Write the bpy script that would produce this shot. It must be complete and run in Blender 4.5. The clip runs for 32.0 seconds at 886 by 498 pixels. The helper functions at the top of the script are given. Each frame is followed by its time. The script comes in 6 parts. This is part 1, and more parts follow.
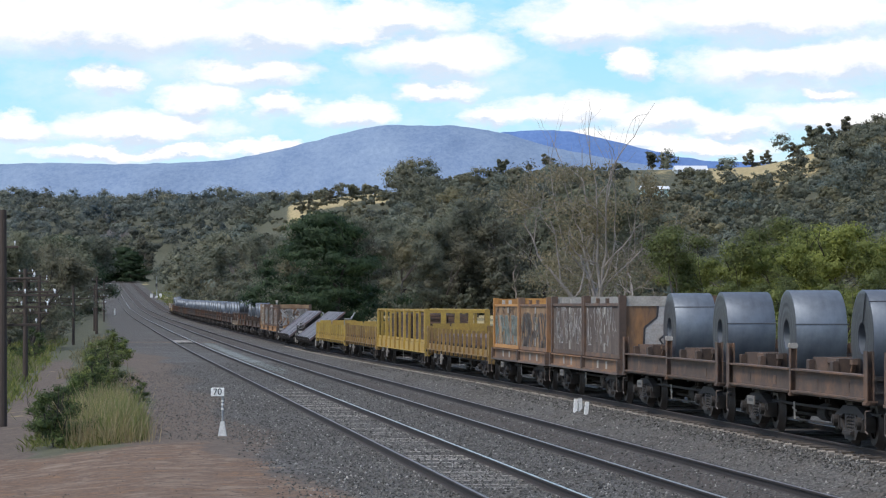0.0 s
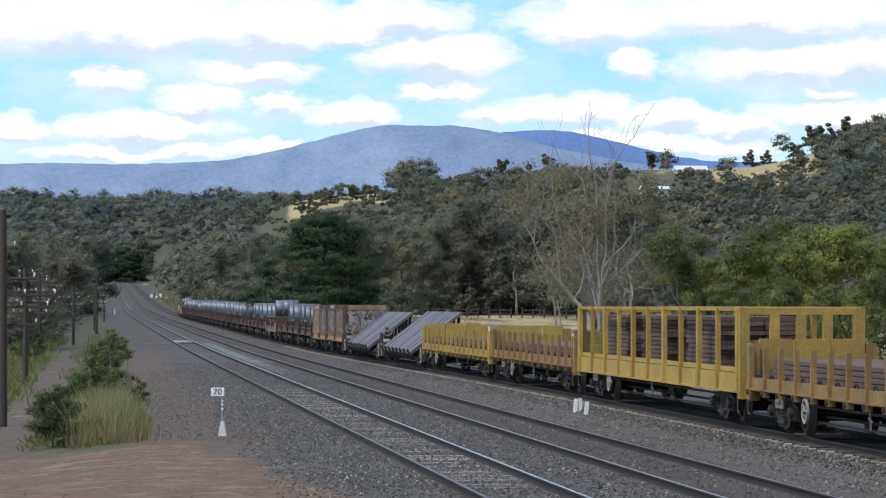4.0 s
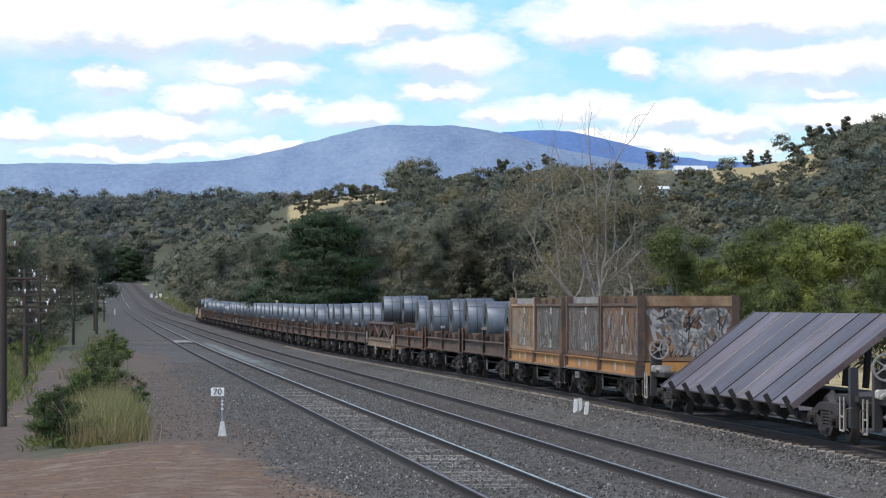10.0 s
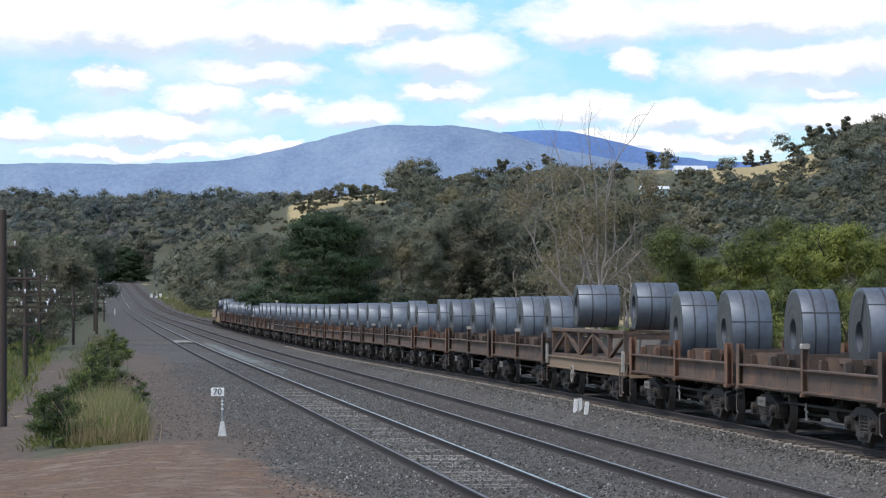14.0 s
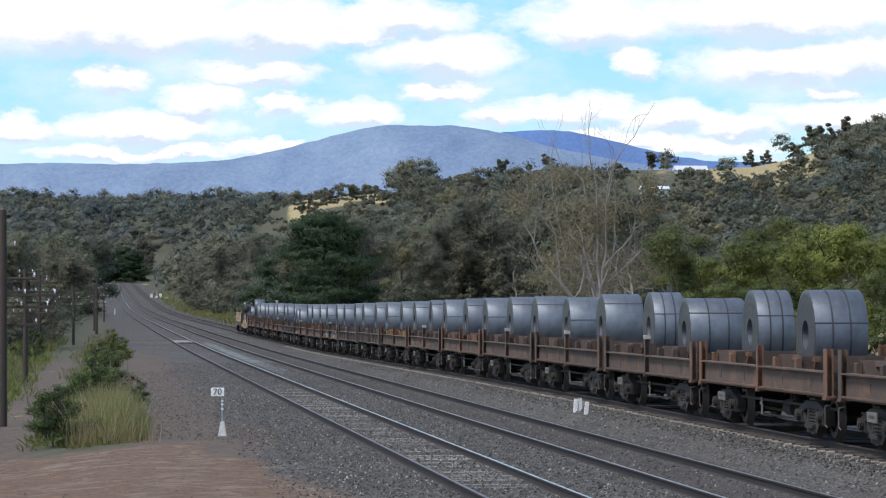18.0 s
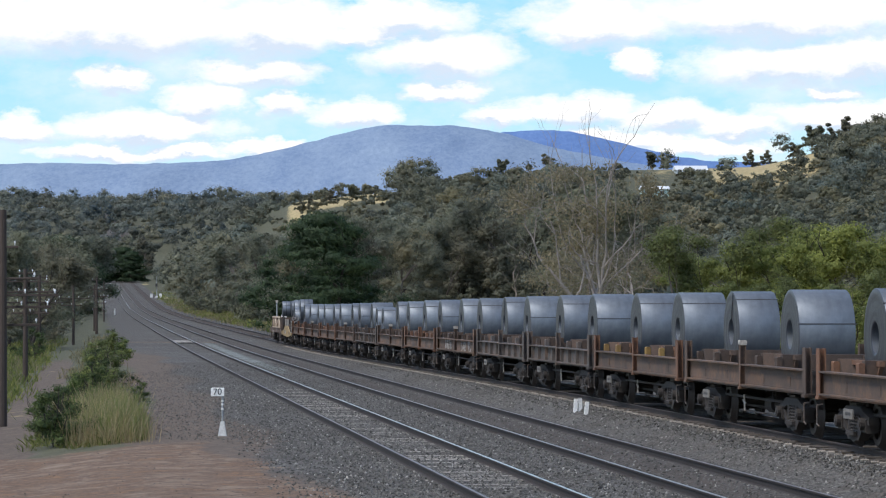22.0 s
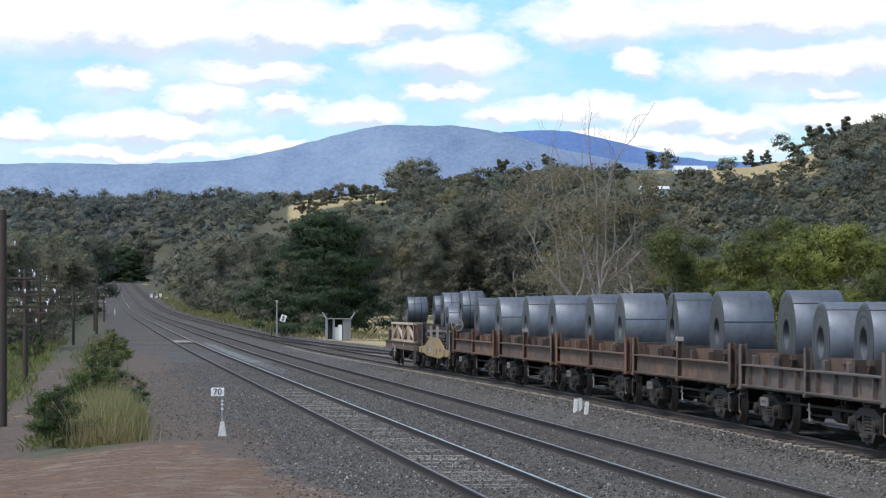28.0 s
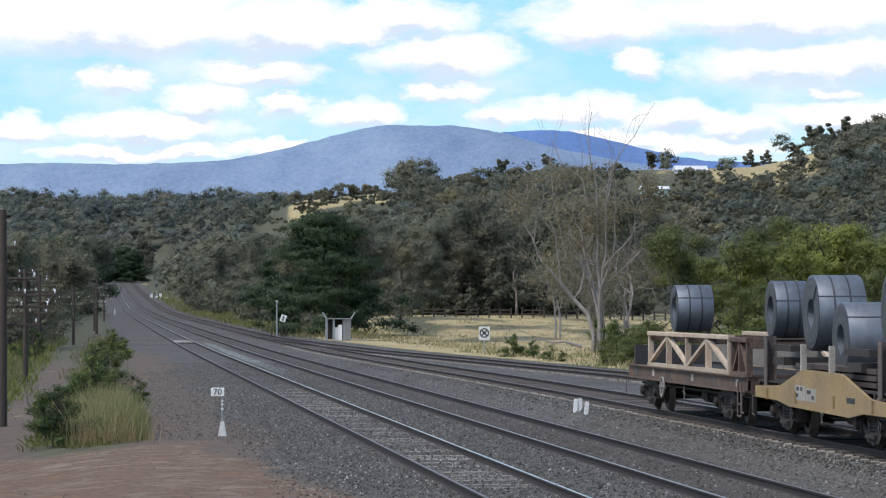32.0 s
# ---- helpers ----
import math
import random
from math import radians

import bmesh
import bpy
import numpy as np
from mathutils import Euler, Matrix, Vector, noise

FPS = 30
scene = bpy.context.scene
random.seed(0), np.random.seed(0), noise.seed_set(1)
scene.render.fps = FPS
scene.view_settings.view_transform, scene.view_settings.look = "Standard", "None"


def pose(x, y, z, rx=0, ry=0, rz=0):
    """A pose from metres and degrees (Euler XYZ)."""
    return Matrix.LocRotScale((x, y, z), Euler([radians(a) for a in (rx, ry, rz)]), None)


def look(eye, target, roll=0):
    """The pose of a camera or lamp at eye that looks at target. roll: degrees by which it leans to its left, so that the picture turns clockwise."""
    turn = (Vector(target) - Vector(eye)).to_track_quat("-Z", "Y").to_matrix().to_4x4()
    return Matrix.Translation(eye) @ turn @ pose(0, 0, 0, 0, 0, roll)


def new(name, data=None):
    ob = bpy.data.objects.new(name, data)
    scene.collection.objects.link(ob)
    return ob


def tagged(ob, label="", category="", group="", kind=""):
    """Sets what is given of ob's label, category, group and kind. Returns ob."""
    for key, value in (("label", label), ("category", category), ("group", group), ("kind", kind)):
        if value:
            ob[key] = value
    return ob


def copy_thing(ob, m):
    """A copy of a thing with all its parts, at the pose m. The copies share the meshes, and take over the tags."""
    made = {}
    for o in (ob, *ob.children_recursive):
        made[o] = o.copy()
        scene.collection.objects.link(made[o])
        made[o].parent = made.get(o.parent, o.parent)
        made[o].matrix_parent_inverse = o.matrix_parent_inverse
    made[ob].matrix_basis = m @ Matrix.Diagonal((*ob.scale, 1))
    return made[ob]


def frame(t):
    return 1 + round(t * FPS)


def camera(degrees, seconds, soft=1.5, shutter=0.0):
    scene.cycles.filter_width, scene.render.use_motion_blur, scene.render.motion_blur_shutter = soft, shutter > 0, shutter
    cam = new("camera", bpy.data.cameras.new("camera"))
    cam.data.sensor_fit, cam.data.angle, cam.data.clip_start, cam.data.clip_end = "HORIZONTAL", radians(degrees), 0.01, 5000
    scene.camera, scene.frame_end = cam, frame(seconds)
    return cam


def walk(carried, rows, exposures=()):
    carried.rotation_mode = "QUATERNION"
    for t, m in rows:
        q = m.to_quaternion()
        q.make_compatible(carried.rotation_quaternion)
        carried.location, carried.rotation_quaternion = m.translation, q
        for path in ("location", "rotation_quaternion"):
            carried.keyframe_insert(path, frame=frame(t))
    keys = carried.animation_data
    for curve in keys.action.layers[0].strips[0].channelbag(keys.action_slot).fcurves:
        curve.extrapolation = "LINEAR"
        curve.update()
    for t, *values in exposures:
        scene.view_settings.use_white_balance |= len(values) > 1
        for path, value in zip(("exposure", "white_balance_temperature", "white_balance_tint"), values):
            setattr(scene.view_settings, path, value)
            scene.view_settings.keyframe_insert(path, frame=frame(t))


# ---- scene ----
# ---------------------------------------------------------------- camera
CLIP = 32.0
EYE = 2.82
STATION = 1.47                     # metres of depth for each station of the plan below
FOCAL = 3800 * STATION
cam = camera(15.98, CLIP, soft=1.2)
STAND = pose(0, 0, EYE, 91.014, 0, 0)
walk(cam, [(0.0, STAND), (CLIP, STAND)])
scene.view_settings.exposure = 0.24

# ---------------------------------------------------------------- world and sun
world = bpy.data.worlds.new("sky")
scene.world = world
world.use_nodes = True
wn, wl = world.node_tree.nodes, world.node_tree.links
sky = wn.new("ShaderNodeTexSky")
sky.sky_type, sky.sun_disc = "NISHITA", False
SUN_UP, SUN_AZ = radians(58), radians(235)
sky.sun_elevation, sky.sun_rotation = SUN_UP, SUN_AZ
wn["Background"].inputs["Strength"].default_value = 0.19
wl.new(sky.outputs[0], wn["Background"].inputs["Color"])
sun = new("sun", bpy.data.lights.new("sun", "SUN"))
sun.data.energy, sun.data.angle, sun.data.color = 2.75, radians(14), (1.0, 0.945, 0.88)
sun_way = Vector((math.sin(SUN_AZ) * math.cos(SUN_UP), math.cos(SUN_AZ) * math.cos(SUN_UP), math.sin(SUN_UP)))
sun.matrix_world = look(sun_way * 100, (0, 0, 0))

# ---------------------------------------------------------------- plan of the line
SLOPE = 0.161                      # the tracks run away along y and drift to the left, metres a station
TURN = math.degrees(math.atan2(-STATION, SLOPE))   # heading of the train
TRACK_A, TRACK_B, TRACK_C = 6.47, 10.03, 14.385
GAUGE_A, GAUGE_B = 1.505, 1.67


def table(rows, v):
    for (a, p), (b, q) in zip(rows, rows[1:]):
        if v <= b:
            w = max(0.0, (v - a) / (b - a))
            return p + (q - p) * w
    return rows[-1][1]


def smooth(a, b, v):
    w = min(1.0, max(0.0, (v - a) / (b - a)))
    return w * w * (3 - 2 * w)


GRADE = [(0, 0), (130, 0), (200, .2), (257, .45), (330, .75), (363, .98), (420, 1.45), (480, 2.1), (620, 5.0), (860, 11.0), (1200, 20.0), (2000, 40), (6000, 90)]
LIFT = [(0, .3), (60, .3), (75, .26), (100, .14), (130, .03), (150, 0), (6000, 0)]


def grade(y):
    return (table(GRADE, y - 6) + table(GRADE, y) + table(GRADE, y + 6)) / 3


def rail_c(y):
    return grade(y) + table(LIFT, y)


def offset_d(y):
    return TRACK_C + 5.9 * (1 - smooth(60, 195, y)) + 0.9 * (1 - smooth(0, 90, y))


RIDGE = [(-900, 20), (-230, 26), (-175, 26), (-130, 22), (-75, 38), (-45, 40), (-20, 42), (26, 49), (60, 50.5), (93, 51), (125, 52), (147, 57), (175, 66), (240, 84), (500, 110), (1500, 110)]


def hill(x, y):
    """Height of the country over the line's grade, away from the tracks."""
    h = 0.0
    r = table(RIDGE, x * 850 / max(y, 420)) - grade(850) * 0.6
    h += r * smooth(440, 850, y) * (1 - 0.45 * smooth(900, 1300, y))
    far = 35 * math.exp(-((x + 330) / 330) ** 2) * smooth(950, 1500, y) * (1 - smooth(1600, 2300, y))
    return h + far


def ground_z(x, y):
    o = x + SLOPE * y
    z = grade(y) - 0.14
    lift = table(LIFT, y)
    z += lift * smooth(11.2, 12.7, o) * (1 - 0.25 * smooth(16, 20, o))
    od = offset_d(y)
    z -= 0.12 * smooth(11.0, 11.8, o) * (1 - smooth(12.2, 12.9, o)) * (1 - smooth(80, 130, y))
    z -= 0.35 * (1 - smooth(-3.0, 1.5, o)) + 0.7 * (1 - smooth(-14, -5, o))
    side = smooth(od + 2.5, od + 30, o)
    z += side * (1.2 * smooth(170, 290, y) - 0.35)
    away = max(smooth(od + 8, od + 70, o), 1 - smooth(-110, -8, o), smooth(1000, 1250, y))
    z += hill(x, y) * away
    z += 0.05 * noise.noise((x * 0.6, y * 0.6, 0)) * smooth(od + 2, od + 6, o) + 0.10 * noise.noise((x * 0.5, y * 0.5, 3)) * (1 - smooth(-3, 1, o))
    return z


# ---------------------------------------------------------------- the train's run
SCALE = 1.027


def run(t):
    """Stations covered since the clip's start."""
    return SCALE * (10.2515 * t - 0.013125 * t * t + 0.0005238 * t ** 3)


def train_pose(y, side=0.0, up=0.0, turn=0.0):
    """A pose on track C: y the depth of the wagon's middle, side to the far side."""
    m = pose(TRACK_C - SLOPE * y, y * STATION, rail_c(y), 0, 0, TURN)
    return m @ pose(0, side, up, 0, 0, turn)


MOVERS = []                        # (thing, depth at the start, place on the wagon)

# ---------------------------------------------------------------- materials
def node_material(name, rough=0.7, metal=0.0):
    m = bpy.data.materials.new(name)
    m.use_nodes = True
    b = m.node_tree.nodes["Principled BSDF"]
    b.inputs["Roughness"].default_value, b.inputs["Metallic"].default_value = rough, metal
    return m, m.node_tree.nodes, m.node_tree.links, b


def ramp(nodes, links, source, stops):
    r = nodes.new("ShaderNodeValToRGB")
    while len(r.color_ramp.elements) < len(stops):
        r.color_ramp.elements.new(0.5)
    for e, (p, c) in zip(r.color_ramp.elements, stops):
        e.position, e.color = p, (*c, 1)
    links.new(source, r.inputs[0])
    return r.outputs[0]


def noise_node(nodes, links, vector, scale, detail=4.0, rough=0.6, dist=0.0):
    n = nodes.new("ShaderNodeTexNoise")
    n.inputs["Scale"].default_value, n.inputs["Detail"].default_value = scale, detail
    n.inputs["Roughness"].default_value, n.inputs["Distortion"].default_value = rough, dist
    links.new(vector, n.inputs["Vector"])
    return n.outputs[0]


def mix(nodes, links, fac, a, b, how="MIX"):
    n = nodes.new("ShaderNodeMix")
    n.data_type, n.blend_type = "RGBA", how
    for sock, v in ((n.inputs[0], fac), (n.inputs[6], a), (n.inputs[7], b)):
        if isinstance(v, bpy.types.NodeSocket):
            links.new(v, sock)
        else:
            sock.default_value = (*v, 1) if isinstance(v, tuple) else v
    return n.outputs[2]


def math_node(nodes, links, op, a, b=0.0, clamp=False):
    n = nodes.new("ShaderNodeMath")
    n.operation, n.use_clamp = op, clamp
    for sock, v in zip(n.inputs, (a, b)):
        if isinstance(v, bpy.types.NodeSocket):
            links.new(v, sock)
        else:
            sock.default_value = v
    return n.outputs[0]


def bump(nodes, links, b, height, strength, dist):
    n = nodes.new("ShaderNodeBump")
    n.inputs["Strength"].default_value, n.inputs["Distance"].default_value = strength, dist
    links.new(height, n.inputs["Height"])
    links.new(n.outputs[0], b.inputs["Normal"])


def worn(name, base, dirt, rough=0.75, metal=0.0, big=1.2, fine=14.0, amount=0.5, spread=0.15, stretch=(1, 1, 1), island=False, streak=None):
    """Paint, rust, wood or stone: a base colour with blotches of dirt, grain and a tint of each piece's own."""
    m, n, l, b = node_material(name, rough, metal)
    tc = n.new("ShaderNodeTexCoord")
    mp = n.new("ShaderNodeMapping")
    mp.inputs["Scale"].default_value = stretch
    l.new(tc.outputs["Object"], mp.inputs[0])
    info = n.new("ShaderNodeObjectInfo")
    off = n.new("ShaderNodeVectorMath")
    off.operation = "ADD"
    sc = n.new("ShaderNodeVectorMath")
    sc.operation = "SCALE"
    cx = n.new("ShaderNodeCombineXYZ")
    l.new(info.outputs["Random"], cx.inputs[0]), l.new(info.outputs["Random"], cx.inputs[2])
    l.new(cx.outputs[0], sc.inputs[0])
    sc.inputs["Scale"].default_value = 37.0
    l.new(mp.outputs[0], off.inputs[0]), l.new(sc.outputs[0], off.inputs[1])
    v = off.outputs[0]
    blot = noise_node(n, l, v, big, 6, 0.65)
    grain = noise_node(n, l, v, fine, 5, 0.7)
    f = math_node(n, l, "MULTIPLY_ADD", math_node(n, l, "SUBTRACT", blot, 0.5), 3.2 * amount)
    f.node.inputs[2].default_value = amount * 0.8
    f.node.use_clamp = True
    col = mix(n, l, f, base, dirt)
    if streak:
        sm = n.new("ShaderNodeMapping")
        sm.inputs["Scale"].default_value = (0.9, 1.6, 1.3)
        l.new(v, sm.inputs[0])
        run_ = noise_node(n, l, sm.outputs[0], 1.1, 5, 0.7)
        col = mix(n, l, ramp(n, l, run_, [(0.48, (0, 0, 0)), (0.66, (0.85, 0.85, 0.85))]), col, streak)
    shade = ramp(n, l, grain, [(0.2, (0.62, 0.62, 0.62)), (0.8, (1.25, 1.25, 1.25))])
    col = mix(n, l, 1.0, col, shade, "MULTIPLY")
    rnd = info.outputs["Random"]
    if island:
        geo = n.new("ShaderNodeNewGeometry")
        rnd = geo.outputs["Random Per Island"]
    tone = ramp(n, l, rnd, [(0.0, (1 - spread,) * 3), (1.0, (1 + spread,) * 3)])
    col = mix(n, l, 1.0, col, tone, "MULTIPLY")
    l.new(col, b.inputs["Base Color"])
    rr = math_node(n, l, "MULTIPLY_ADD", grain, 0.3)
    rr.node.inputs[2].default_value = rough - 0.15
    l.new(rr, b.inputs["Roughness"])
    bump(n, l, b, grain, 0.35, 0.01)
    return m


def leaf_material(name, dark, light, tint=0.35, clumps=0.55, contrast=0.34):
    m, n, l, b = node_material(name, 0.6)
    geo = n.new("ShaderNodeNewGeometry")
    tc = n.new("ShaderNodeTexCoord")
    info = n.new("ShaderNodeObjectInfo")
    isl = ramp(n, l, geo.outputs["Random Per Island"], [(0.0, dark), (1.0, light)])
    clump = noise_node(n, l, tc.outputs["Object"], clumps, 2, 0.5)
    tone = ramp(n, l, clump, [(0.3, (1 - contrast, 1 - contrast * .9, 1 - contrast)), (0.7, (1 + contrast * 1.0, 1 + contrast * .8, 1 + contrast * .5))])
    col = mix(n, l, 1.0, isl, tone, "MULTIPLY")
    if clumps < .3:
        spots = noise_node(n, l, tc.outputs["Object"], 1.1, 3, 0.7)
        tone_ = n.new("ShaderNodeAttribute")
        tone_.attribute_name = "tone"
        col = mix(n, l, 1.0, col, tone_.outputs["Color"], "MULTIPLY")
        col = mix(n, l, 1.0, col, ramp(n, l, spots, [(0.3, (0.75, 0.76, 0.78)), (0.7, (1.2, 1.19, 1.16))]), "MULTIPLY")
    own = ramp(n, l, info.outputs["Random"], [(0.0, (1 - tint, 1 - tint, 1 - tint * 0.8)), (0.6, (1.0, 1.0, 1.0)), (1.0, (1 + tint, 1 + tint * 0.85, 1 + tint * .4))])
    col = mix(n, l, 1.0, col, own, "MULTIPLY")
    l.new(col, b.inputs["Base Color"])
    b.inputs["Specular IOR Level"].default_value = 0.25
    tr = n.new("ShaderNodeBsdfTranslucent")
    l.new(col, tr.inputs["Color"])
    ms = n.new("ShaderNodeMixShader")
    ms.inputs[0].default_value = 0.5 if clumps > .3 else .36
    l.new(b.outputs[0], ms.inputs[1]), l.new(tr.outputs[0], ms.inputs[2])
    l.new(ms.outputs[0], n["Material Output"].inputs["Surface"])
    return m


RUST_BROWN = worn("rusty_brown_steel", (0.108, 0.07, 0.05), (0.05, 0.038, 0.033), 0.85, 0.0, 1.6, 11, 0.6, streak=(0.165, 0.09, 0.052))
CHOCK_DARK = worn("dark_oily_rust", (0.068, 0.046, 0.035), (0.038, 0.029, 0.025), 0.9, 0.0, 2.0, 12, 0.5, streak=(0.1, 0.062, 0.042))
RUST_ORANGE = worn("orange_rust", (0.165, 0.085, 0.048), (0.12, 0.055, 0.032), 0.85, 0.0, 1.4, 12, 0.5, streak=(0.1, 0.06, 0.045))
GREY_STEEL = worn("grey_painted_steel", (0.088, 0.079, 0.072), (0.062, 0.048, 0.042), 0.8, 0.0, 1.1, 12, 0.5, streak=(0.15, 0.1, 0.075))
BOGIE_DARK = worn("sooty_cast_iron", (0.031, 0.026, 0.023), (0.017, 0.014, 0.013), 0.85, 0.0, 2.0, 16, 0.5)
WHEEL_STEEL = worn("dark_wheel_steel", (0.045, 0.037, 0.033), (0.024, 0.02, 0.018), 0.6, 0.4, 2.0, 16, 0.5)
PALE_PAINT = worn("dirty_white_paint", (0.42, 0.395, 0.355), (0.19, 0.165, 0.135), 0.7, 0.0, 3.0, 20, 0.45)
CREAM_PAINT = worn("cream_frame_paint", (0.5, 0.41, 0.31), (0.25, 0.16, 0.1), 0.7, 0.0, 3.0, 20, 0.4)
YELLOW = worn("faded_yellow_paint", (0.42, 0.285, 0.045), (0.2, 0.13, 0.045), 0.65, 0.0, 1.3, 14, 0.5, streak=(0.3, 0.18, 0.035))
YELLOW_ORANGE = worn("orange_yellow_paint", (0.3, 0.185, 0.042), (0.135, 0.083, 0.036), 0.7, 0.0, 1.3, 14, 0.6, streak=(0.16, 0.088, 0.04))
MUSTARD = worn("mustard_paint", (0.31, 0.215, 0.085), (0.12, 0.088, 0.052), 0.7, 0.0, 1.3, 14, 0.5, streak=(0.24, 0.17, 0.09))
PURPLE_PLATE = worn("purple_brown_steel_plate", (0.185, 0.148, 0.158), (0.07, 0.046, 0.044), 0.45, 0.3, 1.1, 9, 0.75, 0.3, (1.6, 0.5, 0.5), streak=(0.125, 0.075, 0.064))
BOX_RUST = worn("rust_streaked_box_paint", (0.19, 0.115, 0.07), (0.095, 0.06, 0.045), 0.8, 0.0, 0.9, 10, 0.6, 0.2, (1, 1, 0.35), streak=(0.3, 0.15, 0.06))
BOX_TAN = worn("tan_box_paint", (0.37, 0.265, 0.15), (0.17, 0.105, 0.065), 0.8, 0.0, 1.3, 10, 0.8, 0.2, (1, 1, 0.6), streak=(0.2, 0.115, 0.062))
BOX_GREY = worn("grey_brown_box_paint", (0.115, 0.095, 0.084), (0.07, 0.052, 0.044), 0.8, 0.0, 0.9, 10, 0.6, 0.2, (1, 1, 0.35), streak=(0.16, 0.13, 0.11))
BOX_ORANGE = worn("orange_container_paint", (0.52, 0.25, 0.06), (0.22, 0.12, 0.06), 0.75, 0.0, 1.4, 10, 0.5, 0.2, (1, 1, 0.5))
TIMBER = worn("weathered_timber", (0.3, 0.22, 0.14), (0.15, 0.1, 0.07), 0.85, 0.0, 1.0, 18, 0.4, 0.2, (0.3, 3, 3))
POLE_WOOD = worn("dark_pole_wood", (0.055, 0.04, 0.032), (0.032, 0.025, 0.022), 0.9, 0.0, 1.0, 20, 0.4, 0.2, (4, 4, 0.4))
SLEEPER_GREY = worn("bleached_timber_sleeper", (0.3, 0.28, 0.25), (0.15, 0.135, 0.12), 0.9, 0.0, 2.0, 22, 0.45, 0.3, (1, 4, 4))
RAIL_RUST = worn("brown_rail_side", (0.03, 0.022, 0.02), (0.018, 0.014, 0.013), 0.85, 0.1, 2.0, 18, 0.4)
RAIL_TOP = worn("worn_bright_rail_head", (0.74, 0.69, 0.64), (0.56, 0.52, 0.48), 0.3, 1.0, 1.0, 8, 0.3, 0.05)
RAIL_WORN = worn("lightly_worn_rail_head", (0.42, 0.37, 0.34), (0.25, 0.2, 0.18), 0.38, 0.9, 1.0, 8, 0.4, 0.05)
RAIL_DULL = worn("dull_rail_head", (0.2, 0.17, 0.16), (0.12, 0.09, 0.08), 0.45, 0.7, 1.0, 8, 0.4, 0.05)
WHITE = worn("white_sign_paint", (0.75, 0.75, 0.73), (0.5, 0.48, 0.44), 0.6, 0.0, 4.0, 20, 0.2)
BLACK = worn("black_paint", (0.03, 0.03, 0.032), (0.05, 0.045, 0.042), 0.6, 0.0, 4.0, 20, 0.3)
GREY_CASE = worn("weathered_grey_cabinet_paint", (0.26, 0.265, 0.265), (0.17, 0.165, 0.16), 0.6, 0.2, 2.0, 14, 0.5)
GALV = worn("galvanised_steel", (0.42, 0.44, 0.45), (0.28, 0.29, 0.3), 0.5, 0.5, 3.0, 14, 0.4)
PORCELAIN = worn("white_insulator", (0.75, 0.76, 0.78), (0.55, 0.56, 0.58), 0.3, 0.0, 6.0, 20, 0.2)
BARK_GREY = worn("pale_gum_bark", (0.17, 0.145, 0.125), (0.08, 0.066, 0.056), 0.9, 0.0, 1.2, 8, 0.55, 0.2, (2, 2, 0.5))
BARK_DARK = worn("dark_bark", (0.055, 0.044, 0.037), (0.032, 0.026, 0.023), 0.95, 0.0, 1.2, 8, 0.5, 0.2, (2, 2, 0.5))
RED_PAINT = worn("red_reflector_paint", (0.5, 0.07, 0.04), (0.3, 0.06, 0.04), 0.6)
SPRAY_WHITE = worn("white_spray_paint", (0.42, 0.41, 0.4), (0.17, 0.155, 0.14), 0.7, 0.0, 2.5, 20, 0.6)
SPRAY_BLACK = worn("black_spray_paint", (0.03, 0.03, 0.034), (0.07, 0.055, 0.05), 0.7, 0.0, 3.0, 20, 0.3)
SPRAY_TEAL = worn("faded_teal_spray_paint", (0.14, 0.21, 0.2), (0.15, 0.13, 0.1), 0.7, 0.0, 2.5, 20, 0.6)
SPRAY_PALE = worn("grey_white_box_end", (0.5, 0.49, 0.48), (0.3, 0.25, 0.2), 0.7, 0.0, 1.5, 20, 0.5, streak=(0.26, 0.17, 0.1))
RUBBER = worn("black_rubber", (0.025, 0.025, 0.026), (0.05, 0.047, 0.045), 0.75)
ROOF_PALE = worn("pale_metal_roof", (0.7, 0.72, 0.73), (0.55, 0.56, 0.56), 0.4, 0.1, 0.5, 6, 0.3)
WALL_TEAL = worn("pale_green_cladding", (0.45, 0.6, 0.55), (0.35, 0.46, 0.42), 0.7, 0.0, 0.5, 6, 0.3)
LEAF_GUM = leaf_material("grey_green_gum_leaves", (0.136, 0.15, 0.113), (0.183, 0.195, 0.145), 0.24, .55, .24)
LEAF_OLIVE = leaf_material("olive_brown_leaves", (0.135, 0.134, 0.1), (0.182, 0.178, 0.13), 0.24, .55, .24)
LEAF_PINE = leaf_material("dark_green_foliage", (0.024, 0.045, 0.024), (0.058, 0.094, 0.046), 0.12)
LEAF_BRIGHT = leaf_material("fresh_yellow_green_leaves", (0.14, 0.172, 0.05), (0.245, 0.28, 0.085), 0.22, .45, .32)
LEAF_MID = leaf_material("mid_green_leaves", (0.095, 0.122, 0.047), (0.172, 0.203, 0.076), 0.25, .45, .32)
LEAF_SHRUB = leaf_material("dark_shrub_leaves", (0.038, 0.065, 0.027), (0.114, 0.156, 0.057))
# These two leaf colours carry the distance haze: bluer, and palest on the far ridge.
LEAF_FAR = leaf_material("hazed_far_leaves", (0.126, 0.133, 0.1), (0.156, 0.164, 0.123), 0.0, 0.09, 0.26)
LEAF_MIST = leaf_material("hazed_distant_leaves", (0.125, 0.14, 0.122), (0.155, 0.168, 0.144), 0.0, 0.06, 0.22)
STRAW = leaf_material("straw_grass", (0.27, 0.215, 0.11), (0.5, 0.42, 0.24), 0.2)
STRAW_DULL = leaf_material("dull_dry_grass", (0.13, 0.118, 0.068), (0.26, 0.232, 0.14), 0.2)
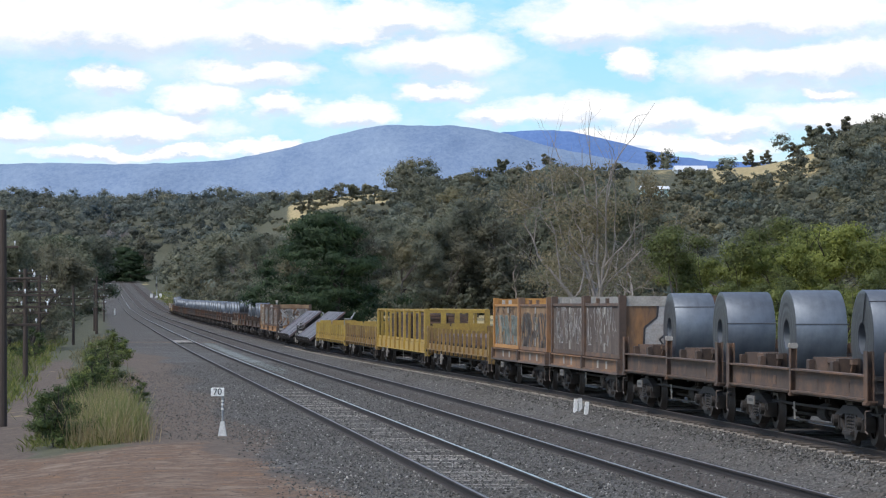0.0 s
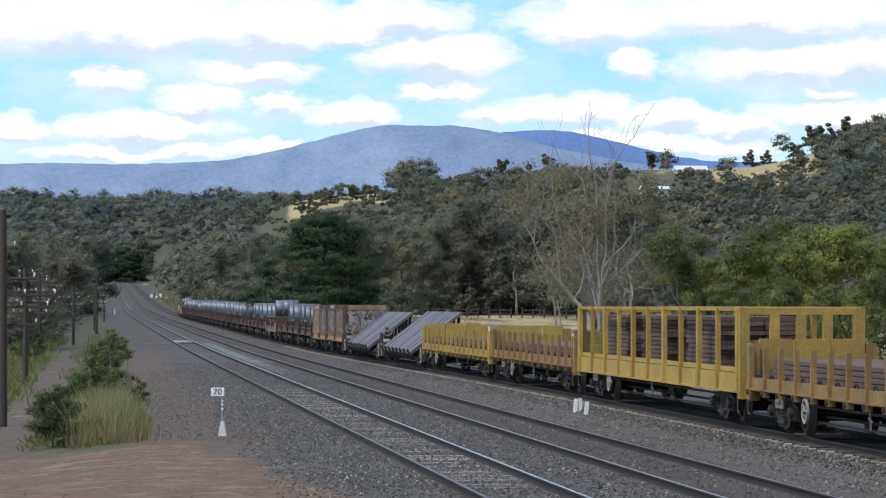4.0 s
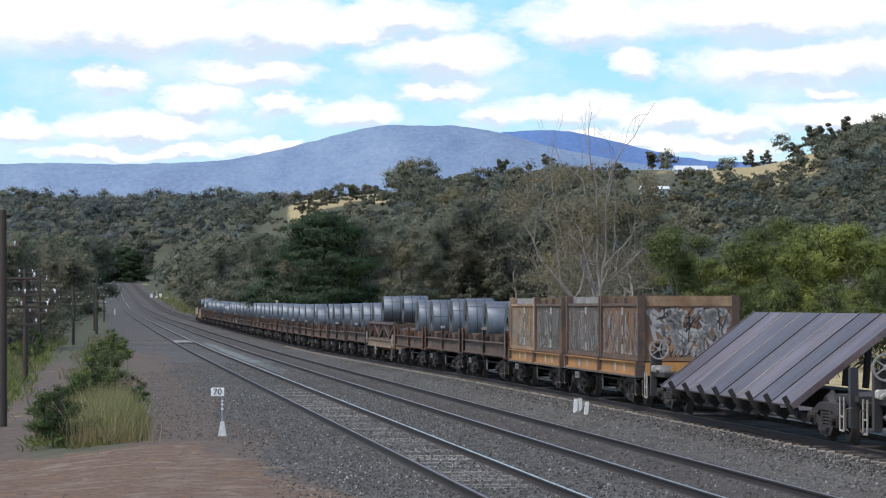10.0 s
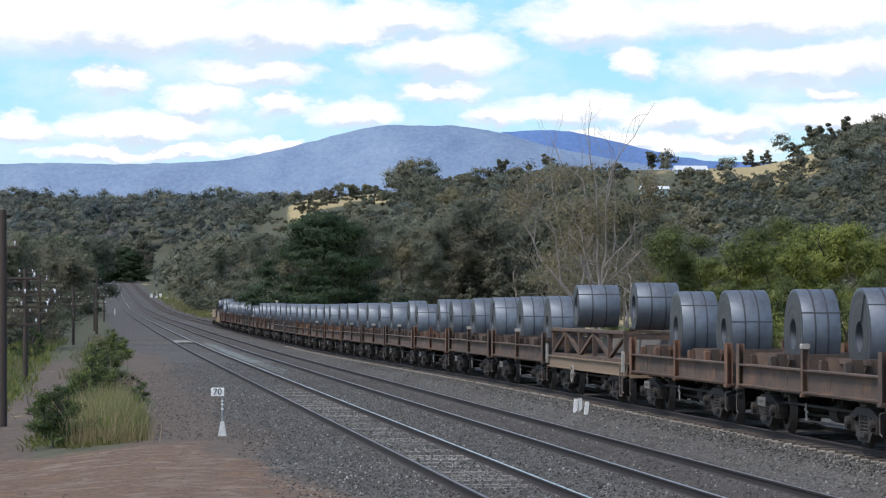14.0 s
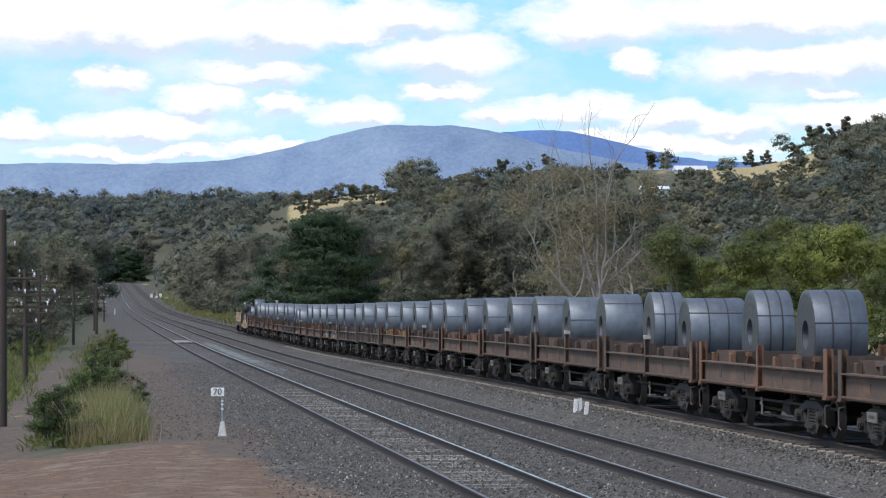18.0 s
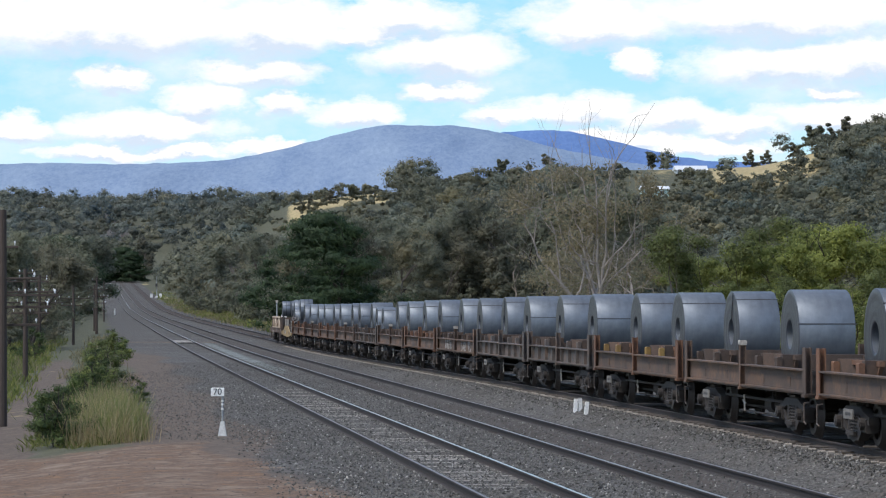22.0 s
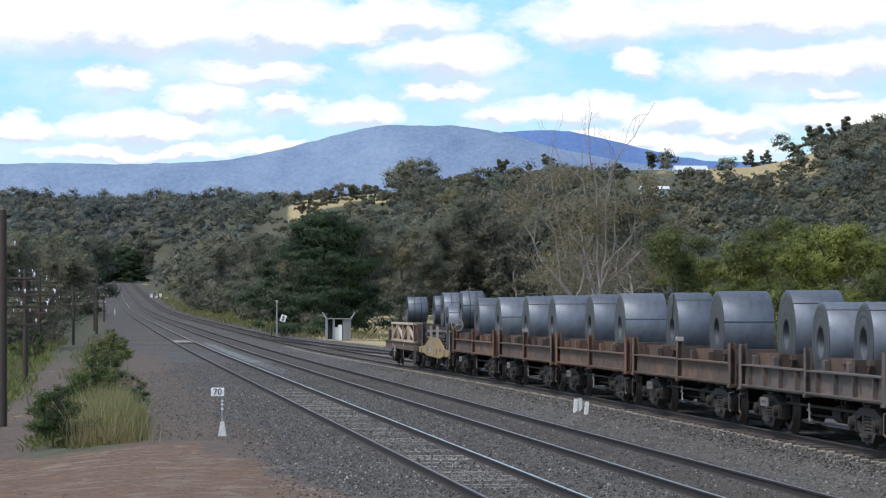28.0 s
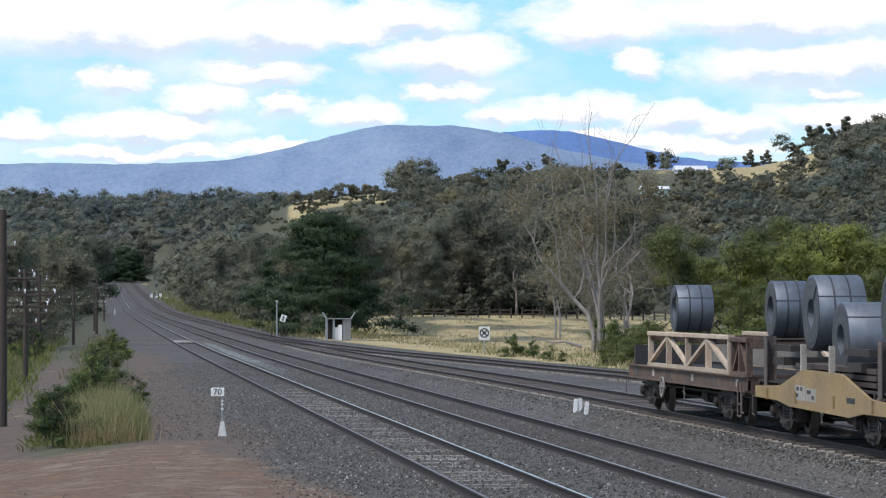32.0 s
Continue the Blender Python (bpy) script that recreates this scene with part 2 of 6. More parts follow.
GRASS_FRESH = leaf_material("fresh_tall_grass", (0.12, 0.15, 0.05), (0.25, 0.27, 0.1), 0.2)
GRASS_PALE = leaf_material("pale_weed_leaves", (0.14, 0.15, 0.06), (0.3, 0.29, 0.14), 0.2)
GRASS_GREEN = leaf_material("green_grass", (0.075, 0.1, 0.026), (0.2, 0.215, 0.07), 0.2)


def coil_material():
    m, n, l, b = node_material("blue_grey_rolled_steel", 0.55, 0.6)
    tc = n.new("ShaderNodeTexCoord")
    info = n.new("ShaderNodeObjectInfo")
    mp = n.new("ShaderNodeMapping")
    mp.inputs["Scale"].default_value = (1, 5, 1)
    l.new(tc.outputs["Object"], mp.inputs[0])
    band = noise_node(n, l, mp.outputs[0], 1.6, 4, 0.6)
    stain = noise_node(n, l, tc.outputs["Object"], 2.3, 5, 0.6)
    col = ramp(n, l, band, [(0.3, (0.128, 0.148, 0.172)), (0.7, (0.152, 0.174, 0.198))])
    col = mix(n, l, 1.0, col, ramp(n, l, stain, [(0.3, (0.72, 0.72, 0.74)), (0.65, (1.1, 1.1, 1.1))]), "MULTIPLY")
    col = mix(n, l, 1.0, col, ramp(n, l, info.outputs["Random"], [(0, (0.85, 0.85, 0.87)), (1, (1.15, 1.14, 1.12))]), "MULTIPLY")
    l.new(col, b.inputs["Base Color"])
    l.new(ramp(n, l, stain, [(0.3, (0.64, 0.64, 0.64)), (0.7, (0.5, 0.5, 0.5))]), b.inputs["Roughness"])
    bump(n, l, b, band, 0.06, 0.01)
    return m


COIL_STEEL = coil_material()
STRAP = worn("dark_steel_strap", (0.06, 0.065, 0.075), (0.04, 0.04, 0.045), 0.6, 0.4)


def ground_material():
    m, n, l, b = node_material("railway_ground", 0.95)
    tc = n.new("ShaderNodeTexCoord")
    v = tc.outputs["Object"]
    at = n.new("ShaderNodeAttribute")
    at.attribute_name = "zone"
    sep = n.new("ShaderNodeSeparateColor")
    l.new(at.outputs["Color"], sep.inputs[0])
    edge = noise_node(n, l, v, 0.9, 6, 0.7)
    broad = noise_node(n, l, v, 0.16, 4, 0.6)
    stone = n.new("ShaderNodeTexVoronoi")
    stone.inputs["Scale"].default_value = 17
    l.new(v, stone.inputs["Vector"])
    grain = noise_node(n, l, v, 30, 3, 0.7)
    ballast = ramp(n, l, stone.outputs["Color"], [(0.1, (0.034, 0.032, 0.031)), (0.55, (0.078, 0.075, 0.07)), (1.0, (0.165, 0.16, 0.15))])
    ballast = mix(n, l, 1.0, ballast, ramp(n, l, broad, [(0.3, (0.78, 0.74, 0.7)), (0.7, (1.15, 1.15, 1.15))]), "MULTIPLY")
    clod = noise_node(n, l, v, 5.5, 6, 0.75, 0.6)
    patch = noise_node(n, l, v, 1.0, 8, 0.75, 0.8)
    dirt = ramp(n, l, clod, [(0.3, (0.055, 0.041, 0.032)), (0.5, (0.12, 0.08, 0.056)), (0.7, (0.2, 0.128, 0.08))])
    dirt = mix(n, l, ramp(n, l, patch, [(0.5, (0, 0, 0)), (0.66, (0.8, 0.8, 0.8))]), dirt, (0.245, 0.195, 0.15))
    dirt = mix(n, l, ramp(n, l, patch, [(0.34, (0.7, 0.7, 0.7)), (0.44, (0, 0, 0))]), dirt, (0.22, 0.125, 0.064))
    dirt = mix(n, l, 1.0, dirt, ramp(n, l, grain, [(0.25, (0.7, 0.7, 0.7)), (0.75, (1.2, 1.2, 1.2))]), "MULTIPLY")
    grass = ramp(n, l, noise_node(n, l, v, 0.35, 6, 0.7), [(0.3, (0.15, 0.142, 0.065)), (0.5, (0.33, 0.268, 0.14)), (0.7, (0.45, 0.37, 0.21))])
    grass = mix(n, l, 1.0, grass, ramp(n, l, grain, [(0.2, (0.7, 0.7, 0.7)), (0.8, (1.2, 1.2, 1.2))]), "MULTIPLY")
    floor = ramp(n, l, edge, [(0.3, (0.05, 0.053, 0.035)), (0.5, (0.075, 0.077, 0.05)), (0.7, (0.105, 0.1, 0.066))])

    def soft(s):
        w = math_node(n, l, "MULTIPLY_ADD", math_node(n, l, "SUBTRACT", edge, 0.5), 1.4)
        l.new(s, w.node.inputs[2])
        return ramp(n, l, w, [(0.4, (0, 0, 0)), (0.6, (1, 1, 1))])
    fresh = ramp(n, l, stone.outputs["Color"], [(0.1, (0.085, 0.098, 0.093)), (1.0, (0.24, 0.262, 0.25))])
    ballast = mix(n, l, soft(at.outputs["Alpha"]), ballast, fresh)
    cess = n.new("ShaderNodeAttribute")
    cess.attribute_name = "cess"
    soil = ramp(n, l, clod, [(0.32, (0.055, 0.044, 0.036)), (0.55, (0.105, 0.083, 0.066)), (0.72, (0.17, 0.138, 0.11))])
    soil = mix(n, l, ramp(n, l, patch, [(0.52, (0, 0, 0)), (0.68, (0.7, 0.7, 0.7))]), soil, (0.17, 0.12, 0.085))
    ballast = mix(n, l, soft(cess.outputs["Fac"]), ballast, soil)
    brown = ramp(n, l, noise_node(n, l, v, 0.5, 5, 0.7), [(0.52, (0, 0, 0)), (0.72, (0.35, 0.35, 0.35))])
    ballast = mix(n, l, brown, ballast, (0.10, 0.078, 0.062))
    oil = n.new("ShaderNodeAttribute")
    oil.attribute_name = "oil"
    ballast = mix(n, l, math_node(n, l, "MULTIPLY", oil.outputs["Fac"], ramp(n, l, clod, [(0.25, (0.6, 0.6, 0.6)), (0.6, (1, 1, 1))])), ballast, (0.05, 0.038, 0.03))
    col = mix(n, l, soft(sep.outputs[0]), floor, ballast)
    col = mix(n, l, soft(sep.outputs[1]), col, grass)
    col = mix(n, l, soft(sep.outputs[2]), col, dirt)
    l.new(col, b.inputs["Base Color"])
    b.inputs["Specular IOR Level"].default_value = 0.175
    bump(n, l, b, stone.outputs["Distance"], 0.5, 0.014)
    return m


GROUND = ground_material()

# ---------------------------------------------------------------- mesh helpers
class Shape:
    """Collects vertices and faces of one mesh."""

    def __init__(self):
        self.v, self.f = [], []

    def add(self, verts, faces, m=None):
        k = len(self.v)
        self.v += [tuple(m @ Vector(p)) for p in verts] if m else [tuple(p) for p in verts]
        self.f += [tuple(i + k for i in f) for f in faces]
        return self

    def box(self, x0, y0, z0, x1, y1, z1, c=0.0, m=None):
        """A block; c cuts its edges along x."""
        if c <= 0:
            v = [(x, y, z) for x in (x0, x1) for y in (y0, y1) for z in (z0, z1)]
            return self.add(v, [(0, 1, 3, 2), (4, 6, 7, 5), (0, 4, 5, 1), (2, 3, 7, 6), (0, 2, 6, 4), (1, 5, 7, 3)], m)
        ring = [(y0 + c, z0), (y1 - c, z0), (y1, z0 + c), (y1, z1 - c), (y1 - c, z1), (y0 + c, z1), (y0, z1 - c), (y0, z0 + c)]
        return self.prism(ring, x0, x1, m)

    def prism(self, ring, x0, x1, m=None):
        """A profile of (y, z) drawn out along x."""
        n = len(ring)
        v = [(x0, y, z) for y, z in ring] + [(x1, y, z) for y, z in ring]
        f = [tuple(reversed(range(n))), tuple(range(n, 2 * n))] + [(i, (i + 1) % n, n + (i + 1) % n, n + i) for i in range(n)]
        return self.add(v, f, m)

    def plate(self, ring, y0, y1, m=None):
        """A profile of (x, z) with its thickness along y."""
        n = len(ring)
        v = [(x, y0, z) for x, z in ring] + [(x, y1, z) for x, z in ring]
        f = [tuple(range(n)), tuple(reversed(range(n, 2 * n)))] + [(i, n + i, n + (i + 1) % n, (i + 1) % n) for i in range(n)]
        return self.add(v, f, m)

    def rod(self, a, b, r0, r1=None, n=8, caps=True):
        """A round bar from a to b."""
        r1 = r0 if r1 is None else r1
        a, b = Vector(a), Vector(b)
        w = (b - a).normalized()
        u = w.orthogonal().normalized()
        q = w.cross(u)
        ring = [(u * math.cos(i * math.tau / n) + q * math.sin(i * math.tau / n)) for i in range(n)]
        v = [a + p * r0 for p in ring] + [b + p * r1 for p in ring]
        f = [(i, (i + 1) % n, n + (i + 1) % n, n + i) for i in range(n)]
        if caps:
            f += [tuple(reversed(range(n))), tuple(range(n, 2 * n))]
        return self.add(v, f)

    def bar(self, a, b, w, h):
        """A square bar from a to b."""
        a, b = Vector(a), Vector(b)
        d = (b - a)
        q = d.to_track_quat("X", "Z").to_matrix().to_4x4()
        return self.box(0, -w / 2, -h / 2, d.length, w / 2, h / 2, 0, Matrix.Translation(a) @ q)

    def pipe(self, pts, r, n=6):
        for a, b in zip(pts, pts[1:]):
            self.rod(a, b, r, r, n)
        return self

    def lathe(self, ring, n=24, axis="y"):
        """A closed profile of (along, radius) turned round the y axis."""
        k = len(ring)
        v = []
        for i in range(n):
            c, s = math.cos(i * math.tau / n), math.sin(i * math.tau / n)
            v += [(r * c, a, r * s) for a, r in ring]
        f = [(i * k + j, i * k + (j + 1) % k, ((i + 1) % n) * k + (j + 1) % k, ((i + 1) % n) * k + j) for i in range(n) for j in range(k)]
        return self.add(v, f)

    def mesh(self, name, material, shade=False):
        me = bpy.data.meshes.new(name)
        me.from_pydata(self.v, [], self.f)
        me.materials.append(material)
        if shade:
            me.shade_smooth()
            me.set_sharp_from_angle(angle=radians(40))
        return me


def put(name, shape, material, label="", category="", group="", kind="", at=None, shade=False):
    """A thing of one mesh."""
    ob = new(name, shape.mesh(name, material, shade))
    if at is not None:
        ob.matrix_world = at
    return tagged(ob, label, category, group, kind)


def thing(name, label, category, group="", at=None, kind=""):
    """The Empty at a thing's base that carries its parts."""
    ob = new(name)
    ob.empty_display_size = 0.2
    if at is not None:
        ob.matrix_world = at
    return tagged(ob, label, category, group, kind)


def part(name, shape, material, parent, label="", at=None, shade=False):
    me = shape if isinstance(shape, bpy.types.Mesh) else shape.mesh(name, material, shade)
    ob = new(name, me)
    ob.parent = parent
    if at is not None:
        ob.matrix_basis = at
    return tagged(ob, label, kind="stuff" if name == "graffiti" else "")

# ---------------------------------------------------------------- ground sheet
def spread(stops):
    out = []
    for (a, step), (b, _) in zip(stops, stops[1:]):
        k = max(1, round((b - a) / step))
        out += [a + (b - a) * i / k for i in range(k)]
    return out + [stops[-1][0]]


def build_ground():
    ys = spread([(-430, 40), (-150, 15), (20, 1.2), (75, 2.0), (140, 4.0), (260, 8.0), (500, 18.0), (1000, 40.0), (1800, 120.0), (3360, 1)])
    os_ = spread([(-1500, 120), (-420, 24), (-110, 8), (-30, 2.0), (-8, 0.6), (2, 0.4), (22, 1.0), (44, 4), (90, 9), (260, 20), (600, 60), (2400, 1)])
    spots, zone, tracks = [], [], []
    for y in ys:
        for o in os_:
            x = o - SLOPE * y
            spots.append((x, y, ground_z(x, y)))
            od = offset_d(y)
            left = 1.5 + 0.5 * math.sin(y * 0.21) - 0.5 * (1 - smooth(46, 64, y))
            ballast = smooth(left - 1.0, left + 0.6, o) * (1 - smooth(od + 2.6, od + 4.6, o))
            grass = smooth(od + 3.0, od + 5, o) * (1 - smooth(300, 360, y)) if o > 4 else (1 - smooth(-1.5, 1.5, o)) * smooth(45, 51, y) * smooth(-26, -12, o) * (1 - smooth(190, 250, y)) * (.05 + .3 * smooth(-.1, .4, noise.noise((x * .5, y * .12, 8))))
            if o > 4 and y > 170:
                grass = max(grass * (.35 + .65 * smooth(-.15, .3, noise.noise((x * .15, y * .05, 4)))), .62 * smooth(-.1, .3, noise.noise((x * .3, y * .06, 2))) * smooth(od + 2.6, od + 4.0, o) * (1 - smooth(od + 6, od + 9, o)) * (1 - smooth(900, 1000, y)))
            if o > 4 and y > 300:
                u = x / y
                ridge = smooth(560, 640, y) * (1 - smooth(820, 860, y))
                clear = ridge * smooth(-0.076, -0.068, u) * (1 - smooth(-0.028, -0.020, u)) * smooth(735, 755, y)
                clear = max(clear, smooth(715, 745, y + 40 * noise.noise((x * .03, y * .02, 9))) * (1 - smooth(900, 960, y)) * smooth(0.118, 0.128, u) * (1 - smooth(0.168, 0.18, u)))
                clear = max(clear, .6 * smooth(.094, .098, u) * (1 - smooth(.106, .11, u)) * smooth(735, 760, y) * (1 - smooth(880, 940, y)))
                grass = max(grass, clear)
            dirt = (1 - smooth(1.6 + 1.2 * (1 - smooth(34, 46, y)), 3.0 + 1.2 * (1 - smooth(34, 46, y)), o + 0.35 * math.sin(y * 0.9))) * (1 - smooth(42.5, 48, y + 2.2 * noise.noise((x * 0.3, 7, 1))))
            road = smooth(-3.1, -2.5, o) * (1 - smooth(-1.7, -1.1, o)) * smooth(40, 48, y) * (1 - smooth(115, 140, y))
            cross = smooth(-1, 1, o) * (1 - smooth(9, 11, o)) * math.exp(-((y - 165) / 4) ** 2)
            bank = .75 * math.exp(-((y - 86) / 11) ** 2 - ((o - 1.4) / .8) ** 2)
            dirt = max(dirt, bank, 0.6 * cross)
            ballast = max(ballast, road)
            tracks.append(road)
            fresh = .72 * math.exp(-((o - 8.2) / .5) ** 2) * smooth(82, 100, y) * (1 - smooth(150, 190, y))
            zone.append((ballast, grass, dirt, fresh))
    n = len(os_)
    cess = [smooth(.2, 1.0, x + SLOPE * y) * (1 - smooth(2.8, 4.5, x + SLOPE * y + .5 * math.sin(y * .35))) * (1 - smooth(115, 150, y)) for x, y, _ in spots]
    cess = [max(a, b) for a, b in zip(cess, tracks)]
    oil = [max(.92 * (1 - smooth(1.0, 1.35, abs(x + SLOPE * y - TRACK_C))), .6 * (1 - smooth(.9, 1.3, abs(x + SLOPE * y - offset_d(y)))), .55 * (1 - smooth(.55, .85, abs(x + SLOPE * y - TRACK_B)))) for x, y, _ in spots]
    faces = [(j * n + i, j * n + i + 1, (j + 1) * n + i + 1, (j + 1) * n + i) for j in range(len(ys) - 1) for i in range(n - 1)]
    me = bpy.data.meshes.new("ground")
    me.from_pydata([(x, y * STATION, z) for x, y, z in spots], [], faces)
    at = me.color_attributes.new("zone", "FLOAT_COLOR", "POINT")
    at.data.foreach_set("color", np.array(zone, np.float32).ravel())
    me.attributes.new("oil", "FLOAT", "POINT").data.foreach_set("value", np.array(oil, np.float32))
    me.attributes.new("cess", "FLOAT", "POINT").data.foreach_set("value", np.array(cess, np.float32))
    me.materials.append(GROUND)
    me.shade_smooth()
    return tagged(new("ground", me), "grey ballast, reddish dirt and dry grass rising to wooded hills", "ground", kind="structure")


build_ground()

# ---------------------------------------------------------------- sky backdrop with clouds
SKY_Y = 4930.0
PX = SKY_Y / FOCAL


def sky_material():
    m = bpy.data.materials.new("clouded_sky")
    m.use_nodes = True
    n, l = m.node_tree.nodes, m.node_tree.links
    n.clear()
    tc = n.new("ShaderNodeTexCoord")
    mp = n.new("ShaderNodeMapping")
    mp.inputs["Scale"].default_value = (0.01 / PX,) * 3
    l.new(tc.outputs["Object"], mp.inputs[0])

    def vec(op, a, b=None, out=0):
        k = n.new("ShaderNodeVectorMath")
        k.operation = op
        for sock, v in zip(k.inputs, (a, b)):
            if isinstance(v, bpy.types.NodeSocket):
                l.new(v, sock)
            elif v is not None:
                sock.default_value = v
        return k.outputs[out]
    P = mp.outputs[0]

    def puff(scale, detail, off):
        k = n.new("ShaderNodeTexNoise")
        k.inputs["Scale"].default_value, k.inputs["Detail"].default_value, k.inputs["Roughness"].default_value = scale, detail, 0.62
        l.new(vec("ADD", vec("MULTIPLY", P, (1, 1, 2.0)), (off, off, off)), k.inputs["Vector"])
        return k.outputs["Color"]
    warp = vec("SUBTRACT", puff(0.9, 7, 3.1), (0.5, 0.5, 0.5))
    Q = vec("ADD", P, vec("MULTIPLY", warp, (1.7, 0, 0.75)))
    field, under = None, None

    def cloud(x, y, rx, ry):
        nonlocal field, under
        for k, shift in ((0, 0.0), (1, 0.55)):
            c = ((x - 784) / 100, 0, (540 - y - shift * ry) / 100)
            d = vec("LENGTH", vec("MULTIPLY", vec("SUBTRACT", Q, c), (100 / rx, 0, 100 / ry)), None, 1)
            d = math_node(n, l, "SUBTRACT", 1.0, d)
            d = math_node(n, l, "MAXIMUM", d, -1.0)
            if k == 0:
                field = d if field is None else math_node(n, l, "SMOOTH_MAX", field, d)
                if field.node.operation == "SMOOTH_MAX":
                    field.node.inputs[2].default_value = 0.12
            else:
                under = d if under is None else math_node(n, l, "MAXIMUM", under, d)
    cloud(200, 35, 400, 85)
    cloud(480, 45, 190, 70)
    cloud(690, 30, 180, 45)
    cloud(770, 100, 150, 52)
    cloud(620, 60, 90, 30)
    cloud(1050, 40, 170, 52)
    cloud(1370, 20, 330, 62)
    cloud(1120, 110, 60, 32)
    cloud(1400, 115, 240, 50)
    cloud(1520, 100, 140, 60)
    cloud(197, 143, 68, 28)
    cloud(440, 130, 135, 32)
    cloud(345, 180, 85, 40)
    cloud(500, 185, 65, 28)
    cloud(250, 228, 210, 36)
    cloud(625, 200, 90, 32)
    cloud(785, 158, 82, 24)
    cloud(170, 274, 150, 20)
    cloud(310, 270, 100, 18)
    cloud(1010, 195, 150, 36)
    cloud(1180, 205, 130, 34)
    cloud(1300, 228, 120, 30)
    cloud(1110, 245, 130, 26)
    cloud(1465, 162, 62, 16)
    cloud(20, 228, 90, 30)
    cloud(470, 262, 150, 18)
    cloud(870, 205, 70, 26)
    cloud(1480, 205, 170, 34)
    cloud(1240, 262, 140, 20)
    fine = puff(2.6, 8, 11.7)
    fine = math_node(n, l, "SUBTRACT", fine, 0.5)
    dens = math_node(n, l, "MULTIPLY_ADD", fine, 0.8)
    l.new(field, dens.node.inputs[2])
    cover = ramp(n, l, dens, [(0.0, (0, 0, 0)), (0.16, (0.45, 0.45, 0.45)), (0.46, (1, 1, 1))])
    low = math_node(n, l, "MULTIPLY_ADD", fine, 0.9)
    l.new(math_node(n, l, "SUBTRACT", under, field), low.node.inputs[2])
    body = ramp(n, l, low, [(0.0, (1.06, 1.06, 1.07)), (0.08, (0.98, 1.0, 1.05)), (0.4, (0.7, 0.8, 0.95))])
    sepz = n.new("ShaderNodeSeparateXYZ")
    l.new(P, sepz.inputs[0])
    up = math_node(n, l, "MULTIPLY", sepz.outputs[2], 0.19, True)
    blue = ramp(n, l, up, [(0.3, (0.74, 0.93, 1.05)), (0.55, (0.52, 0.86, 1.05)), (1.0, (0.36, 0.76, 1.04))])
    veil = puff(0.55, 5, 23.0)
    blue = mix(n, l, ramp(n, l, veil, [(0.42, (0, 0, 0)), (0.75, (0.75, 0.75, 0.75))]), blue, (0.93, 0.98, 1.04))
    col = mix(n, l, cover, blue, body)
    em = n.new("ShaderNodeEmission")
    l.new(col, em.inputs["Color"])
    em.inputs["Strength"].default_value = 0.87
    out = n.new("ShaderNodeOutputMaterial")
    l.new(em.outputs[0], out.inputs["Surface"])
    return m


sky_sheet = put("sky_backdrop", Shape().add([(-1500, 0, -150), (1500, 0, -150), (1500, 0, 1100), (-1500, 0, 1100)], [(0, 1, 2, 3)]),
                sky_material(), "pale blue sky with drifting white cumulus clouds", "sky", kind="structure", at=pose(0, SKY_Y, EYE))

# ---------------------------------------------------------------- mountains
# Distance haze goes into these slope colours, backed by a weak glow.
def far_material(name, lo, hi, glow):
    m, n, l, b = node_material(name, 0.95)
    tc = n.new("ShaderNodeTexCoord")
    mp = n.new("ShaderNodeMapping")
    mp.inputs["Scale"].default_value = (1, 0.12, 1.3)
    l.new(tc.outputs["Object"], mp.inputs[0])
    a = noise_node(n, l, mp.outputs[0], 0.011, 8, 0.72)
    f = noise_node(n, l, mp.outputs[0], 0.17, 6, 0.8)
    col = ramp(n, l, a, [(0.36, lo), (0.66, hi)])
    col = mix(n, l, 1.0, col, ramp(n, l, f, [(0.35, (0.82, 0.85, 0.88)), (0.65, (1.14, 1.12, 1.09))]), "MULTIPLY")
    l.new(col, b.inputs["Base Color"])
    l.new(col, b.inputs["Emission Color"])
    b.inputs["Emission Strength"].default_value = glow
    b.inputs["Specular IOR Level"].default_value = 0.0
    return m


def mountain(name, crest, dist, depth, material, label, rough):
    cols, rows = 150, 26
    x0, x1 = crest[0][0], crest[-1][0]
    verts = []
    for i in range(cols + 1):
        px = x0 + (x1 - x0) * i / cols
        top = (540 - (table(crest, px - 12) + 2 * table(crest, px) + table(crest, px + 12)) / 4) * dist / FOCAL
        for j in range(rows + 1):
            w = j / rows
            y = dist - depth * (1 - w)
            x = (px - 784) / FOCAL * dist
            gully = noise.fractal((x * 0.004, y * 0.0015, 2.2), 0.9, 2.0, 5)
            z = top * w ** 0.9 + gully * rough * (1 - w) * w * 4 + 1.5 * noise.noise((x * 0.05, 5, 0)) * w
            verts.append((x, y, z + EYE))
    k = rows + 1
    faces = [(i * k + j, (i + 1) * k + j, (i + 1) * k + j + 1, i * k + j + 1) for i in range(cols) for j in range(rows)]
    s = Shape().add(verts, faces)
    return put(name, s, material, label, "mountain", kind="structure", shade=True)


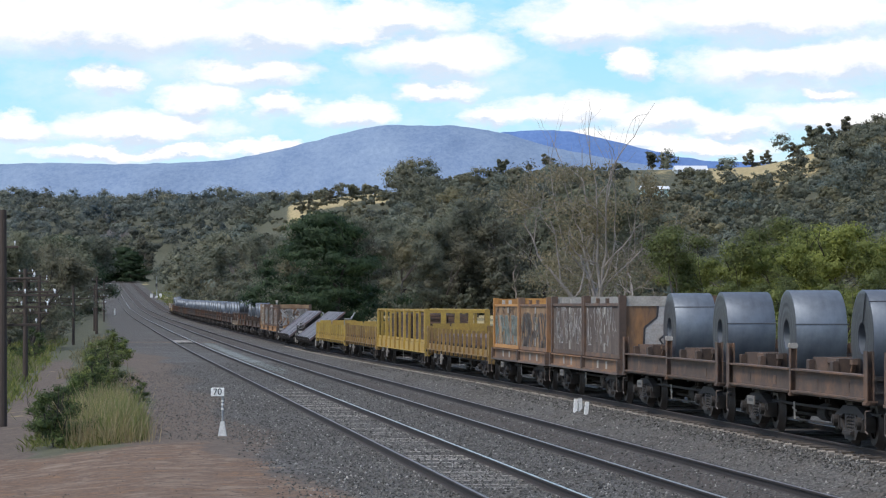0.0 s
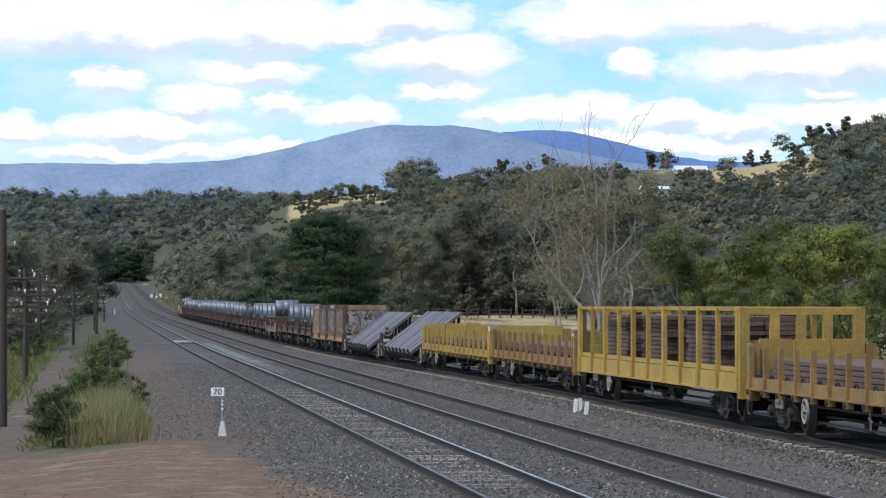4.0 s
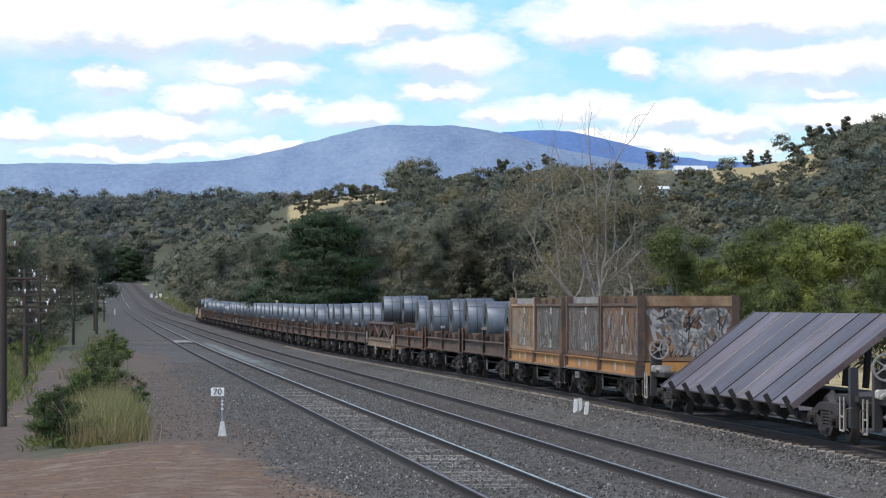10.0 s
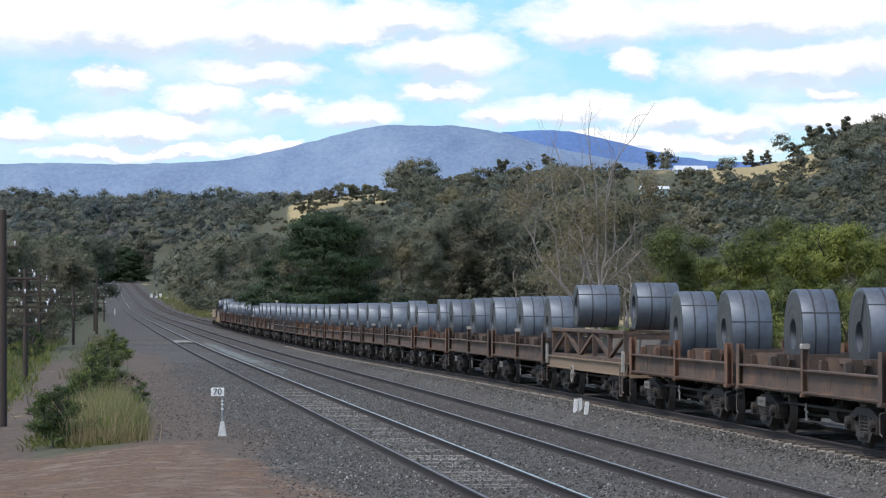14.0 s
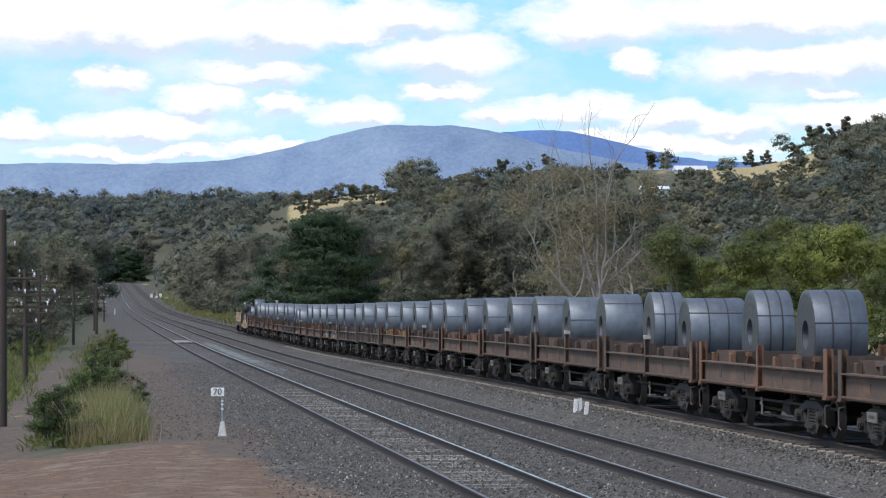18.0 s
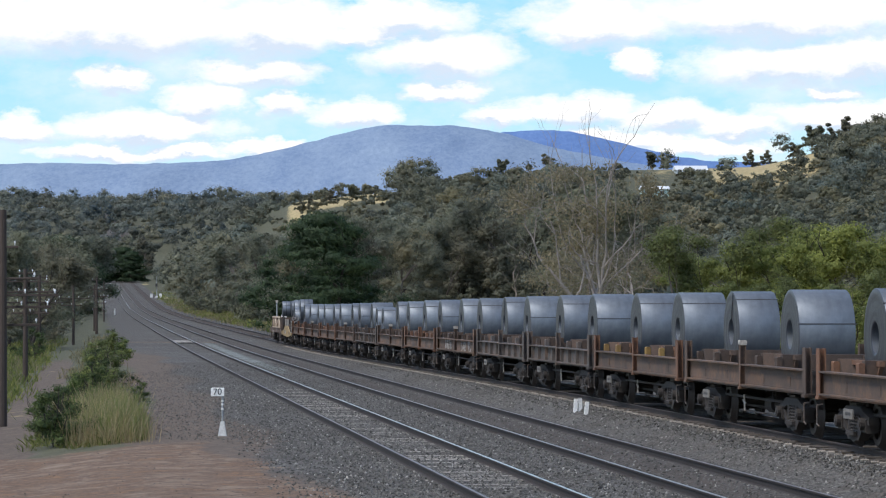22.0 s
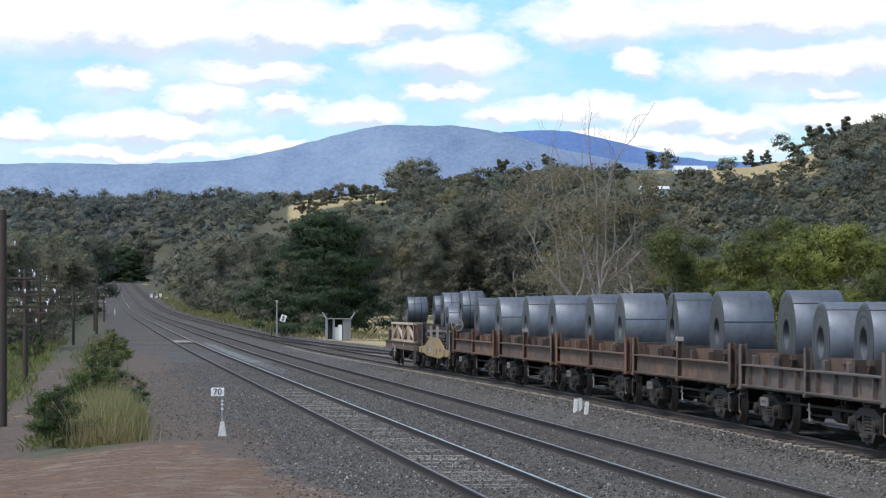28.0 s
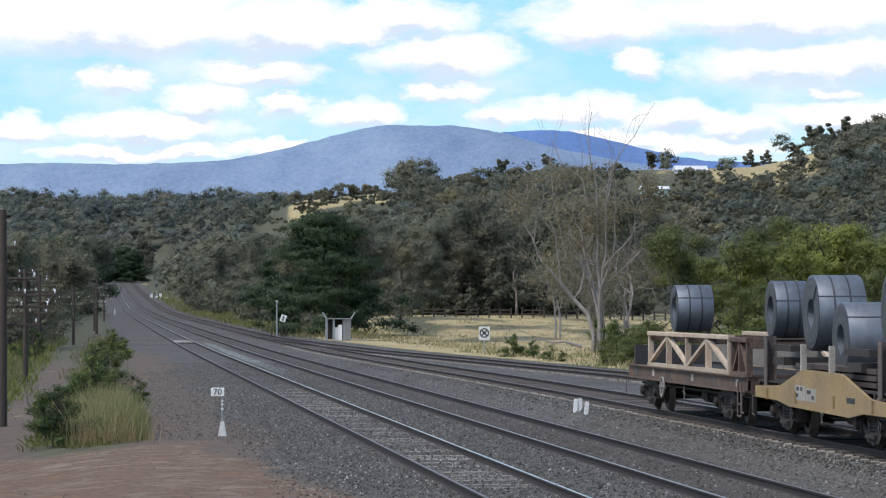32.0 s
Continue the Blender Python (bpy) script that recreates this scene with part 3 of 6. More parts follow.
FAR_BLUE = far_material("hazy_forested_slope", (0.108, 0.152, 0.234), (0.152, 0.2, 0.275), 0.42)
# The cloud shadow on this shoulder is put into its darker blue.
FAR_DEEP = far_material("hazy_deep_blue_slope", (0.072, 0.125, 0.265), (0.09, 0.145, 0.285), 0.36)
MAIN = [(-300, 300), (0, 291), (80, 288), (200, 291), (300, 289), (400, 284), (450, 275), (520, 259), (580, 243), (640, 228), (690, 220), (740, 223), (800, 222),
        (850, 228), (900, 238), (960, 256), (1010, 268), (1100, 285), (1250, 310), (1500, 330)]
BLUE = [(780, 262), (880, 236), (930, 231), (975, 230), (1020, 235), (1080, 248), (1150, 266), (1210, 279), (1260, 286), (1568, 290), (1900, 300)]
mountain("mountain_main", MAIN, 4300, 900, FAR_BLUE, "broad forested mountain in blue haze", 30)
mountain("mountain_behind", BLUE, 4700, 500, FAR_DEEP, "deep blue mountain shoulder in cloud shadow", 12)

# ---------------------------------------------------------------- railway tracks
RAIL = [(-.07, -.16), (.07, -.16), (.07, -.148), (.012, -.125), (.012, -.04), (.036, -.03), (.036, -.006), (-.036, -.006), (-.036, -.03), (-.012, -.04), (-.012, -.125), (-.07, -.148)]
HEAD = [(-.024, -.006), (.024, -.006), (.024, -.003), (.018, .001), (-.018, .001), (-.024, -.003)]


def along(centre, height, profile, side, ys):
    """A rail that follows the line's plan and grade."""
    s = Shape()
    n = len(profile)
    for y in ys:
        o = centre(y) + side
        x = o - SLOPE * y
        z = height(y)
        s.v += [(x + p * 0.994, y * STATION + p * 0.109, z + q) for p, q in profile]
    k = len(ys)
    s.f += [(j * n + i, j * n + (i + 1) % n, (j + 1) * n + (i + 1) % n, (j + 1) * n + i) for j in range(k - 1) for i in range(n)]
    s.f += [tuple(range(n)), tuple(reversed(range((k - 1) * n, k * n)))]
    return s


def track(name, centre, height, gauge, ys, tops, label):
    t = thing(name, label, "railway track", kind="structure")
    for side, top in zip((-gauge / 2, gauge / 2), tops):
        rail = part("rail", along(centre, height, RAIL, side, ys), RAIL_RUST, t, "brown flat-bottomed steel rail")
        part("rail_head", along(centre, height, HEAD, side, ys), top, rail, "worn rail head")
    return t


LONG = spread([(-410, 30), (-60, 6), (40, 4), (200, 10), (500, 20), (890, 1)])
track_a = track("track_standard", lambda y: TRACK_A, grade, GAUGE_A, LONG, (RAIL_DULL, RAIL_TOP), "standard-gauge track with bright rail heads on grey ballast")
track_b = track("track_broad", lambda y: TRACK_B, grade, GAUGE_B, LONG, (RAIL_WORN, RAIL_DULL), "broad-gauge main track set deep in ballast")
track_c = track("track_loop", lambda y: TRACK_C, rail_c, GAUGE_B, LONG, (RAIL_DULL, RAIL_DULL), "broad-gauge loop track on a raised ballast shoulder")
track_d = track("track_siding", offset_d, rail_c, GAUGE_B, spread([(-410, 30), (-60, 6), (60, 3), (188, 1)]), (RAIL_DULL, RAIL_DULL), "rusty siding track leaving the loop at a turnout")

# ---------------------------------------------------------------- leaves and trees
RNG = np.random.default_rng(7)


def lumps(centres, radii, squash, rng, na=8, nu=5):
    """Uneven closed knobs of inner foliage: their corners, faces and outward directions."""
    c, r = np.asarray(centres, float), np.asarray(radii, float)
    k = len(c)
    az = (np.arange(na) / na * math.tau)[None, :, None] + rng.uniform(0, 1, (k, 1, 1)) + np.zeros((1, 1, nu))
    up = np.linspace(-.8, 1, nu)[None, None, :] + np.zeros((k, na, 1))
    flat = np.sqrt(np.clip(1 - up * up, 0, 1))
    d = np.stack([np.cos(az) * flat, np.sin(az) * flat, up], 3)
    v = c[:, None, None, :] + d * (r[:, None, None] * rng.uniform(.78, 1.12, (k, na, nu)))[..., None] * np.array([1, 1, squash])
    cell = np.array([(i * nu + j, (i + 1) % na * nu + j, (i + 1) % na * nu + j + 1, i * nu + j + 1) for i in range(na) for j in range(nu - 1)])
    return v.reshape(-1, 3), (cell[None] + na * nu * np.arange(k)[:, None, None]).reshape(-1, 4), d.reshape(-1, 3)


def quads(name, centres, size, material, droop=0.0, aspect=1.0, rng=RNG, normals=None, jitter=.22, core=None):
    """A mesh of small turned leaf sprays, one bent quad each, over a core of lumps where one is given."""
    c = np.asarray(centres, np.float32)
    k = len(c)
    a = rng.normal(size=(k, 3))
    a[:, 2] -= droop
    a /= np.linalg.norm(a, axis=1)[:, None]
    b = np.cross(a, rng.normal(size=(k, 3)))
    b /= np.linalg.norm(b, axis=1)[:, None] + 1e-6
    if normals is not None:
        nn = np.asarray(normals) + rng.normal(size=(k, 3)) * (.45 if jitter > .15 else .22)
        nn /= np.linalg.norm(nn, axis=1)[:, None] + 1e-6
        a = np.cross(nn, rng.normal(size=(k, 3)))
        a /= np.linalg.norm(a, axis=1)[:, None] + 1e-6
        b = np.cross(nn, a)
    s = (np.asarray(size) * rng.uniform(0.6, 1.3, k))[:, None]
    a, b = a * s * aspect, b * s
    v = np.stack([c - a * .5 - b * .1, c + a * .1 - b * .34, c + a * .6 + b * .05, c - a * .05 + b * .36], 1).reshape(-1, 3)
    corners, around = np.arange(4 * k), None
    if normals is not None:
        sm = np.asarray(normals) + rng.normal(size=(k, 3)) * jitter
        sm /= np.linalg.norm(sm, axis=1)[:, None] + 1e-6
        around = np.repeat(sm, 4, axis=0)
    if core is not None:
        corners = np.concatenate([corners, core[1].ravel() + 4 * k])
        v = np.concatenate([v, core[0]])
        around = np.concatenate([around, core[2] + np.array([0, 0, .1])])
    me = bpy.data.meshes.new(name)
    me.vertices.add(len(v))
    me.vertices.foreach_set("co", v.astype(np.float32).ravel())
    me.loops.add(len(corners))
    me.loops.foreach_set("vertex_index", corners.astype(np.int32))
    me.polygons.add(len(corners) // 4)
    me.polygons.foreach_set("loop_start", np.arange(0, len(corners), 4, dtype=np.int32))
    me.update(calc_edges=True)
    if around is not None:
        me.shade_smooth()
        me.normals_split_custom_set_from_vertices(around.tolist())
    me.materials.append(material)
    return me


def limb(s, rng, p, d, length, r, depth, tips, spread_=0.55, gnarl=0.22, rise=0.15):
    """A tapered, crooked limb that forks; its twig ends go to tips."""
    k = 4 if depth > 1 else 3
    for i in range(k):
        q = p + d * (length / k)
        r2 = r * (1 - 0.42 * (i + 1) / k)
        s.rod(p, q, r * (1 - 0.42 * i / k), r2, 7 if r > 0.06 else 4, caps=False)
        p = q
        d = (d + Vector(rng.normal(size=3)) * gnarl + Vector((0, 0, rise * 0.3))).normalized()
        if depth > 0 and i >= k - 2:
            f = (d + Vector(rng.normal(size=3)) * spread_).normalized()
            limb(s, rng, p, f, length * rng.uniform(.5, .75), r2 * .62, depth - 1, tips, spread_, gnarl, rise)
        if depth <= 1:
            tips.append(tuple(p))
    if depth > 0:
        limb(s, rng, p, d, length * rng.uniform(.6, .8), r * .56, depth - 1, tips, spread_, gnarl, rise)
    tips.append(tuple(p))


def tree_meshes(name, seed, height, width, leaf, bark, count, size, bare=0.25, kind="gum", depth=3):
    """Trunk mesh and crown mesh of one tree."""
    rng = np.random.default_rng(seed)
    s, tips = Shape(), []
    stems = {"gum": 1, "multi": 3, "shrub": 5, "pine": 1}[kind]
    for i in range(stems):
        lean = Vector((rng.normal() * .12 * stems, rng.normal() * .12 * stems, 1)).normalized()
        limb(s, rng, Vector((rng.normal() * .02 * (stems - 1), rng.normal() * .02 * (stems - 1), -0.2)), lean, height * (.34 if kind != "shrub" else .22), height * (.0155 if stems == 1 else .012), depth, tips)
    tips = np.array(tips)
    top = tips[:, 2].max()
    s.v = [(x, y, z * height * .93 / top if z > 0 else z) for x, y, z in s.v]
    tips[:, 2] *= height * .93 / top
    wide = np.percentile(np.abs(tips[:, :2]), 92) + 1e-3
    f = width / 2 / wide
    s.v = [(x * (1 + (f - 1) * min(1, max(0, z / height * 2.5))), y * (1 + (f - 1) * min(1, max(0, z / height * 2.5))), z) for x, y, z in s.v]
    tips[:, :2] *= f
    tips = tips[tips[:, 2] > bare * height]
    heads = tips[rng.permutation(len(tips))[:{"gum": 56, "multi": 70, "shrub": 40, "pine": 20}[kind]]]
    if kind == "gum":
        k = 18
        an, rr = rng.uniform(0, math.tau, k), rng.uniform(.3, .85, k) * width / 2
        heads = np.concatenate([heads, np.stack([rr * np.cos(an), rr * np.sin(an), rng.uniform(.13, .45, k) * height], 1)])
    pick = heads[rng.integers(0, len(heads), count)]
    lump = {"gum": .055, "multi": .06, "shrub": .10, "pine": .075}[kind] * height
    way = rng.normal(size=(count, 3))
    way /= np.linalg.norm(way, axis=1)[:, None]
    c = pick + way * (rng.uniform(.1, 1, count) ** .4)[:, None] * lump * 1.5 * np.array([1.15, 1.15, .7])
    face = way + np.array([0, 0, .55])
    if kind == "pine":
        m = 190
        z = rng.uniform(0.05, 1, m) ** 0.9
        an = rng.uniform(0, math.tau, m)
        r = width / 2 * np.clip(1.15 * (1 - z) ** .5, 0, 1) * rng.uniform(.45, 1.08, m) * (1 + .22 * np.sin(z * 23) + .14 * np.sin(an * 3 + z * 9))
        heads = np.stack([r * np.cos(an), r * np.sin(an), z * height * .97], 1)
        who = rng.integers(0, m, count)
        way = rng.normal(size=(count, 3))
        c = heads[who] + way * np.array([.62, .62, .26]) * height / 11.5
        face = np.stack([np.cos(an[who]), np.sin(an[who]), .5 + 0 * r[who]], 1) + way * np.array([.5, .5, .9])
    c[:, 2] = np.clip(c[:, 2], 0.15, height * 1.02)
    knob = height * .03 if kind == "pine" else lump * .6
    core = lumps(heads, knob * rng.uniform(.7, 1.25, len(heads)), .72, rng, 7, 4)
    crown = quads("crown", c, size, leaf, core=core, droop=0.6 if kind in ("gum", "multi") else 0.0, aspect=3.2 if kind == "pine" else 1.5, rng=rng, normals=face, jitter=.3)
    return s.mesh("trunk", bark, True), crown


def plant(model, x, y, turn=0.0, scale=1.0, sink=0.0, name=None, label=None, category="tree", group=""):
    nm, trunk, crown, lab = model
    t = thing(name or nm, label or lab, category, group)
    t.matrix_world = Matrix.Translation((x, y * STATION, ground_z(x, y) - sink)) @ pose(0, 0, 0, 0, 0, turn) @ Matrix.Scale(scale, 4)
    part("trunk", trunk, None, t)
    part("crown", crown, None, t)
    return t


def model(name, label, *a, **k):
    tr, cr = tree_meshes(name, *a, **k)
    return (name, tr, cr, label)


GUMS = [model("gum_tree", "tall grey-green gum tree with a pale crooked trunk", 10 + i, 15, 10 + i % 3, (LEAF_GUM, LEAF_GUM, LEAF_GUM, LEAF_OLIVE, LEAF_GUM)[i],
              BARK_DARK, 8000, 0.19, 0.08, "gum") for i in range(5)]
GUMS_FAR = [model("gum_tree", "grey-green gum tree in the lineside woodland", 80 + i, 15, 10 + i, (LEAF_GUM, LEAF_OLIVE, LEAF_GUM)[i], BARK_GREY, 3400, 0.3, 0.15, "gum") for i in range(3)]
MULTI = [model("wattle_tree", "bushy yellow-green wattle tree with many stems", 30 + i, 8, 7.5, (LEAF_BRIGHT, LEAF_MID, LEAF_BRIGHT)[i], BARK_DARK, 15000, 0.1, 0.05, "multi") for i in range(3)]
SHRUBS = [model("shrub", "dense dark green shrub", 40 + i, 2.6, 2.8, (LEAF_SHRUB, LEAF_MID)[i], BARK_DARK, 4200, 0.07, 0.0, "shrub", depth=2) for i in range(2)]
ROUND = [model("round_tree", "dark rounded tree standing alone on the ridge", 90 + i, 8, 6.2, (LEAF_GUM, LEAF_OLIVE)[i], BARK_DARK, 6500, 0.36, 0.15, "multi", depth=2) for i in range(2)]
LOW = [model("shrub", "low dark shrub under the gum trees", 45, 2.6, 3.2, LEAF_GUM, BARK_DARK, 1400, 0.17, 0.0, "shrub", depth=1)]
PINE = model("pine_tree", "broad dark green pine tree with a dense dark crown", 50, 11.5, 13, LEAF_PINE, BARK_DARK, 26000, 0.16, 0.0, "pine")


def at_px(px, y):
    return (px - 784) / 3800 * y


def canopy(name, trees, lobes, leaves, size, material, rng):
    """Woodland crowns: each tree a cluster of leafy lobes over inner foliage."""
    t = np.array(trees)
    k, n = len(t), len(t) * lobes
    who = np.repeat(np.arange(k), lobes)
    az, up = rng.uniform(0, math.tau, n), rng.uniform(0, 1, n) ** .8
    up[::lobes] = 1.0
    flat = np.sqrt(np.clip(1 - .8 * up * up, 0, 1)) * rng.uniform(.35, 1.0, n)
    flat[::lobes] *= .4
    r, h = t[who, 4], t[who, 3]
    c = t[who, :3] + np.stack([np.cos(az) * flat * r, np.sin(az) * flat * r, h * (.16 + .66 * up * rng.uniform(.8, 1.05, n))], 1)
    rad = np.minimum(r * rng.uniform(.3, .52, n), h * .25)
    hue = rng.uniform(.62, 1.22, (k, 1)) * (1 + np.array([.07, .01, -.08]) * rng.normal(size=(k, 1)))
    hue = np.concatenate([hue, np.ones((k, 1))], 1)
    m = n * leaves
    lob = np.repeat(np.arange(n), leaves)
    a2, u2 = rng.uniform(0, math.tau, m), rng.uniform(-.6, 1, m)
    f2 = np.sqrt(np.clip(1 - u2 * u2, 0, 1))
    d = np.stack([np.cos(a2) * f2, np.sin(a2) * f2, u2], 1)
    p = c[lob] + d * (rad[lob] * rng.uniform(.25, 1.12, m) ** .7)[:, None] * np.array([1.1, 1.1, .85])
    core = lumps(c, rad * .42, .8, rng, 5, 3)
    wide = (p - t[who[lob], :3] - np.stack([0 * a2, 0 * a2, .45 * h[lob]], 1)) / r[lob][:, None]
    me = quads(name, p, size * (.7 + .6 * rng.uniform(size=m)), material, 0, 1.35, rng, .6 * d + wide, .14, core)
    tone = np.concatenate([hue[who[lob]].repeat(4, 0), hue[who].repeat(len(core[0]) // n, 0)])
    me.color_attributes.new("tone", "FLOAT_COLOR", "POINT").data.foreach_set("color", tone.astype(np.float32).ravel())
    return tagged(new(name, me), "dense grey-green eucalypt woodland covering the slope", "woodland", kind="stuff")


def far_wood():
    """The wooded slopes: thousands of crowns in one mesh for each stretch of distance."""
    rng = np.random.default_rng(3)
    for y0, y1, gap, lobes, leaves, size, name in ((380, 560, 9.0, 9, 70, 0.5, "near_slope_wood"), (560, 895, 10.5, 8, 64, 0.6, "hill_wood"), (1130, 1620, 16, 8, 46, 0.95, "far_ridge_wood")):
        trees = []
        y = y0
        while y < y1:
            x = -0.218 * y
            while x < 0.218 * y:
                px, py = x + rng.uniform(-.6, .6) * gap, y + rng.uniform(-.6, .6) * gap
                o = px + SLOPE * py
                u = px / py
                x += gap
                if -9 < o < 24 and py < 1000:
                    continue
                if 0.122 < u < 0.174 and 705 < py < 900 and rng.uniform() < 0.8 + .16 * (py > 790):
                    continue
                if 0.018 < u <= 0.122 and 795 < py < 900 and rng.uniform() < 0.86:
                    continue
                if -0.076 < u < -0.022 and 815 < py < 856:
                    continue
                if 0.087 < u < 0.109 and 690 < py < 790 or 0.106 < u < 0.125 and 760 < py < 880:
                    continue
                if u > -0.02 and py > 890:
                    continue
                h = rng.choice((5.0, 7.5, 9.5, 12.5)) * rng.uniform(.85, 1.15) * (1.0 if py < 900 else 1.15)
                if -0.09 < u < -0.02 and 600 < py < 820:
                    h *= .55 if py < 680 else .32 if py < 745 else .14
                if -0.006 < u < 0.1 and py > 690:
                    h *= .7 if py < 740 else .26
                if -0.1 < u < -0.03 and 850 < py < 900:
                    h *= .5
                if u > .16 and py > 740:
                    h *= .72
                if 0.085 < u < 0.18 and 540 < py < 720:
                    h *= .62 if u > .126 else .4
                if 0.106 < u < 0.126 and 720 <= py < 765:
                    h *= .4
                trees.append((px, py * STATION, ground_z(px, py), h, rng.uniform(.5, .75) * gap * (.65 + .35 * h / 9)))
            y += gap
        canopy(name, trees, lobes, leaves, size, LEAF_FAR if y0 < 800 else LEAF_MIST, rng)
    scrub = []
    for i in range(1500):
        y = rng.uniform(550, 745)
        u = rng.uniform(.0, .205)
        if not (.085 < u < .112 and y > 685):
            scrub.append((u * y, y * STATION, ground_z(u * y, y) - .3, rng.uniform(1.8, 3.6), rng.uniform(2.0, 3.6)))
    canopy("hill_scrub", scrub, 4, 34, .42, LEAF_FAR, rng)


far_wood()


def plant_trees():
    rng = np.random.default_rng(11)

    def go(models, px, y, s, **k):
        return plant(models[rng.integers(0, len(models))], at_px(px, y), y, rng.uniform(0, 360), s * rng.uniform(.9, 1.1), 0.1, **k)
    plant(PINE, at_px(572, 196), 196, 0, 1.0, 0.3)
    # belt of gums behind the paddock
    for i in range(58):
        y = rng.uniform(300, 370)
        px = 612 + i * 9.0 + rng.uniform(-8, 8)
        go(GUMS, px, y, rng.uniform(.9, 1.12) * (.78 + .3 * smooth(640, 860, px)), group="gum belt")
    # trees along the line, far side
    for i in range(44):
        y = 226 + i * 8.2 + rng.uniform(-5, 5)
        x = 21.5 - SLOPE * y + rng.uniform(0, 13)
        plant(GUMS[rng.integers(0, 5)] if y < 340 else GUMS_FAR[rng.integers(0, 3)], x, y, rng.uniform(0, 360), rng.uniform(.62, .95), 0.1, group="lineside gums")
    for i in range(14):
        y = 260 + i * 12 + rng.uniform(-5, 5)
        x = 42 - SLOPE * y + rng.uniform(0, 26)
        plant(GUMS_FAR[rng.integers(0, 3)], x, y, rng.uniform(0, 360), rng.uniform(.85, 1.15), 0.1, group="lineside gums")
    # trees along the line, near side
    for i in range(44):
        y = 150 + 6.6 * i + rng.uniform(-5, 5)
        x = min(at_px(rng.uniform(-25, 172), y), -4.8 - SLOPE * y)
        plant(GUMS[rng.integers(0, 5)] if y < 240 else GUMS_FAR[rng.integers(0, 3)], x, y, rng.uniform(0, 360), rng.uniform(.56, .8) * (1 + .4 * smooth(230, 420, y)), 0.1, group="lineside gums")
    # low growth under the belt
    for i in range(34):
        y = rng.uniform(301, 313)
        go(LOW, 612 + i * 16 + rng.uniform(-8, 8), y, rng.uniform(1.1, 2.0), category="shrub", group="belt undergrowth")
    for i in range(40):
        y = 112 + 6.3 * i + rng.uniform(-3, 3)
        plant(LOW[0], -5.8 - SLOPE * y - rng.uniform(0, 10), y, rng.uniform(0, 360), rng.uniform(.9, 1.9), .05, category="shrub", group="lineside undergrowth", label="low grey-green shrub under the lineside gums")
    for i in range(30):
        y = 226 + 11 * i + rng.uniform(-3, 3)
        plant(LOW[0], 20.5 - SLOPE * y + rng.uniform(0, 8), y, rng.uniform(0, 360), rng.uniform(.7, 1.7), .05, category="shrub", group="lineside undergrowth", label="low grey-green shrub under the lineside gums")
    # end of the cutting
    for i in range(12):
        y = rng.uniform(935, 1040)
        plant(GUMS_FAR[rng.integers(0, 3)], at_px(rng.uniform(160, 260), y), y, rng.uniform(0, 360), rng.uniform(.9, 1.4), 0.1, group="lineside gums")
    # dark conifers closing the far end of the line and standing over the near side
    for px, y, s in ((180, 915, 1.0), (192, 922, 1.2), (206, 925, 1.3), (220, 924, 1.35), (234, 918, 1.2), (108, 385, 1.3)):
        plant(PINE, at_px(px, y), y, rng.uniform(0, 360), s, .3, label="tall dark conifer among the lineside gums")
    # wattles at the yard's edge
    for px, y, s, k in ((1225, 118, .92, 1), (1350, 122, .86, 0), (1430, 126, 1.0, 0), (1530, 120, 1.0, 0), (1600, 115, 1.05, 2), (1290, 135, .8, 1), (1480, 140, 1.1, 1),
                        (1390, 108, .55, 1), (1560, 104, .6, 1), (1250, 105, .5, 1), (1470, 104, .5, 0)):
        plant(MULTI[k], at_px(px, y), y, rng.uniform(0, 360), s * 1.13, 0.1, group="wattles")


plant_trees()
# ---------------------------------------------------------------- wagon parts
def wheelset_mesh():
    s = Shape()
    for side in (-1, 1):
        y = side * GAUGE_B / 2
        rim = [(y - .065, .27), (y + .065, .27), (y + .065, .38), (y + .06, .455), (y + .03, .46), (y - side * .03, .462), (y - side * .055, .49), (y - side * .068, .485), (y - .065, .38)]
        s.lathe(rim, 28)
        s.lathe([(y - .018, .07), (y + .018, .07), (y + .03, .285), (y - .01, .285)], 28)
        s.lathe([(y - .1, .02), (y + .1, .02), (y + .1, .12), (y - .1, .12)], 14)
        for k in range(6):
            a = k * math.tau / 6
            s.bar((.1 * math.cos(a), y, .1 * math.sin(a)), (.29 * math.cos(a), y, .29 * math.sin(a)), .055, .05)
    s.rod((0, -1.08, 0), (0, 1.08, 0), .075, .075, 12)
    return s.mesh("wheelset", WHEEL_STEEL, True)


def side_frame_mesh():
    s = Shape()
    # top and bottom chords, pillars and pedestal jaws leave the windows open
    s.plate([(-1.13, .44), (-1.13, .58), (-.85, .64), (-.5, .74), (.5, .74), (.85, .64), (1.13, .58), (1.13, .44), (.8, .5), (.45, .6), (-.45, .6), (-.8, .5)], -.09, .09)
    s.plate([(-.98, .36), (-.98, .5), (-.7, .5), (-.36, .29), (.36, .29), (.7, .5), (.98, .5), (.98, .36), (.62, .34), (.38, .15), (-.38, .15), (-.62, .34)], -.09, .09)
    for x in (-.34, .34):
        s.box(x - .06, -.085, .27, x + .06, .085, .62)
    for x in (-.875, .875):
        s.box(x - .15, -.12, .3, x + .15, .12, .56, .03)
        s.rod((x, -.2, .46), (x, .12, .46), .11, .11, 12)
        s.rod((x, -.215, .46), (x, -.2, .46), .06, .06, 8)
    s.plate([(-.3, .24), (.3, .24), (.3, .3), (-.3, .3)], -.16, .16)
    return s.mesh("side_frame", BOGIE_DARK)


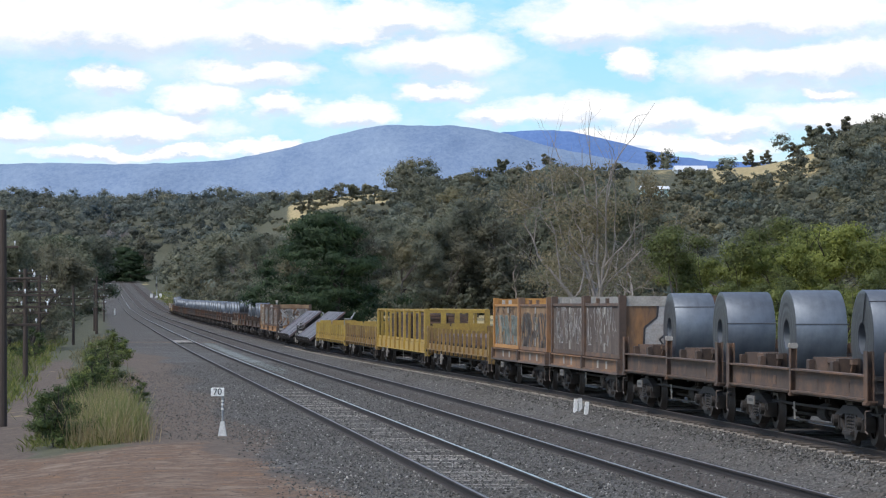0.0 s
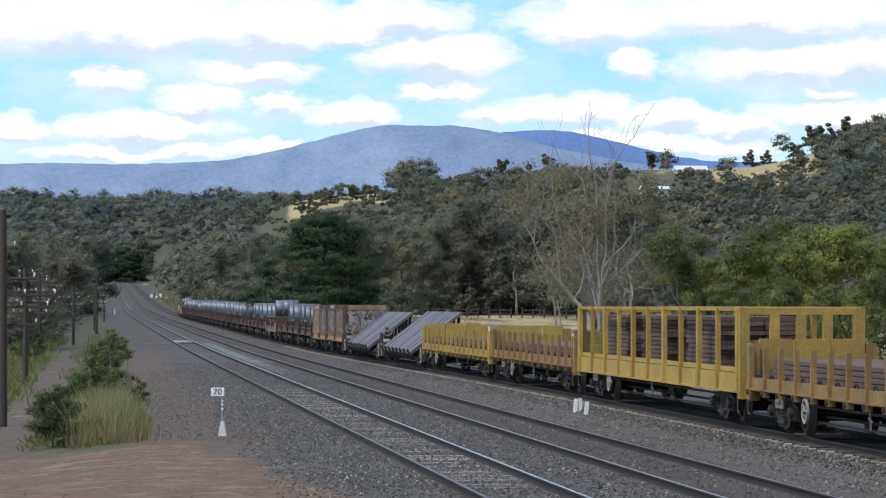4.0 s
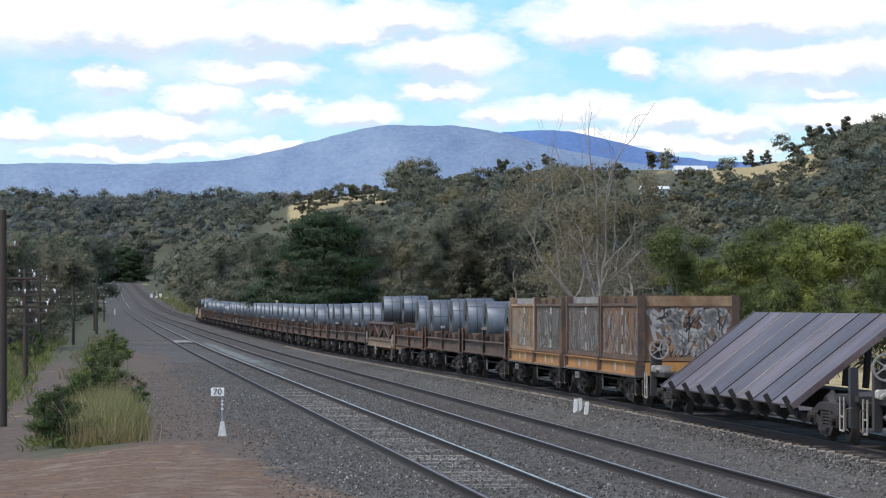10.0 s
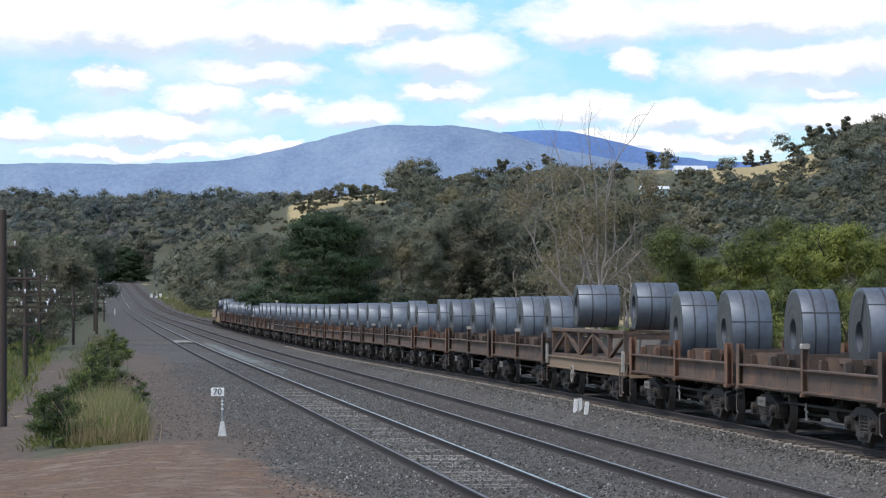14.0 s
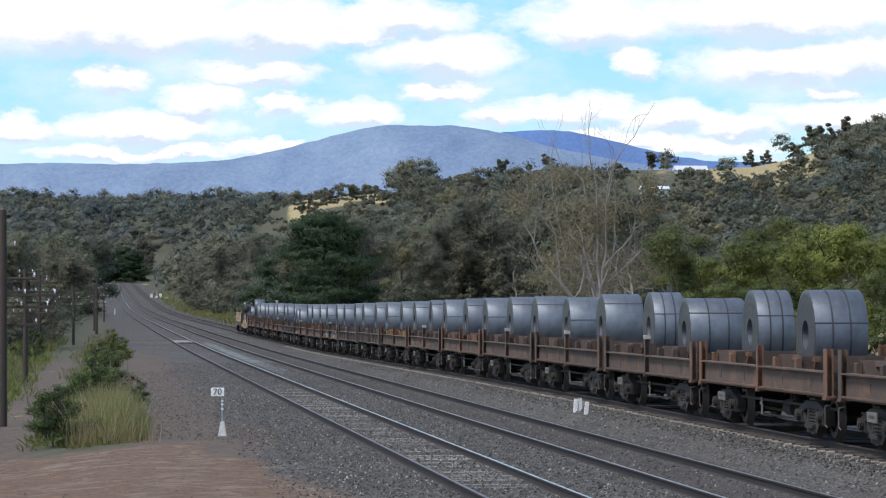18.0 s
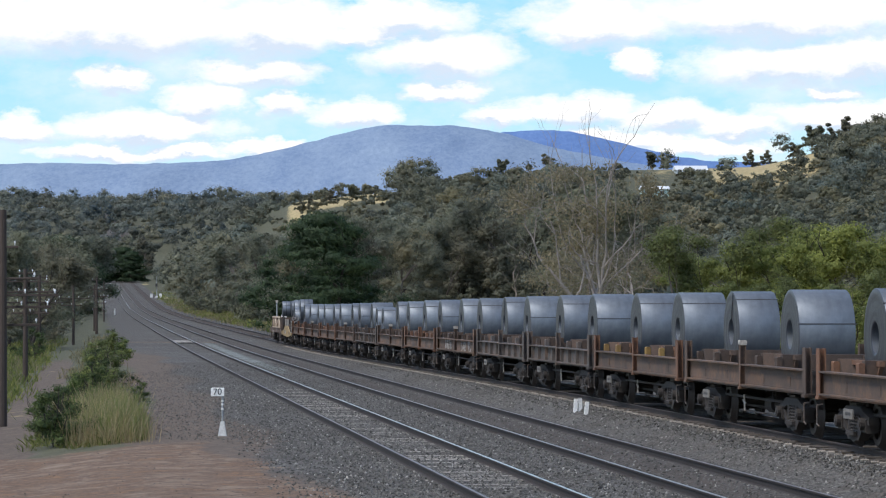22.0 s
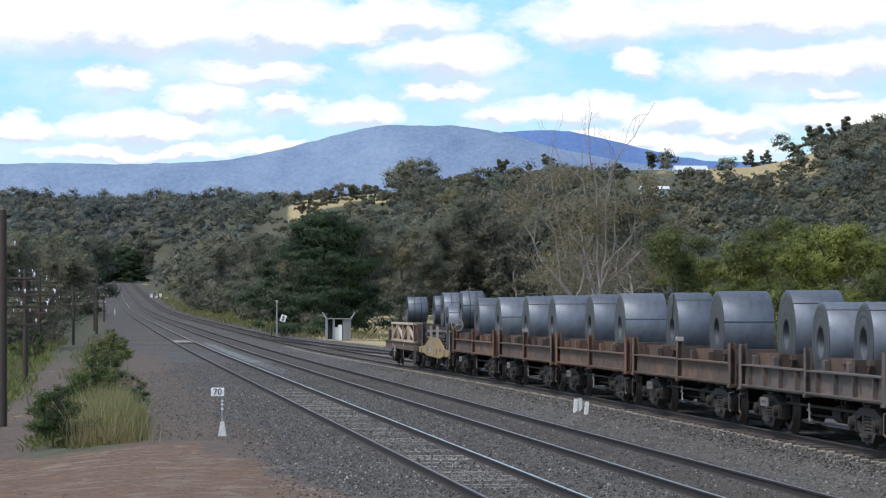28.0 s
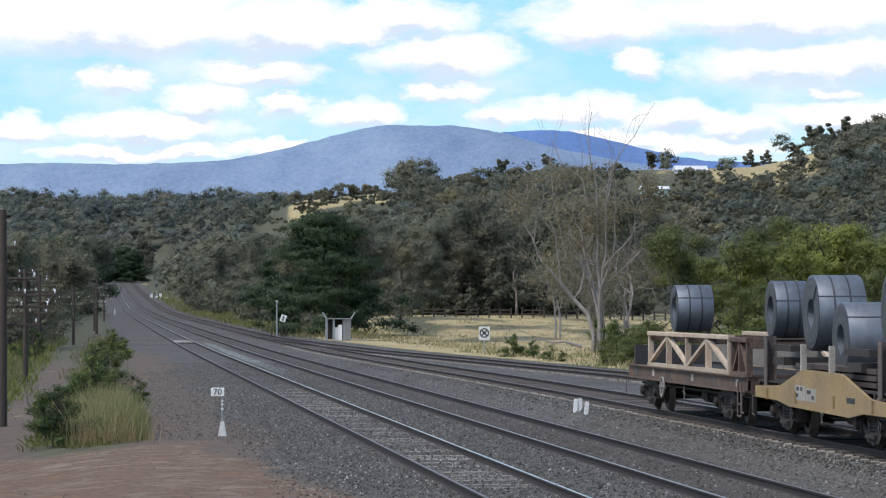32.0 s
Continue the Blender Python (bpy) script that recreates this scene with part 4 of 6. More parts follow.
def spring_mesh():
    ring = [(.28, .0), (.28, .1)]
    for z in (.32, .38, .44, .5, .56):
        ring += [(z, .1), (z + .015, .08), (z + .03, .08), (z + .045, .1)]
    ring += [(.62, .1), (.62, .0)]
    s = Shape()
    s.lathe(ring, 10)
    s.v = [(x, z, y) for x, y, z in s.v]
    return s.mesh("spring", BOGIE_DARK)


def transom_mesh():
    s = Shape()
    s.box(-.19, -1.0, .5, .19, 1.0, .72, .05)
    s.rod((0, 0, .72), (0, 0, .86), .2, .2, 14)
    for x in (-.52, .52):
        s.bar((x, -.8, .33), (x, .8, .33), .09, .07)
        for y in (-.78, .78):
            s.box(x - .05 + math.copysign(.09, x) * .2, y - .07, .3, x + .06, y + .07, .62)
        s.bar((x, 0, .33), (x * .4, 0, .62), .05, .05)
    return s.mesh("bogie", BOGIE_DARK)


WHEELSET, SIDE_FRAME, SPRING, TRANSOM = wheelset_mesh(), side_frame_mesh(), spring_mesh(), transom_mesh()
COUPLER = Shape().box(-.0, -.09, .78, .3, .09, 1.0, .02).box(.22, -.15, .74, .42, .15, 1.04, .04).box(.34, -.13, .8, .5, -.02, .98).mesh("coupler", BOGIE_DARK)
HOSE = Shape().pipe([(0, .28, .85), (.12, .3, .8), (.22, .3, .55), (.3, .28, .5), (.36, .26, .62)], .022).mesh("brake_hose", RUBBER)
GRAB = Shape().pipe([(0, .1, 0), (-.05, 0, -.02), (-.05, 0, -.36), (.12, 0, -.4)], .014).mesh("handrail", GREY_STEEL)
GREY_PLATE = worn("grimy_grey_plate", (0.19, 0.178, 0.16), (0.095, 0.085, 0.075), 0.75, 0.0, 4.0, 20, 0.5)
PLATE = Shape().box(-.33, -.012, -.085, .33, .012, .085).mesh("number_plate", GREY_PLATE)
BARS = Shape().box(-.2, -.016, -.025, -.05, -.012, .03).box(-.02, -.016, -.025, .2, -.012, .03).mesh("marking", BLACK)
LEVER = Shape().bar((0, 0, 0), (.05, 0, -.34), .03, .02).bar((-.12, 0, -.12), (.16, 0, -.18), .02, .03).mesh("brake_lever", PALE_PAINT)
CYL = Shape().rod((-.35, 0, 0), (.3, 0, 0), .17, .17, 14).rod((.3, 0, 0), (.42, 0, 0), .1, .05, 10).box(-.2, -.04, .1, -.1, .04, .32).box(.1, -.04, .1, .2, .04, .32).mesh("brake_cylinder", BOGIE_DARK)


GREY_WHEEL = worn("dull_pale_wheel_paint", (0.3, 0.28, 0.26), (0.15, 0.13, 0.12), 0.7, 0.0, 3.0, 20, 0.4)


def handwheel_mesh(r):
    s = Shape().lathe([(-.02, r - .035), (.02, r - .035), (.02, r), (-.02, r)], 24)
    for k in range(5):
        a = k * math.tau / 5
        s.rod((0, 0, 0), ((r - .02) * math.cos(a), 0, (r - .02) * math.sin(a)), .016, .014, 6)
    s.rod((0, -.05, 0), (0, .09, 0), .045, .045, 8)
    return s.mesh("handwheel", GREY_WHEEL)


HANDWHEEL = handwheel_mesh(.24)


def running_gear(w, L, reach, plates=True, wheel_at=None):
    """Two bogies with frames, springs and wheelsets, couplers, hoses and brake gear."""
    for x in (-reach, reach):
        b = part("bogie", TRANSOM, None, w, "sooty cast bogie bolster", pose(x, 0, 0))
        for y in (-1.02, 1.02):
            part("side_frame", SIDE_FRAME, None, b, at=pose(0, y, 0, 0, 0, 0 if y < 0 else 180))
            for dx in (-.2, 0, .2):
                part("spring", SPRING, None, b, at=pose(dx, y, 0))
        for k, dx in enumerate((.875, -.875)):
            part("wheelset", WHEELSET, None, b, at=pose(dx, 0, .46))
    for e in (-1, 1):
        part("coupler", COUPLER, None, w, at=pose(e * (L / 2 - .1), 0, 0, 0, 0, 0 if e > 0 else 180))
        part("brake_hose", HOSE, None, w, at=pose(e * L / 2, 0, 0, 0, 0, 0 if e > 0 else 180))
        part("handrail", GRAB, None, w, "grey steel step rail", pose(e * (L / 2 - .12), -1.3, .72))
    s = Shape()
    s.rod((-L / 2 + .4, -.95, .62), (L / 2 - .4, -.95, .62), .028, .028, 6)
    s.rod((-reach + 1.2, -.55, .4), (reach - 1.2, -.55, .4), .03, .03, 6)
    part("brake_pipe", s, BOGIE_DARK, w)
    part("brake_rod", Shape().bar((-reach + 1.0, -.72, .3), (reach - 1.0, -.72, .3), .05, .03), GREY_STEEL, w, "worn bright brake rod")
    part("brake_cylinder", CYL, None, w, at=pose(.35, -.62, .5))
    part("brake_lever", LEVER, None, w, at=pose(-.75, -1.05, .68))
    if plates:
        p = part("number_plate", PLATE, None, w, "dirty white number plate", pose(-reach + .35, -1.28, .62))
        part("marking", BARS, None, p, "black marking bars")
    if wheel_at:
        part("handwheel", HANDWHEEL, None, w, "dull pale spoked handbrake wheel", pose(*wheel_at))


def post(h, wx=.2, wy=.13):
    s = Shape()
    s.box(-wx / 2, -wy / 2, 0, wx / 2, -wy / 2 + .02, h)
    s.box(-wx / 2, wy / 2 - .02, 0, wx / 2, wy / 2, h)
    s.box(-.012, -wy / 2 + .02, 0, .012, wy / 2 - .02, h - .01)
    s.box(-wx / 2 + .002, -wy / 2 - .02, 0, wx / 2 - .002, wy / 2 + .02, .05)
    return s


def ibeam(x0, x1, y, z0, z1, w, out):
    s = Shape()
    s.box(x0, y - .012, z0, x1, y + .012, z1)
    s.box(x0, y - w / 2, z1 - .03, x1, y + w / 2, z1)
    s.box(x0, y - w / 2, z0, x1, y + w / 2, z0 + .03)
    return s


def wedge_mesh():
    """A transverse chock whose face leans under the coil."""
    s = Shape()
    s.plate([(-.28, 0), (.2, 0), (.2, .16), (-.06, .5), (-.28, .5)], -.95, .95)
    return s


def sill_mesh(L):
    s = Shape()
    s.box(-L / 2, -.2, .72, L / 2, .2, 1.02, .03)
    for i in range(7):
        x = -L / 2 + .1 + (L - .2) * i / 6
        s.box(x - .06, -1.18, .8, x + .06, 1.18, 1.0)
    s.box(-L / 2, -1.18, 1.0, L / 2, 1.18, 1.04)
    return s


def coil_wagon(L, beam, posts, style="plain", load=(-4.8, 1.45), label="", wheel=None, chock=None):
    w = thing("coil_wagon", label, "railway wagon", "coil wagons")
    part("underframe", sill_mesh(L), BOGIE_DARK, w, "dark grimy underframe")
    mid = L / 2 - .16
    for side in (-1, 1):
        y = side * 1.2
        for x0, x1 in ((-mid + .05, -.13), (.13, mid - .05)):
            b = part("side_beam", ibeam(x0, x1, y, .885, 1.32, .22, side), beam, w, "rusty rolled-steel side beam")
            if style == "grey":
                for k in range(4):
                    xx = x0 + (x1 - x0) * (k + .5) / 4
                    part("stiffener", Shape().box(xx - .02, y + side * .012, .92, xx + .02, y + side * .1, 1.285), beam, b)
                    if k in (1, 2):
                        # A black block stands in for the shade inside each slot.
                        part("slot", Shape().box(xx + .18, y - .016, .98, xx + .31, y + .016, 1.11), BLACK, b, "black block for the dark of a lashing slot")
            elif side < 0:
                for k in range(2):
                    xx = x0 + (x1 - x0) * (.3 + .42 * k)
                    part("patch_plate", Shape().box(xx - .13, y - .022, .98, xx + .13, y - .0125, 1.16), RUST_BROWN, b)
        for x, h, wx in ((-mid, .92, .26), (0, .92, .14), (mid, .92, .26)):
            part("post", post(h, wx), posts, w, "upright steel lashing post", pose(x, side * 1.24, .81))
        part("bottom_rail", Shape().box(-L / 2, y - .07, .85, L / 2, y + .07, .882), posts, w)
    for e in (-1, 1):
        part("end_panel", Shape().box(e * (L / 2 - .05) - .02, -1.16, .8, e * (L / 2 - .05) + .02, 1.16, 1.28).box(e * (L / 2 - .05) - .06, -1.17, 1.22, e * (L / 2 - .05) + .06, 1.17, 1.3), BOGIE_DARK, w)
    for cx in load:
        for e in (-1, 1):
            part("chock", wedge_mesh(), CHOCK_DARK, w, "dark rusty coil chock", pose(cx + e * .76, 0, 1.045, 0, 0, 180 if e > 0 else 0))
        for e in (-1, 1):
            part("block", Shape().box(cx + e * .95 - .12, -1.07, 1.044, cx + e * .95 + .12, -.96, 1.5, .02), chock or CHOCK_DARK, w, "timber chock end")
        s = Shape()
        for y in (-.7, .7):
            s.box(cx - 1.25, y - .05, 1.44, cx + 1.25, y + .05, 1.53)
            for e in (-1, 1):
                s.bar((cx + e * 1.2, y, 1.47), (cx + e * .85, y, 1.08), .07, .08)
        part("cradle_rail", s, posts if style != "grey" else RUST_BROWN, w, "rust-orange cradle rail")
    if posts is RUST_BROWN:
        part("post_cap", Shape().box(-.075, -.08, 0, .075, .08, .1, .02), PALE_PAINT, w, "white-painted post cap", pose(0, -1.24, 1.70))
    running_gear(w, L, 4.0, wheel_at=wheel)
    return w


def coil_thing(dia, width, seed, straps):
    """A coil lying across the wagon, its eye to the side."""
    rng = random.Random(seed)
    c = thing("steel_coil", "blue-grey rolled steel coil strapped in dark bands" if straps else "plain blue-grey rolled steel coil lying eye to the side", "steel coil", "steel coils")
    r, b = dia / 2, .29
    ring = [(-width / 2, b), (-width / 2 + .01, b - .012), (width / 2 - .01, b - .012), (width / 2, b)]
    k = 14
    for i in range(1, k):
        ring.append((width / 2 + rng.uniform(-.003, .004), b + (r - b) * i / k))
    ring += [(width / 2 - .01, r - .006), (width / 2 - .02, r), (-width / 2 + .02, r), (-width / 2 + .01, r - .006)]
    for i in range(k - 1, 0, -1):
        ring.append((-width / 2 - rng.uniform(-.003, .004), b + (r - b) * i / k))
    me = Shape().lathe(ring, 48).mesh("winding", COIL_STEEL, True)
    me.materials.append(COIL_FACE)
    for f in me.polygons:
        f.material_index = int(abs(f.normal.y) > .7)
    part("winding", me, None, c)
    turn = rng.uniform(12, 55)
    e = Shape()
    m = pose(0, 0, 0, 0, -turn, 0)
    e.box(r - .004, -width / 2 - .012, -.012, r + .006, width / 2 + .012, .012, 0, m)
    part("seam", e, STRAP, c, "dark outer lap of the sheet")
    for i in range(straps):
        y = width * ((i + 1) / (straps + 1) - .5)
        part("strap", Shape().lathe([(y - .018, r - .002), (y + .018, r - .002), (y + .018, r + .006), (y - .018, r + .006)], 44), STRAP, c, shade=True)
    if seed % 3 == 0:
        e = Shape()
        for s in (-1, 1):
            yy = s * (width / 2 + .014)
            e.box(b - .01, yy - .006, -.018, r + .006, yy + .006, .018, 0, pose(0, 0, 0, 0, -turn - 20, 0))
        part("eye_strap", e, STRAP, c)
    return c


COIL_FACE = worn("dark_blue_coil_edges", (0.075, 0.078, 0.1), (0.045, 0.047, 0.064), 0.4, 0.7, 1.5, 9, 0.5, 0.12, (1, .2, 1))
COILS = {}


def load(ob, y0, place):
    MOVERS.append((ob, y0, place))
    return ob


def load_coil(y0, x, dia, width, straps=0, base=1.045):
    """A coil whose eye faces the side, its middle x metres along the wagon."""
    key = (dia, width, straps)
    if key in COILS:
        c = copy_thing(COILS[key], Matrix())
    else:
        c = COILS[key] = coil_thing(dia, width, len(COILS) + 1, straps)
    load(c, y0, pose(x, 0, base + dia / 2))


# ---------------------------------------------------------------- corrugated boxes
def corrugated(x0, x1, y, z0, z1, face, pitch=.135, deep=.032):
    """A pressed sheet along x with trapezoid ribs."""
    xs, k = [], max(2, round((x1 - x0) / pitch))
    p = (x1 - x0) / k
    for i in range(k):
        a = x0 + i * p
        xs += [(a, 0), (a + p * .3, 0), (a + p * .45, deep), (a + p * .85, deep)]
    xs.append((x1, 0))
    s = Shape()
    s.v = [(x, y + face * d, z) for x, d in xs for z in (z0, z1)] + [(x, y + face * (d - .03), z) for x, d in xs for z in (z0, z1)]
    n = len(xs)
    for i in range(n - 1):
        s.f.append((2 * i, 2 * i + 2, 2 * i + 3, 2 * i + 1))
        s.f.append((2 * n + 2 * i, 2 * n + 2 * i + 1, 2 * n + 2 * i + 3, 2 * n + 2 * i + 2))
    return s


def scrawl(rng, x0, x1, z0, z1, y, strokes, width=.05):
    """Spray-painted strokes as thin films on a wall."""
    s = Shape()
    for _ in range(round(strokes * 2.4)):
        x, z = rng.uniform(x0, x1), rng.uniform(z0, z1)
        for _ in range(rng.randint(3, 6)):
            x2 = min(x1, max(x0, x + rng.uniform(-.3, .3)))
            z2 = min(z1, max(z0, z + rng.uniform(-.5, .5)))
            d = Vector((x2 - x, 0, z2 - z))
            if d.length > .08:
                n = Vector((-d.z, 0, d.x)).normalized() * width * .36
                a, b = Vector((x, y, z)), Vector((x2, y, z2))
                k = len(s.v)
                s.v += [tuple(a + n), tuple(a - n), tuple(b - n), tuple(b + n)]
                s.v += [tuple(p + Vector((0, .004, 0))) for p in (a + n, a - n, b - n, b + n)]
                s.f += [(k, k + 1, k + 2, k + 3), (k + 4, k + 7, k + 6, k + 5), (k, k + 4, k + 5, k + 1), (k + 2, k + 6, k + 7, k + 3), (k + 1, k + 5, k + 6, k + 2), (k + 3, k + 7, k + 4, k)]
            x, z = x2, z2
    return s


def steel_box(L, skin, frame_mat, inner, label, seed, sprays, end_skin=None, end_sprays=(), H=1.56):
    rng = random.Random(seed)
    b = thing("coil_box", label, "container", "open-topped steel boxes")
    top, low = H, H - .22
    for side in (-1, 1):
        part("side_panel", corrugated(-L / 2 + .09, L / 2 - .09, side * 1.16, .1, low, side), skin if side < 0 else inner, b)
        part("side_rail", Shape().box(-L / 2 + .08, side * 1.16 - .06, low, L / 2 - .08, side * 1.16 + .06, low + .07).box(-L / 2 + .08, side * 1.16 - .06, .0, L / 2 - .08, side * 1.16 + .06, .11), frame_mat, b)
        if side > 0:
            for x0, x1 in ((-L / 2 + .08, -L * .24), (-L * .1, L * .02), (L * .16, L / 2 - .08)):
                part("upper_panel", Shape().box(x0, 1.13, low + .07, x1, 1.19, top - .03), inner, b, "painted far-side upper panel")
            part("upper_rail", Shape().box(-L / 2 + .08, 1.11, top - .03, L / 2 - .08, 1.21, top + .03), inner, b)
        else:
            for x in (-L * .17, L * .09):
                part("lug", Shape().box(x - .09, -1.2, low + .07, x + .09, -1.12, top - .02), PALE_PAINT if seed % 2 else frame_mat, b, "upright lifting lug")
    for e in (-1, 1):
        part("end_panel", Shape().box(e * (L / 2 - .08) - .03, -1.1, .1, e * (L / 2 - .08) + .03, 1.1, low), end_skin or skin, b)
        part("end_rail", Shape().box(e * (L / 2 - .08) - .05, -1.1, low, e * (L / 2 - .08) + .05, 1.1, top + .03), inner, b, "pale top rail")
        part("end_sill", Shape().box(e * (L / 2 - .08) - .05, -1.1, 0, e * (L / 2 - .08) + .05, 1.1, .1), inner, b)
        for y in (-1.16, 1.16):
            part("corner_post", Shape().box(e * (L / 2 - .07) - .09, y - .09, 0, e * (L / 2 - .07) + .09, y + .09, top + .05, .02), frame_mat, b)
    part("floor", Shape().box(-L / 2 + .06, -1.1, .03, L / 2 - .06, 1.1, .09), BOGIE_DARK, b)
    for mat, strokes, z0, z1, wd in sprays:
        part("graffiti", scrawl(rng, -L / 2 + .25, L / 2 - .25, z0, z1, -1.2, strokes, wd), mat, b, "spray-painted scrawl")
    if end_sprays == "patch":
        end_sprays = ()
        at = pose(L / 2 - .046, 0, 0, 0, 0, 90)
        part("graffiti", Shape().plate([(-.62, .3), (-.3, .06), (.2, .12), (.95, .2), (.95, 1.36), (.1, 1.4), (-.25, 1.36), (-.3, 1.05), (-.62, .75)], -.006, 0), SPRAY_PALE, b, "white sprayed patch", at)
        ink = Shape()
        lines = ([(-.25, 1.38), (-.28, 1.06), (-.6, .8), (-.62, .32), (-.3, .05)], [(.95, 1.2), (.6, 1.34), (.5, 1.02), (.1, 1.08), (.08, .74), (-.22, .5), (.0, .2), (.08, .52), (.24, .25), (.36, .55), (.5, .32), (.62, .58), (.95, .5)])
        for line in lines:
            for (x0, z0), (x1, z1) in zip(line, line[1:]):
                ink.bar((x0, -.009, z0), (x1, -.009, z1), .008, .05)
        part("graffiti", ink, SPRAY_BLACK, b, "black sprayed zigzag outline", at)
    for mat, strokes, z0, z1, wd in end_sprays:
        g = part("graffiti", scrawl(rng, -1.0, 1.0, z0, z1, 0, strokes, wd), mat, b, "spray-painted scrawl", pose(L / 2 - .046, 0, 0, 0, 0, 90))
    s = Shape()
    for x in (.0, .16):
        s.box(x + .2, -1.204, low - .22, x + .32, -1.199, low - .03)
    s.box(.28, -1.204, .62, .38, -1.199, .85)
    s.box(.2, -1.204, .14, .3, -1.199, .38).box(.36, -1.204, .14, .46, -1.199, .38)
    part("marking", s, PALE_PAINT, b, "white painted marking bars")
    return b


def box_wagon(L, sill, label):
    w = thing("container_wagon", label, "railway wagon", "container wagons")
    part("underframe", sill_mesh(L), BOGIE_DARK, w)
    for side in (-1, 1):
        y = side * 1.2
        for x0, x1 in ((-L / 2 + .02, -.06), (.06, L / 2 - .02)):
            b = part("side_sill", ibeam(x0, x1, y, .8, 1.13, .16, side), sill, w, "scuffed orange side sill")
            for k in (.36, .6):
                part("sill_plate", Shape().box(x0 + (x1 - x0) * k, side * 1.222, .86, x0 + (x1 - x0) * k + .26, side * 1.214, 1.06), PALE_PAINT, b, "pale pocket plate")
        part("bottom_rail", Shape().box(-L / 2, y - .12, .755, L / 2, y + .12, .797), GREY_STEEL, w)
        for x in (-L / 2 + .1, 0, L / 2 - .1):
            part("corner_casting", Shape().box(x - .1, y - .11, .8, x + .1, y + .11, 1.14, .02), RUST_BROWN, w)
    for e in (-1, 1):
        s_ = part("end_sill", Shape().box(e * (L / 2 - .04) - .05, -1.08, .8, e * (L / 2 - .04) + .05, 1.08, 1.12), sill, w)
        part("reflector", Shape().box(e * (L / 2 + .012) - .004, .35, .86, e * (L / 2 + .012) + .004, .95, 1.06), RED_PAINT, s_, "red reflective board")
        part("notice", Shape().box(e * (L / 2 + .012) - .004, -.95, .87, e * (L / 2 + .012) + .004, -.45, 1.05), PALE_PAINT, s_, "pale marking panel")
    running_gear(w, L, 4.0)
    return w


# ---------------------------------------------------------------- yellow stake wagons
def stake(h, wx=.12):
    return Shape().box(-wx / 2, -.05, 0, wx / 2, .05, h, .012).box(-wx / 2 - .03, -.065, 0, wx / 2 + .03, .065, .34)


def stake_wagon(L, paint, cage=0, label="", arches=True):
    w = thing("stake_wagon", label, "railway wagon", "yellow stake wagons")
    part("deck", sill_mesh(L), BOGIE_DARK, w)
    n = round(L / (2.2 if cage else 1.44))
    for side in (-1, 1):
        y = side * 1.22
        z0, z1 = (.74, 1.12) if cage else (.84, 1.07)
        part("side_sill", Shape().plate([(-L / 2, z0), (L / 2, z0), (L / 2, z1), (-L / 2, z1)], y - .05, y + .05).box(-L / 2, y - .1, z0 - .02, L / 2, y + .1, z0 + .02), paint, w, "yellow pressed side sill")
        for i in range(n + 1):
            x = -L / 2 + .25 + (L - .5) * i / n
            tall = cage and i % 1 == 0
            h = 1.7 if tall else .98
            if cage and side > 0 and i % 2:
                continue
            st = part("stake", stake(h, .2 if cage and i % 2 == 0 else .1), paint, w, at=pose(x, side * 1.27, .76 if cage else .7))
            if arches and not cage and i < n:
                # Rust-brown sheet put in for the shade of the open gap.
                part("bay_panel", Shape().box(.09, side * -.03 - .012, .1, (L - .5) / n - .09, side * -.03 + .012, .33), RUST_BROWN, st, "rust-brown panel standing in for the dark gap between the stakes", pose(0, 0, 0))
                part("shackle", Shape().pipe([(.28, -side * .02, .12), (.32, -side * .02, .36), (.42, -side * .02, .46), (.55, -side * .02, .42), (.6, -side * .02, .2)], .022, 5), BOGIE_DARK, st)
            if side < 0 and not cage:
                part("socket", Shape().rod((.0, -.07, .08), (.0, -.1, .08), .055, .055, 8), BOGIE_DARK, st)
        if cage:
            part("top_rail", Shape().box(-L / 2 + .1, y - .06, 2.4, L / 2 - .1, y + .06, 2.48), paint, w)
            part("middle_rail", Shape().box(-L / 2 + .1, y - .02, 1.14, L / 2 - .1, y + .02, 1.24), paint, w)
    for e in (-1, 1):
        x = e * (L / 2 - .09)
        hh = 2.46 if cage else 1.68
        for y in (-1.2, 1.2):
            part("end_post", Shape().box(x - .17, y - .1, .6, x + .17, y + .1, hh if (cage or e > 0) else 1.75, .02), YELLOW_ORANGE if paint is YELLOW_ORANGE else paint, w)
        if cage:
            part("end_rail", Shape().box(x - .05, -1.1, 2.32, x + .05, 1.1, 2.46), paint, w)
            part("end_board", Shape().box(x - .04, -1.1, 1.05, x + .04, 1.1, 1.42).box(x - .045, -1.1, 1.44, x + .045, 1.1, 1.8), paint, w, "solid yellow lower end board")
            for y in (-.55, .0, .55):
                part("end_stake", Shape().box(x - .06, y - .1, 1.8, x + .06, y + .1, 2.32), paint, w)
        elif e < 0:
            for y in (-.74, .0, .74):
                part("headboard", Shape().box(x - .05, y - .34, 1.2, x + .05, y + .34, 1.84, .02), YELLOW, w, "upright yellow end board")
            part("head_rail", Shape().box(x - .04, -1.1, 1.05, x + .04, 1.1, 1.2), paint, w)
        else:
            part("head_rail", Shape().box(x - .04, -1.1, 1.05, x + .04, 1.1, 1.22), paint, w)
    running_gear(w, L, L / 2 - 2.55, wheel_at=(-L / 2 + 5.2, -1.3, .55))
    return w


SLAB = worn("grey_brown_steel_slab", (0.115, 0.073, 0.058), (0.062, 0.043, 0.036), 0.95, 0.0, 1.2, 12, 0.5)


